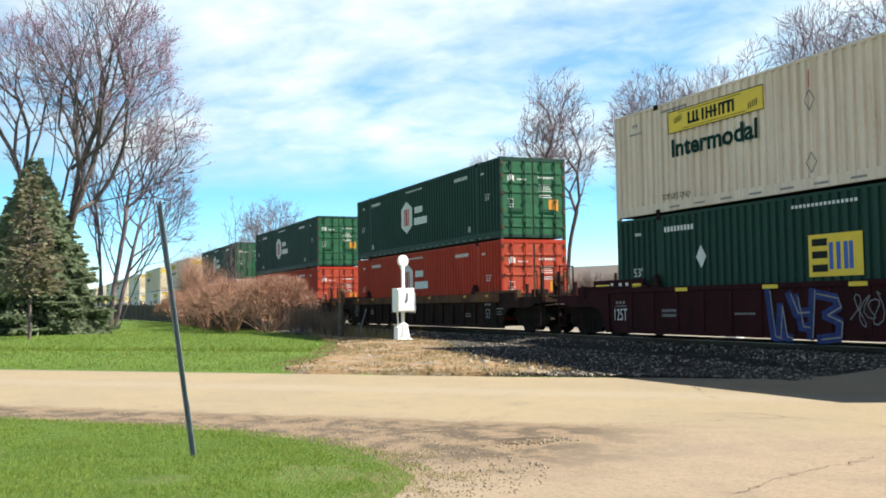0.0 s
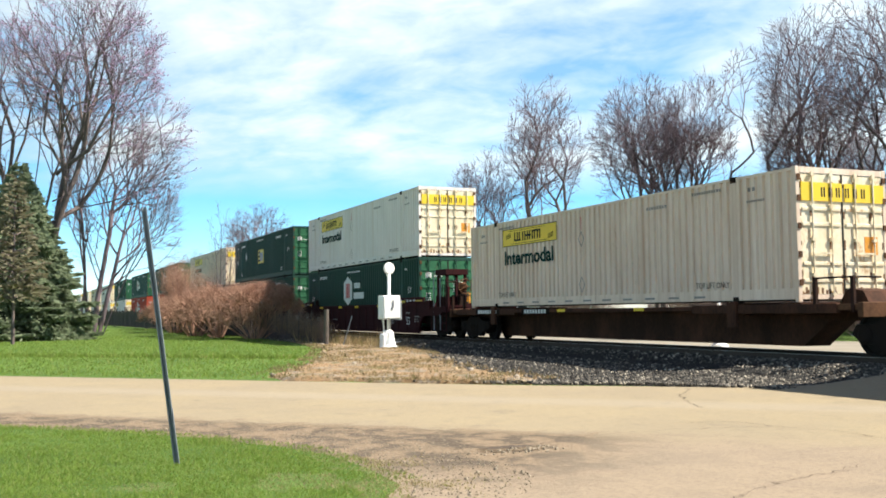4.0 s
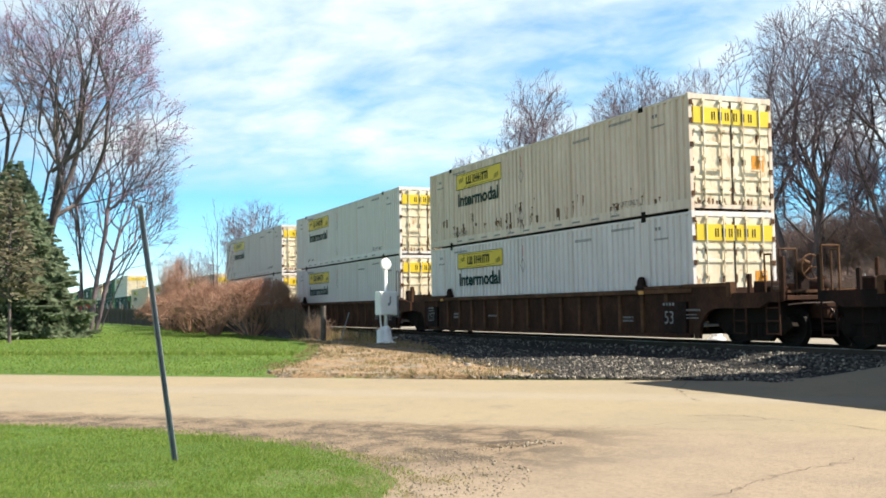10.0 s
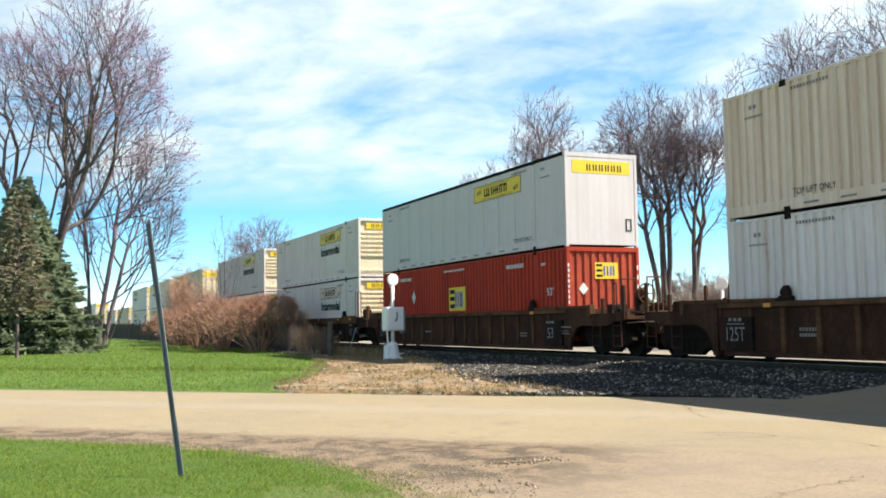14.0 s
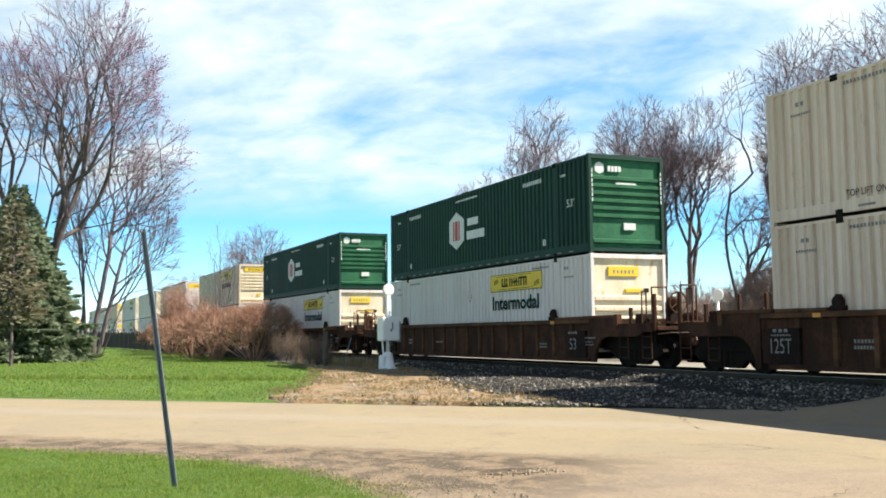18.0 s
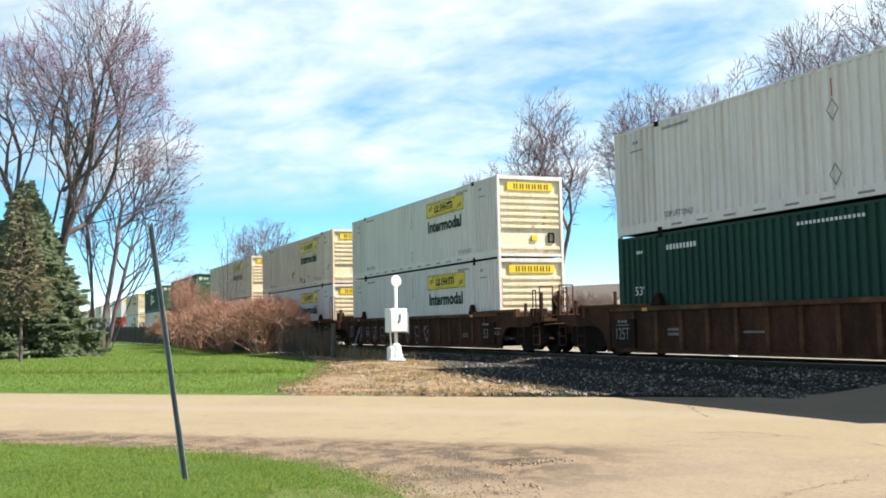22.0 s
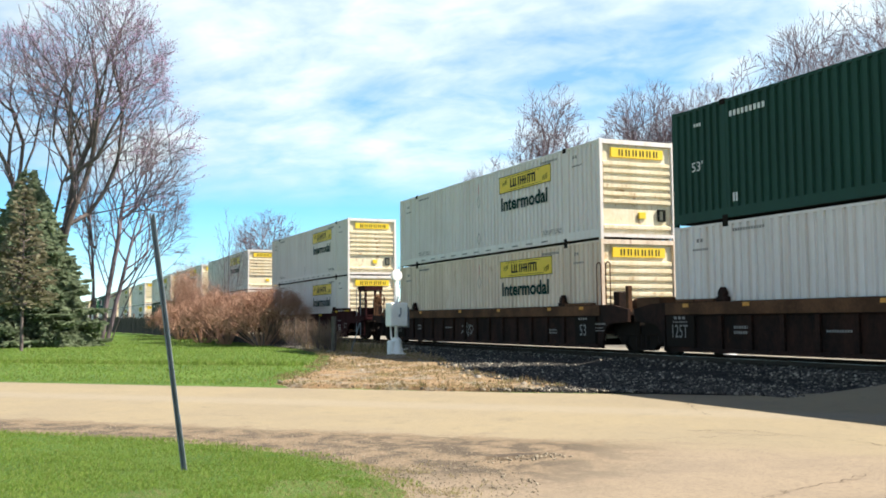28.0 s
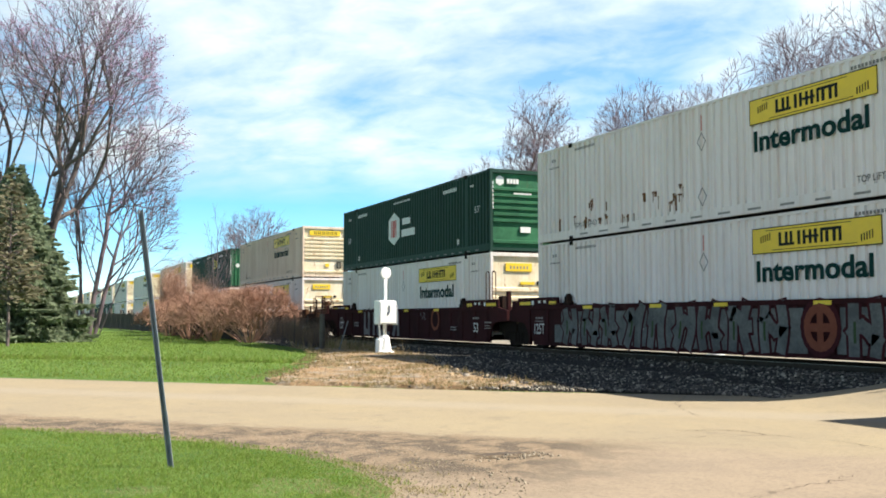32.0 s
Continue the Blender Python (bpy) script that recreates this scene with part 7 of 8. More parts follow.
# ---- things beside the track ----
def signal_stand():
    root = thing("switch_stand", "white target disc above a grey box on a mast", "signal", at=pose(-31.7, 11.82, 0.22, 0, 0, 96))
    # local -y faces the camera
    part("base", Mesh().lathe((0, 0, 1), (0, 0, 0), [(0, 0.34), (0.06, 0.33), (0.10, 0.24), (0.34, 0.19), (0.52, 0.17), (0.60, 0.10)], 14), M["silver"], root, "flaking white cast base", smooth=False)
    part("base_lug", Mesh().box(-0.30, -0.05, -0.14, 0.14, 0.02, 0.50, 0.05), M["silver"], root, "cast lug of the base")
    part("mast", Mesh().tube((0, 0, 0.5), (0.02, 0, 2.50), 0.062, 0.058, 12), M["silver"], root, smooth=True)
    box = part("box", Mesh().box(-0.33, 0.33, -0.24, 0.16, 0.97, 1.77, 0.03), M["silver"], root, "grey-white metal instrument box")
    door = part("door", Mesh().box(-0.29, 0.29, -0.262, -0.241, 1.01, 1.73, 0.008), M["silver"], box)
    part("handle", Mesh().box(0.02, 0.06, -0.30, -0.262, 1.35, 1.60, 0.01).box(-0.04, 0.03, -0.285, -0.262, 1.28, 1.38, 0.01), M["galv"], door, "dark latch handle")
    part("side_plate", Mesh().box(0.332, 0.40, -0.20, 0.12, 0.93, 1.62, 0.01), M["galv"], box, "dull grey side plate")
    part("conduit", Mesh().tube((-0.16, 0.02, 0.45), (-0.20, 0.02, 0.98), 0.03, k=8), M["silver"], root, "short conduit pipe")
    t = part("target", Mesh().lathe((0, -1, 0), (0.02, 0.02, 2.69), [(0, 0.19), (0.02, 0.205), (0.05, 0.205), (0.07, 0.17)], 28), M["disc"], root, "white round target disc")
    part("target_clamp", Mesh().box(-0.05, 0.09, 0.0, 0.08, 2.43, 2.61, 0.01), M["silver"], t)
    part("throw_rod", Mesh().tube((0.05, 0.1, 0.14), (1.3, 1.7, 0.16), 0.025, k=6), M["silver"], root, "thin grey connecting rod")


signal_stand()


def far_stand():
    """A second white target on its mast, behind the track."""
    root = thing("switch_stand", "white target disc on a white mast behind the track", "signal", at=pose(-27.99, 22.67, 0.10, 0, 0, 51))
    part("base", Mesh().lathe((0, 0, 1), (0, 0, 0), [(0, 0.32), (0.08, 0.30), (0.14, 0.20), (0.45, 0.16), (0.52, 0.09)], 14), M["silver"], root, "white cast base")
    part("mast", Mesh().tube((0, 0, 0.45), (0, 0, 2.40), 0.062, 0.058, 12), M["silver"], root, smooth=True)
    t = part("target", Mesh().lathe((0, -1, 0), (0, -0.03, 2.56), [(0, 0.20), (0.02, 0.215), (0.05, 0.215), (0.07, 0.18)], 28), M["disc"], root, "white round target disc")
    part("target_clamp", Mesh().box(-0.06, 0.06, -0.04, 0.06, 2.30, 2.50, 0.01), M["silver"], t)


far_stand()


def sign_post():
    """A leaning U-channel post with no sign on it."""
    base, top = Vector((-9.51, 1.467, 0.0)), Vector((-9.55, 1.16, 2.40))
    lean = (top - base).normalized()
    root = thing("sign_post", "leaning grey steel channel post without a sign on the lawn", "post", at=Matrix.Translation(base) @ lean.to_track_quat("Z", "Y").to_matrix().to_4x4() @ pose(0, 0, 0, 0, 0, 70))
    def channel(z0, z1, w, y, t=0.005):
        m = Mesh()
        m.box(-w / 2, w / 2, y, y + t, z0, z1)
        for s in (-1, 1):
            a, b = sorted((s * w / 2, s * (w / 2 + t)))
            m.box(a, b, y - 0.022, y + t, z0, z1)
            a, b = sorted((s * w / 2, s * (w / 2 + 0.011)))
            m.box(a, b, y - 0.026, y - 0.022, z0, z1)
        for i in range(int((z1 - z0) / 0.1)):
            m.tube((0, y + t, z0 + 0.05 + i * 0.1), (0, y + t + 0.0015, z0 + 0.05 + i * 0.1), 0.006, k=6)
        return m
    part("stub", channel(-0.12, 0.55, 0.030, 0.008), M["galv"], root, "grey channel stub in the ground")
    part("post", channel(0.36, 2.08, 0.025, 0.0), M["galv"], root, "grey channel post")
    part("post_top", channel(1.80, 2.42, 0.028, -0.010), M["galv"], root, "darker overlapping top length")
    for z in (0.42, 0.50, 1.86, 2.02):
        part("bolt", shared("postbolt", lambda: Mesh().lathe((0, 1, 0), (0, 0.012, 0), [(0, 0.011), (0.012, 0.011)], 6).data("bolt", M["black"])), None, root, at=pose(0, 0, z))


sign_post()


def fences():
    wood = thing("wooden_fence", "weathered dark wooden board fence at the back of the lawn", "fence")
    a, b = Vector((-96.0, 6.6)), Vector((-62.0, 13.2))
    n = 150
    board = [Mesh().box(-0.105, 0.105, -0.012, 0.012, 0.04, 1.30 + d, 0.006).data("board", M["fencewood"]) for d in (0.0, 0.07, -0.06)]
    turn = math.degrees(math.atan2(b.y - a.y, b.x - a.x))
    for i in range(n):
        p = a.lerp(b, i / (n - 1))
        part("board", board[i % 3], None, wood, at=pose(p.x, p.y, land(p.x, p.y) + 0.02, 0, 0, turn + 2 * math.sin(i * 5.1)))
    post = Mesh().box(-0.07, 0.07, -0.07, 0.07, -0.1, 1.55, 0.01).data("post", M["wood"])
    for i in range(0, n, 12):
        p = a.lerp(b, i / (n - 1))
        part("post", post, None, wood, at=pose(p.x, p.y + 0.1, land(p.x, p.y) + 0.1, 0, 0, turn))
    wire = thing("wire_fence", "old wire mesh fence with weathered wooden end post", "fence")
    a, b = Vector((-60.0, 13.1)), Vector((-38.2, 11.6))
    part("end_post", Mesh().tube((b.x, b.y, 0.05), (b.x + 0.03, b.y, 1.57), 0.11, 0.10, 10), M["wood"], wire, "weathered wooden end post")
    stake = Mesh().tube((0, 0, 0), (0, 0, 1.45), 0.02, k=6).data("stake", M["wood"])
    for i in range(1, 8):
        p = b.lerp(a, i / 8)
        part("stake", stake, None, wire, at=pose(p.x, p.y, land(p.x, p.y)))
    m = Mesh()
    L = (a - b).length
    for i in range(70):
        f = i / 70
        p = b.lerp(a, f)
        z = land(p.x, p.y)
        q = b.lerp(a, min(1, f + 1.2 / L))
        m.tube((p.x, p.y, z + 0.1), (q.x, q.y, z + 1.32), 0.004, k=3, caps=False)
        m.tube((q.x, q.y, z + 0.1), (p.x, p.y, z + 1.32), 0.004, k=3, caps=False)
    tagged(part("mesh_wire", m, M["bark"], wire), kind="stuff")
    rod = thing("marker_rod", "thin leaning grey steel rod near the fence end", "rod")
    part("rod", Mesh().tube((-36.9, 11.85, 0.05), (-36.6, 12.15, 1.30), 0.022, k=8), M["galv"], rod)


fences()


def house(x, y, turn, w, d, eave, ridge, label):
    root = thing("house", label, "house", at=pose(x, y, 0.0, 0, 0, turn))
    for nm, (x0, x1, y0, y1) in (("wall", (-w / 2, w / 2, -d / 2, -d / 2 + 0.2)), ("wall", (-w / 2, w / 2, d / 2 - 0.2, d / 2)), ("wall", (-w / 2, -w / 2 + 0.2, -d / 2 + 0.2, d / 2 - 0.2)), ("wall", (w / 2 - 0.2, w / 2, -d / 2 + 0.2, d / 2 - 0.2))):
        part(nm, Mesh().box(x0, x1, y0, y1, 0, eave), M["siding"], root)
    for s in (-1, 1):
        part("gable", Mesh().add([(s * w / 2, -d / 2, eave), (s * w / 2, d / 2, eave), (s * w / 2, 0, ridge), (s * (w / 2 - 0.2), -d / 2, eave), (s * (w / 2 - 0.2), d / 2, eave), (s * (w / 2 - 0.2), 0, ridge)],
                                 [(0, 1, 2), (5, 4, 3), (0, 3, 4, 1), (1, 4, 5, 2), (2, 5, 3, 0)]), M["siding"], root)
        e = 0.4
        slope = (ridge - eave) / (d / 2)
        part("roof", Mesh().add([(-w / 2 - e, s * (d / 2 + e), eave - slope * e), (w / 2 + e, s * (d / 2 + e), eave - slope * e), (w / 2 + e, 0, ridge), (-w / 2 - e, 0, ridge),
                                 (-w / 2 - e, s * (d / 2 + e), eave - slope * e + 0.16), (w / 2 + e, s * (d / 2 + e), eave - slope * e + 0.16), (w / 2 + e, 0, ridge + 0.16), (-w / 2 - e, 0, ridge + 0.16)],
                                [(0, 1, 2, 3), (7, 6, 5, 4), (0, 4, 5, 1), (1, 5, 6, 2), (2, 6, 7, 3), (3, 7, 4, 0)]), M["shingle"], root)
    for k in (-0.3, 0.25):
        win = part("window", Mesh().box(w * k - 0.55, w * k + 0.55, -d / 2 - 0.03, -d / 2 + 0.01, 1.0, 2.2, 0.01), M["disc"], root, "white window frame")
        part("pane", Mesh().box(w * k - 0.47, w * k + 0.47, -d / 2 - 0.036, -d / 2 - 0.031, 1.08, 2.12), M["pane"], win, "dark glass pane")
    return root


house(-69.5, 42.0, 24, 9, 7, 2.6, 4.2, "small house with pale siding and grey shingle roof behind the track")

# ---- graffiti ----
def ribbon(paths, width, mat, name="graffiti", y=-1.507):
    m, face = Mesh(), y
    for path in paths:
        for (x0, z0), (x1, z1) in zip(path, path[1:]):
            d = math.hypot(x1 - x0, z1 - z0) or 1
            nx, nz = -(z1 - z0) / d * width / 2, (x1 - x0) / d * width / 2
            ex, ez = (x1 - x0) / d * width * 0.3, (z1 - z0) / d * width * 0.3
            m.add([(x0 - ex + nx, y, z0 - ez + nz), (x0 - ex - nx, y, z0 - ez - nz), (x1 + ex - nx, y, z1 + ez - nz), (x1 + ex + nx, y, z1 + ez + nz)], [(0, 1, 2, 3)])
            y = face - (len(m.f) % 9) * 0.0005
    return m.data(name, mat)


CAR_KIND = {row[0]: row[1] for row in STACKS}


def tag(stack, paths, width, mat, label, lift=0.0):
    """Spray paint on the near side of the car under one stack."""
    y = (-1.499 if CAR_KIND[stack] == "carmaroon" else -1.412) - lift
    ob = part("graffiti", ribbon(paths, width, M[mat], y=y), None, CAR_OF[stack])
    return tagged(ob, label, kind="stuff")


def swirl(rng, x0, z0, w, h, turns=5, steps=40):
    """One looping scribble line inside a box."""
    a, b, c = rng.uniform(0, 6.3), rng.uniform(0, 6.3), rng.uniform(0.8, 1.3)
    out = []
    for i in range(steps + 1):
        f = i / steps
        out.append((x0 + w * (0.12 + 0.76 * f + 0.12 * math.sin(turns * 2.1 * f * math.pi + a)), z0 + h * (0.5 + 0.46 * math.sin(turns * c * f * math.pi + b) * (0.75 + 0.25 * math.cos(9 * f + a)))))
    return out


def bold(rng, x0, x1, n, z0, z1):
    """Swollen curved strokes, two or three to each of n shapes that spell nothing."""
    out = []
    pitch = (x1 - x0) / n
    for i in range(n):
        a = x0 + pitch * i
        lean = rng.uniform(-0.10, 0.25)
        for k, f in enumerate((0.16, 0.62)):
            b = rng.uniform(-0.12, 0.12)
            out.append([(a + pitch * f + lean * (z - z0) / (z1 - z0) + b * math.sin((z - z0) / (z1 - z0) * math.pi), z) for z in [z0 + (z1 - z0) * j / 7 * (1.0 if k else 0.92) for j in range(8)]])
        zz = z0 + (z1 - z0) * rng.uniform(0.35, 0.8)
        out.append([(a + pitch * (0.10 + 0.12 * j) + lean * 0.5, zz + 0.16 * math.sin(j * 0.9 + i)) for j in range(6)])
    return out


rng = random.Random(5)
blue_outline = [[(-1.80, 1.18), (-1.66, 0.20), (-1.50, 0.16), (-1.42, 0.85), (-1.30, 0.20), (-1.12, 0.16)], [(-1.15, 1.10), (-0.95, 0.70), (-0.62, 0.72)], [(-0.95, 1.05), (-0.80, 0.42), (-0.62, 0.40)],
                [(-0.45, 1.16), (-0.55, 0.20)], [(-0.40, 1.10), (0.18, 1.00), (0.25, 0.82), (-0.12, 0.66), (0.28, 0.52), (0.24, 0.22), (-0.30, 0.16)]]
tag(-23.73, blue_outline, 0.20, "spray_blue", "dull blue spray-painted strokes")
tag(-23.73, [[(x + 0.08, z) for x, z in p] for p in blue_outline], 0.035, "grey_mark", "pale outlines of the strokes", lift=0.006)
tag(-23.73, [swirl(rng, 0.55, 0.40, 0.95, 0.75, 6)], 0.03, "spray", "thin grey scribble")
letters = []
for i, x in enumerate((-6.9, -5.85, -4.9, -3.85, -2.85, -1.75, -0.7, 0.4, 1.4)):
    letters += [[(x, 0.95), (x + 0.16, 0.28), (x + 0.52, 0.24)], [(x + 0.10, 0.92), (x + 0.55, 0.94), (x + 0.46, 0.55), (x + 0.15, 0.56)]] if i % 2 else [[(x, 0.95), (x + 0.30, 0.26), (x + 0.58, 0.93)], [(x + 0.1, 0.93), (x + 0.42, 0.95)]]
tag(332.4, letters, 0.055, "spray", "row of faded grey spray-painted strokes")
tag(332.4, [swirl(rng, x, 0.30, 0.85, 0.70, 4) for x in (-6.9, -4.9, -2.9, -0.8, 1.3)], 0.025, "mauve", "thin faded mauve scribble", lift=0.004)
big = bold(rng, -6.3, 3.1, 9, 0.30, 1.26) + bold(rng, 4.5, 7.9, 3, 0.30, 1.26)
tag(524.4, [[(-6.6, 0.52), (3.3, 0.50)], [(4.4, 0.52), (8.0, 0.50)], [(-6.2, 0.90), (3.2, 0.92)], [(4.5, 0.92), (8.0, 0.92)]], 0.52, "spray_pale", "pale grey painted ground along the sill")
tag(524.4, big, 0.40, "spray_maroon", "dark maroon outlines of large strokes", lift=0.005)
tag(524.4, big, 0.27, "spray_pale", "large pale grey spray-painted strokes along the sill", lift=0.010)
tag(524.4, [[(x + 0.03, z - 0.05) for x, z in p[2:6]] for p in big[::3]], 0.07, "spray_green", "dull green touches in the strokes", lift=0.015)
ring = [i * math.tau / 20 for i in range(21)]
tag(524.4, [[(3.83 + 0.47 * math.cos(a), 0.78 + 0.52 * math.sin(a)) for a in ring]], 0.16, "spray_maroon", "dark ring", lift=0.017)
tag(524.4, [[(3.83 + 0.36 * math.cos(a), 0.78 + 0.40 * math.sin(a)) for a in ring], [(3.5, 0.78), (4.16, 0.78)], [(3.83, 0.42), (3.83, 1.14)]], 0.17, "rustred", "rust-red spray-painted ring and cross", lift=0.022)
bars = [[(x, 1.30), (x + 0.03, 0.8), (x + 0.02, 0.30)] for x in (-4.3, -3.75, -3.1, -2.55)] + [[(-4.3, 0.4), (-3.7, 0.36)], [(-2.55, 0.38), (-2.1, 0.36)], [(-1.75, 1.28), (-1.7, 0.3), (-1.2, 0.28)], [(-1.75, 0.85), (-1.25, 0.82)], [(-0.75, 1.25), (-0.45, 0.7), (-0.65, 0.3)], [(-0.15, 1.2), (-0.1, 0.32)]]
tag(504.9, bars, 0.34, "spray_maroon", "dark edges of tall strokes")
tag(504.9, bars, 0.25, "spray", "tall grey spray-painted strokes", lift=0.005)
tag(504.9, [[(3.76 + 0.34 * math.cos(a), 0.92 + 0.36 * math.sin(a)) for a in ring]], 0.12, "rustred", "faded rust-red ring")
tag(504.9, [swirl(rng, 2.2, 0.85, 0.7, 0.35, 4)], 0.02, "spray", "small grey scribble")
tag(179.7, [[(-2.7, 0.52), (-2.25, 0.52)], [(-1.9, 0.52), (-1.45, 0.52)], [(-1.1, 0.52), (-0.6, 0.52)]], 0.34, "spray", "three worn grey bars")
tag(179.7, [swirl(rng, 2.3, 0.22, 1.1, 0.75, 6), swirl(rng, 3.2, 0.25, 1.0, 0.6, 5)], 0.028, "spray", "thin grey scribble")
tag(442.3, [swirl(rng, -1.5, 0.34, 1.2, 0.55, 7)], 0.03, "grey_mark", "small pale scribble")
tag(481.4, [swirl(rng, 1.6, 0.20, 1.3, 0.6, 8), swirl(rng, 1.8, 0.25, 1.0, 0.5, 5)], 0.03, "grey_mark", "small pale scribble")
tag(418.7, [[(-4.05 + i * 0.3, 0.74), (-4.05 + i * 0.3, 0.98), (-3.9 + i * 0.3, 0.98), (-3.9 + i * 0.3, 0.74)] for i in range(8)], 0.05, "grey_mark", "row of pale bars")


def rust_marks(box):
    """Two columns of brown rust runs on the ribs of a closed end."""
    r = random.Random(44)
    m = Mesh()
    for y in (-0.72, 0.70):
        for z in (1.10, 1.32, 1.54, 1.76, 1.98, 2.20):
            for _ in range(5):
                a, w, h = y + r.gauss(0, 0.05), r.uniform(0.02, 0.07), r.uniform(0.04, 0.11)
                top = z + 0.02 + r.uniform(-0.03, 0.05)
                m.box(HX - 0.04, HX - 0.022 - r.random() * 0.002, a - w, a + w, top - h, top)
    tagged(part("rust_mark", m, M["rustmark"], box, "brown rust runs on the ribs"), kind="stuff")


rust_marks(TOP_OF[395.15])


def rust_chips(box, seed, x0, x1, n):
    """Chipped paint with thin brown runs below, low on a container's near side."""
    r = random.Random(seed)
    m = Mesh()
    for _ in range(n):
        a = x0 + (x1 - x0) * r.random()
        z = r.choice((0.42, 0.5, 0.62, 0.95)) + r.gauss(0, 0.07)
        for _ in range(r.choice((1, 2, 4))):
            u, v, w, h = a + r.gauss(0, 0.09), z + r.gauss(0, 0.07), r.uniform(0.012, 0.045), r.uniform(0.02, 0.07)
            m.box(u - w, u + w, -HY - 0.003 - 0.002 * r.random(), -HY + 0.06, v, v + h)
            m.box(u - w * 0.3, u + w * 0.3, -HY - 0.002, -HY + 0.06, v - r.uniform(0.05, 0.30), v)
    tagged(part("rust_chip", m, M["rustmark"], box, "rusty chips and thin runs"), kind="stuff")


rust_chips(TOP_OF[524.4], 51, -7.0, -0.5, 16)
rust_chips(TOP_OF[136.6], 52, -7.5, 7.0, 34)
rust_chips(TOP_OF[312.9], 53, -7.0, 7.5, 14)


# ---- scattered ground cover ----
def scatter(name, spots, base, faces, mat, seed, label, category, flat=False):
    """One mesh of many small pieces: spots is rows of (x, y, z, size)."""
    r = np.random.RandomState(seed)
    P = np.array(spots)
    n, k = len(P), len(base)
    B = np.array(base, float)
    turn = r.rand(n) * math.tau
    c, s = np.cos(turn), np.sin(turn)
    V = np.repeat(B[None], n, 0) * (P[:, 3][:, None, None])
    if not flat:
        V *= 0.65 + 0.7 * r.rand(n, 1, 3)
        V += (r.rand(n, k, 3) - 0.5) * P[:, 3][:, None, None] * 0.5
    else:
        V[:, :, 2] *= 0.55 + 0.9 * r.rand(n, 1)
        V[:, 2::3, 0] += (r.rand(n, 1) - 0.5) * P[:, 3][:, None] * 0.9
    X = V[:, :, 0] * c[:, None] - V[:, :, 1] * s[:, None]
    Y = V[:, :, 0] * s[:, None] + V[:, :, 1] * c[:, None]
    V[:, :, 0], V[:, :, 1] = X, Y
    V += P[:, None, :3]
    F = (np.array(faces)[None] + (np.arange(n) * k)[:, None, None]).reshape(-1, len(faces[0]))
    me = bpy.data.meshes.new(name)
    me.vertices.add(n * k)
    me.vertices.foreach_set("co", V.ravel())
    me.loops.add(F.size)
    me.loops.foreach_set("vertex_index", F.ravel())
    me.polygons.add(len(F))
    me.polygons.foreach_set("loop_start", np.arange(0, F.size, F.shape[1]))
    me.materials.append(mat)
    me.update(calc_edges=True)
    return tagged(new(name, me), label, category, kind="stuff")


def island_material(name, colours, rough=0.9, spec=0.2, thin=0.0):
    """A colour picked for each loose piece from a ramp."""
    m = bpy.data.materials.new(name)
    m.use_nodes = True
    nt = m.node_tree
    bs = nt.nodes["Principled BSDF"]
    bs.inputs["Roughness"].default_value, bs.inputs["Specular IOR Level"].default_value = rough, spec
    geo = node(nt, "ShaderNodeNewGeometry")
    ramp = node(nt, "ShaderNodeValToRGB")
    el = ramp.color_ramp.elements
    while len(el) < len(colours):
        el.new(0.5)
    for i, c in enumerate(colours):
        el[i].position, el[i].color = i / (len(colours) - 1), (*c, 1)
    nt.links.new(geo.outputs["Random Per Island"], ramp.inputs["Fac"])
    nt.links.new(ramp.outputs[0], bs.inputs["Base Color"])
    if thin:
        tr, mix = node(nt, "ShaderNodeBsdfTranslucent"), node(nt, "ShaderNodeMixShader", v={0: thin})
        nt.links.new(ramp.outputs[0], tr.inputs["Color"])
        nt.links.new(bs.outputs[0], mix.inputs[1])
        nt.links.new(tr.outputs[0], mix.inputs[2])
        nt.links.new(mix.outputs[0], nt.nodes["Material Output"].inputs[0])
    return m


STONE = [(-.5, -.5, -.4), (.5, -.45, -.4), (.5, .5, -.4), (-.5, .5, -.4), (-.35, -.4, .4), (.4, -.3, .35), (.35, .4, .45), (-.4, .35, .3)]
STONE_F = [(0, 3, 2, 1), (4, 5, 6, 7), (0, 1, 5, 4), (1, 2, 6, 5), (2, 3, 7, 6), (3, 0, 4, 7)]
BLADES = [(-.10, 0, 0), (.10, 0, 0), (.25, .1, 1.0), (-.3, .2, 0), (-.12, .28, 0), (-.35, .45, .85), (.2, -.3, 0), (.38, -.22, 0), (.1, -.5, .75)]
BLADES_F = [(0, 1, 2), (3, 4, 5), (6, 7, 8)]
M["stones"] = island_material("crushed_stone", [(0.022, 0.021, 0.020), (0.060, 0.056, 0.051), (0.15, 0.137, 0.118), (0.040, 0.037, 0.034), (0.44, 0.40, 0.33)])
M["blades"] = island_material("grass_blades", [(0.122, 0.21, 0.033), (0.19, 0.30, 0.050), (0.265, 0.36, 0.077), (0.142, 0.242, 0.036), (0.42, 0.40, 0.16)], 0.8, thin=0.45)
M["rubble"] = island_material("rubble", [(0.14, 0.12, 0.095), (0.24, 0.205, 0.155), (0.33, 0.28, 0.21), (0.19, 0.16, 0.12)])
M["clod"] = island_material("dry_clod", [(0.34, 0.23, 0.13), (0.22, 0.15, 0.085), (0.42, 0.31, 0.19), (0.30, 0.27, 0.23), (0.16, 0.11, 0.06)])
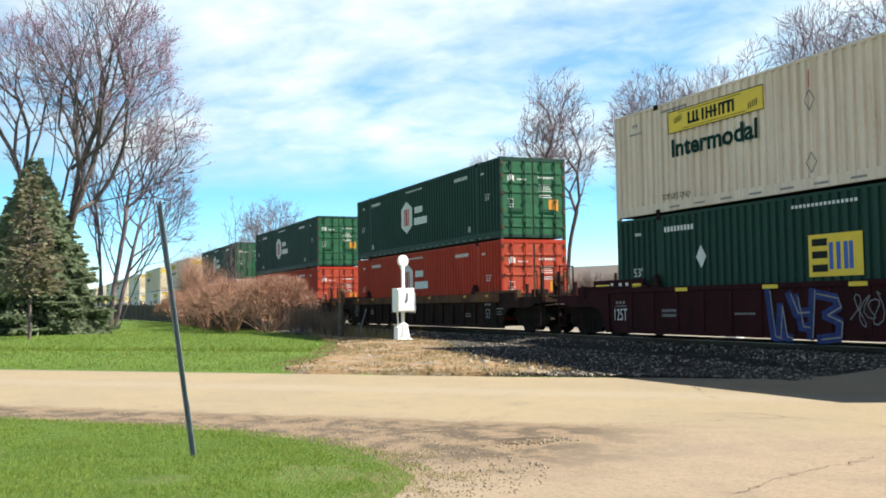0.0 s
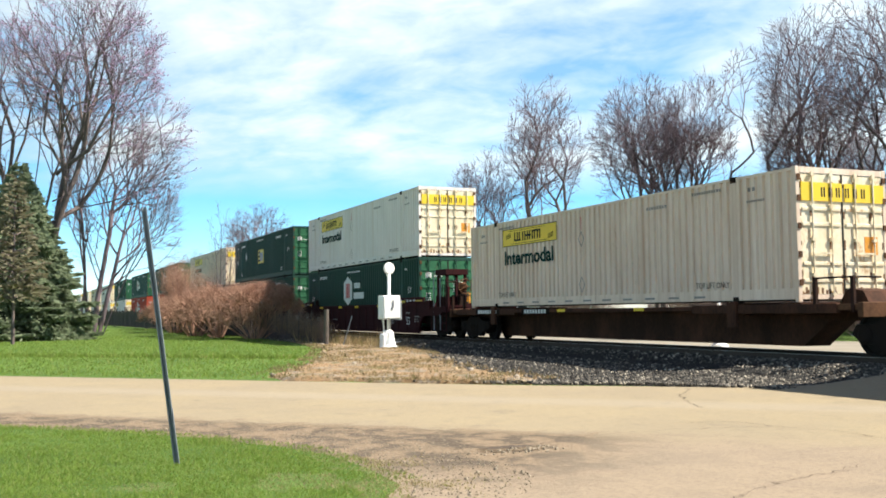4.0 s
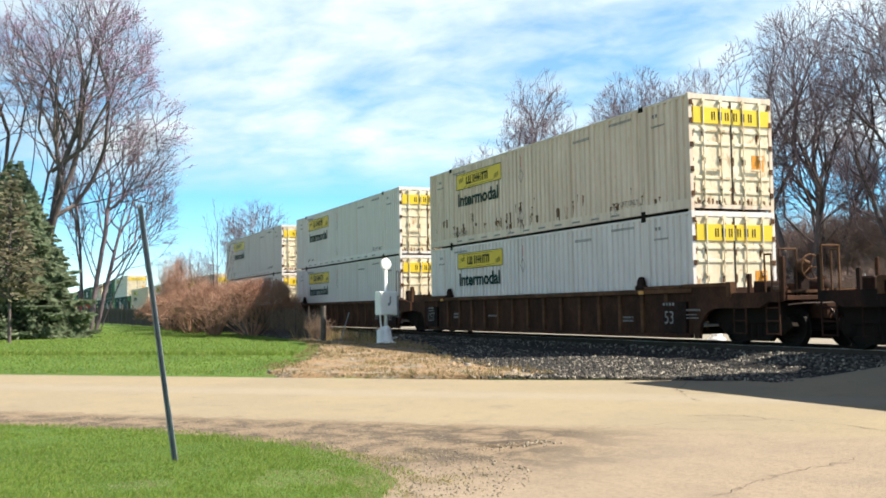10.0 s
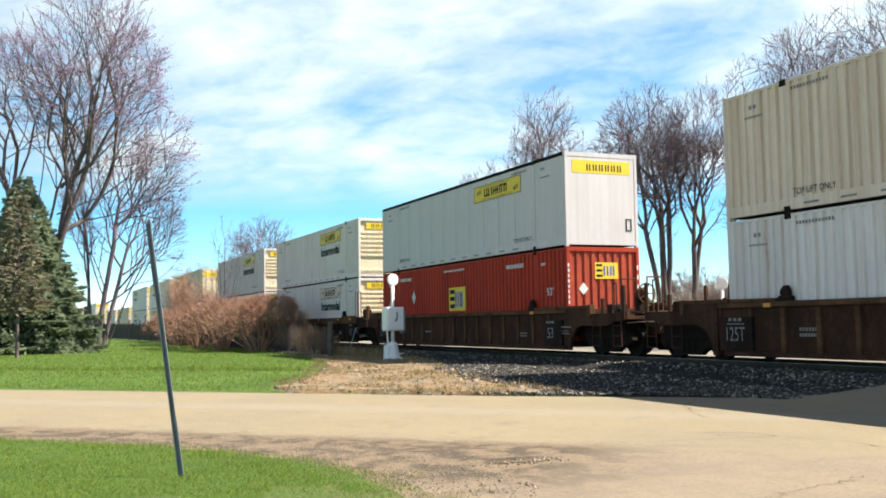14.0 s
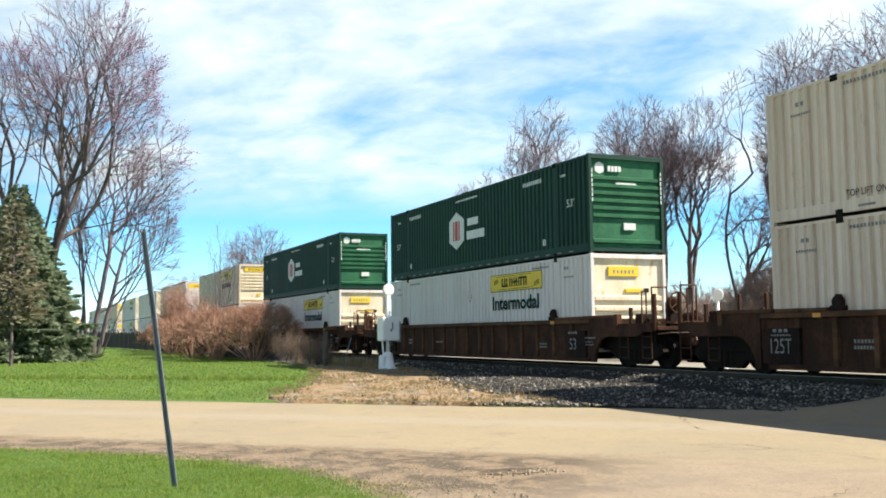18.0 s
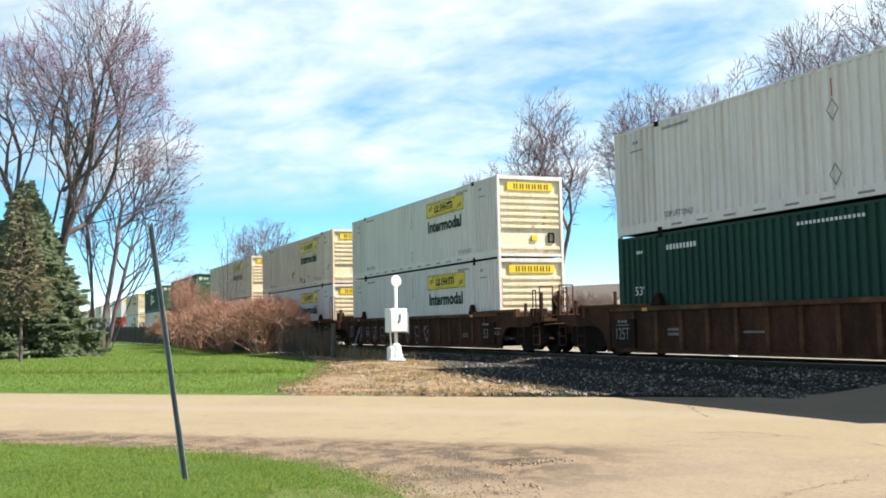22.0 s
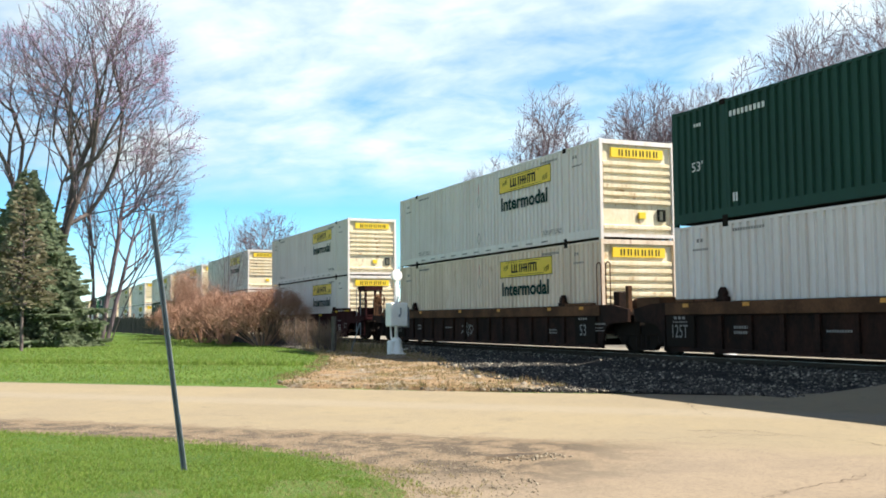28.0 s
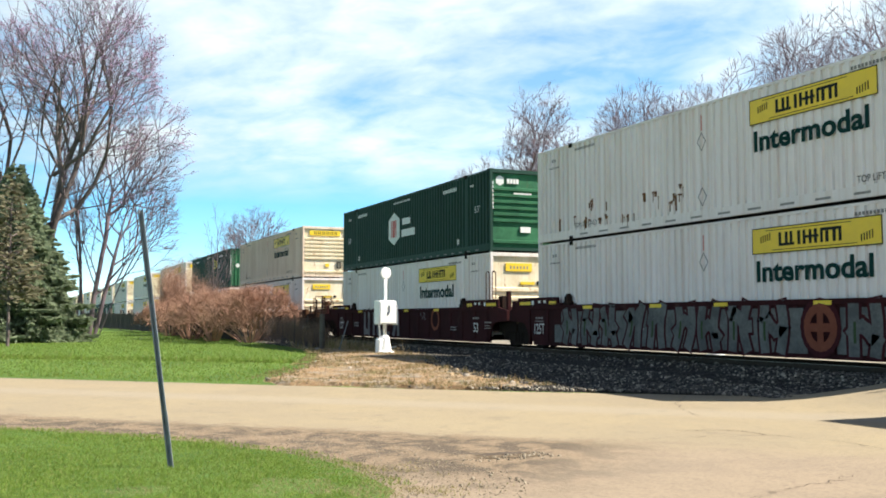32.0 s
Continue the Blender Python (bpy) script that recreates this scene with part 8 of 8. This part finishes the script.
M["drygrass"] = island_material("dry_grass", [(0.32, 0.22, 0.12), (0.52, 0.40, 0.24), (0.17, 0.12, 0.065), (0.15, 0.16, 0.05), (0.36, 0.24, 0.13)], 0.9, thin=0.3)


M["straw"] = island_material("straw", [(0.46, 0.36, 0.21), (0.34, 0.28, 0.15), (0.24, 0.27, 0.08), (0.50, 0.41, 0.26), (0.28, 0.22, 0.12)], 0.9, thin=0.3)


def edge_y(curve, x):
    for (x0, y0), (x1, y1) in zip(curve, curve[1:]):
        if x0 <= x <= x1:
            return y0 + (y1 - y0) * (x - x0) / (x1 - x0)
    return None


def ground_cover():
    r = random.Random(8)
    spots = []
    while len(spots) < 22000:
        x = -12.5 - 41 * r.random() ** 1.7
        lo = edge_y(BANK_LOW, x)
        if lo is None:
            continue
        y = r.uniform(lo - 0.1, 15.7)
        d = edge_y(DIRT_B, x)
        if d is not None and y < d - 0.2 and x < -17.5:
            if r.random() < 0.93:
                continue
        spots.append((x, y, land(x, y) + 0.058, r.uniform(0.02, 0.052)))
    scatter("ballast_stones", spots, STONE, STONE_F, M["stones"], 3, "loose grey crushed stones of the track bed", "stones")
    spots = [(-8.7 - r.random() * 6.5, 0, 0, r.uniform(0.006, 0.018)) for _ in range(1400)]
    spots = [(x, (edge_y(VERGE, x) or 0) + r.random() ** 1.5 * 1.5, 0.012, s) for x, y, z, s in spots if edge_y(VERGE, x) is not None]
    spots += [(-9.0 + r.gauss(0, 0.10), 4.80 + r.gauss(0, 0.18), 0.013, r.uniform(0.010, 0.03)) for _ in range(90)]
    for _ in range(700):
        x = r.uniform(-8.9, -6.6)
        spots.append((x, (edge_y(VERGE, x) or 0) + 0.02 + r.random() ** 1.6 * 1.1, 0.012, r.uniform(0.005, 0.016) * (2.0 if r.random() < 0.04 else 1)))
    scatter("shoulder_stones", spots, STONE, STONE_F, M["rubble"], 4, "small loose stones on the road shoulder", "stones")
    # near lawn
    spots, dry = [], []
    while len(spots) < 85000:
        x, y = r.uniform(-16.5, -5.4), r.uniform(-4.2, 3.3)
        e = edge_y(VERGE, x)
        if e is None or y > e + 0.06 * r.gauss(0, 1) or y < -x * 0.12 - 4.2:
            continue
        d = math.hypot(x, y)
        if r.random() > min(1, (9.0 / d) ** 1.2):
            continue
        bare = noise.noise((x * 0.9, y * 0.9, 3.0)) > 0.42 or math.hypot(x + 8.0, y - 2.2) < 0.42 + 0.3 * noise.noise((x * 4, y * 4, 0))
        fringe = e - y < (0.22 if x < -8.6 else 0.5) + 0.3 * noise.noise((x * 2, y * 2, 6.0))
        if (bare and r.random() < 0.85) or (fringe and r.random() < (0.4 if x < -8.6 else 0.7)):
            dry.append((x, y, land(x, y) + 0.03, r.uniform(0.010, 0.024)))
            continue
        spots.append((x, y, land(x, y) + 0.033, r.uniform(0.014, 0.034) * (1.0 + 0.5 * noise.noise((x * 1.6, y * 1.6, 9.0)))))
    for _ in range(2600):
        x = r.uniform(-9.4, -6.5)
        e = (edge_y(VERGE, x) or 0) + abs(r.gauss(0, 0.30))
        if noise.noise((x * 2.2, e * 2.2, 5.0)) > -0.05:
            dry.append((x, e, 0.012, r.uniform(0.010, 0.026)))
    scatter("dry_lawn_patches", dry, BLADES, BLADES_F, M["straw"], 15, "tan dry patches and fringe of the near lawn", "grass", flat=True)
    scatter("lawn_grass", spots, BLADES, BLADES_F, M["blades"], 5, "short green grass blades of the near lawn", "grass", flat=True)
    spots = []
    while len(spots) < 60000:
        x = -18 - 62 * r.random() ** 1.5
        y = r.uniform(-9, 12.6)
        d = (x + 26.4) * -0.705 + (y + 0.09) * 0.709
        if d < 0.1 + 0.1 * r.gauss(0, 1):
            continue
        e = edge_y(DIRT_A, x)
        if e is not None and y > e - 0.2 + r.gauss(0, 0.5) + 1.6 * noise.noise((x * 0.5, y * 0.5, 2.0)) and y < (edge_y(DIRT_B, x) or 13):
            continue
        b = edge_y(BANK_LOW, x)
        if b is not None and x > -40 and y > b + r.gauss(0.3, 0.3) and (e is None or y > (edge_y(DIRT_B, x) or 13)):
            continue
        spots.append((x, y, land(x, y) - 0.005, r.uniform(0.04, 0.09)))
    # a line of longer grass across the far lawn
    for _ in range(2600):
        f = r.random()
        x, y = -41.0 + 12.5 * f + r.gauss(0, 0.10), -5.0 + 12.6 * f + 0.25 * math.sin(f * 9) + r.gauss(0, 0.10)
        spots.append((x, y, land(x, y) - 0.005, r.uniform(0.10, 0.17)))
    scatter("far_lawn_grass", spots, BLADES, BLADES_F, M["blades"], 6, "green grass tufts of the far lawn", "grass", flat=True)
    spots = []
    while len(spots) < 9000:
        x = -44 + 27 * r.random()
        a, b = edge_y(DIRT_A, x), edge_y(DIRT_B, x)
        if a is None or b is None:
            continue
        y = r.uniform(a - 0.5, b + 0.3)
        if noise.noise((x * 0.9, y * 0.9, 4.0)) + 0.5 * noise.noise((x * 2.7, y * 2.7, 1.0)) < r.gauss(0.05, 0.12):
            continue
        spots.append((x, y, land(x, y) + 0.08, r.uniform(0.025, 0.07) * (2.2 if r.random() < 0.04 else 1)))
    scatter("dry_grass", spots, BLADES, BLADES_F, M["drygrass"], 7, "tan dry grass on the bank", "grass", flat=True)
    clods = []
    while len(clods) < 1500:
        x = -43 + 26 * r.random()
        a, b = edge_y(DIRT_A, x), edge_y(DIRT_B, x)
        if a is None or b is None:
            continue
        y = r.uniform(a - 0.1, b + 0.2)
        clods.append((x, y, land(x, y) + 0.075, r.uniform(0.02, 0.06) * (1.9 if r.random() < 0.06 else 1)))
    scatter("dirt_clods", clods, STONE, STONE_F, M["clod"], 18, "dry tan clods and pebbles on the bank", "dirt")
    spots = []
    for _ in range(650):
        x, y = r.gauss(-39.2, 2.6), r.gauss(12.6, 0.35)
        spots.append((x, y, land(x, y) + 0.03, r.uniform(0.18, 0.55)))
    scatter("tall_dry_weeds", spots, [(x * 0.25, y * 0.4, z) for x, y, z in BLADES], BLADES_F, M["drygrass"], 9, "tall dry weeds beside the track", "weeds", flat=True)


ground_cover()


def cracks():
    """Dark cracks in the asphalt as thin sunken strips, and a shallow pothole."""
    r = random.Random(3)
    lines = [[(-9.24, 5.09), (-9.46, 5.66), (-9.67, 6.34), (-9.64, 6.97), (-9.53, 7.74), (-9.32, 8.35), (-8.73, 8.6), (-8.02, 8.59), (-7.2, 8.9)], [(-14.5, 11.1), (-13.32, 9.95), (-12.9, 9.75), (-12.44, 9.43), (-11.61, 9.05)],
             [(-5.9, 4.7), (-6.16, 5.28), (-6.39, 5.74), (-6.5, 6.14), (-6.53, 6.48), (-6.73, 6.91)], [(-9.3, 4.2), (-9.6, 4.45), (-9.9, 4.3)], [(-10.2, 7.6), (-9.9, 8.3), (-9.32, 8.35)]]
    for i, path in enumerate(lines):
        m = Mesh()
        pts = along(path, 60)
        pts = [p + Vector((r.gauss(0, 0.02) + 0.06 * noise.noise((k * 0.3, i, 1)), r.gauss(0, 0.02) + 0.06 * noise.noise((k * 0.3, i, 7)))) for k, p in enumerate(pts)]
        for j, (p, q) in enumerate(zip(pts, pts[1:])):
            d = (q - p).normalized()
            n0 = Vector((-d.y, d.x)) * (0.002 + (0.011 if i != 2 else 0.005) * max(0.0, noise.noise((j * 0.45, i * 3.7, 0)) + 0.15))
            z = road_height(p.x, p.y) + (0.0205 if p.x * 0.705 + 11.0 - p.y * 0.709 < 0.9 else 0.0125)
            m.add([(p.x - n0.x, p.y - n0.y, z), (p.x + n0.x, p.y + n0.y, z), (q.x + n0.x, q.y + n0.y, z), (q.x - n0.x, q.y - n0.y, z)], [(0, 1, 2, 3)])
        part("crack", m, M["crackfill"], apron)
    # shallow pothole: a ragged gravelly hollow; its far rim's shade is painted dark
    def ragged(cx, cy, long, wide, lift, seed):
        pts = []
        for i in range(48):
            a = i * math.tau / 48
            k = 1.0 + 0.38 * noise.noise((math.cos(a) * 2.1, math.sin(a) * 2.1, seed)) + 0.20 * noise.noise((math.cos(a) * 6, math.sin(a) * 6, seed + 3))
            pts.append((cx + wide * k * math.sin(a), cy + long * k * math.cos(a), lift))
        return Mesh().add(pts + [(cx, cy, lift)], [((i + 1) % 48, i, 48) for i in range(48)])
    part("pothole", ragged(-9.10, 4.72, 0.36, 0.17, 0.0150, 1.0), M["potgravel"], apron, "gravelly hollow of a shallow pothole")
    part("pothole_rim", ragged(-9.22, 4.74, 0.27, 0.085, 0.0165, 7.0), M["crackfill"], apron, "shade at the broken pothole rim, painted as a dark patch")


M["potgravel"] = material("pothole_gravel", (0.27, 0.21, 0.145), 0.95, dark=(0.12, 0.09, 0.06), scale=5, fine=50, amount=0.8, bump=0.01, bump_scale=60, spec=0.1)
M["crackfill"] = material("crack_fill_and_rim_shade", (0.09, 0.064, 0.042), 0.95, dark=(0.035, 0.026, 0.02), scale=6)
cracks()


def motions():
    """The train rolls past at a steady speed towards -x."""
    for ob, x, y, z in MOVERS:
        walk(ob, [(t, pose(x - SPEED * t, y, z)) for t in (0.0, 8.0, 16.0, 24.0, 32.0)])


motions()
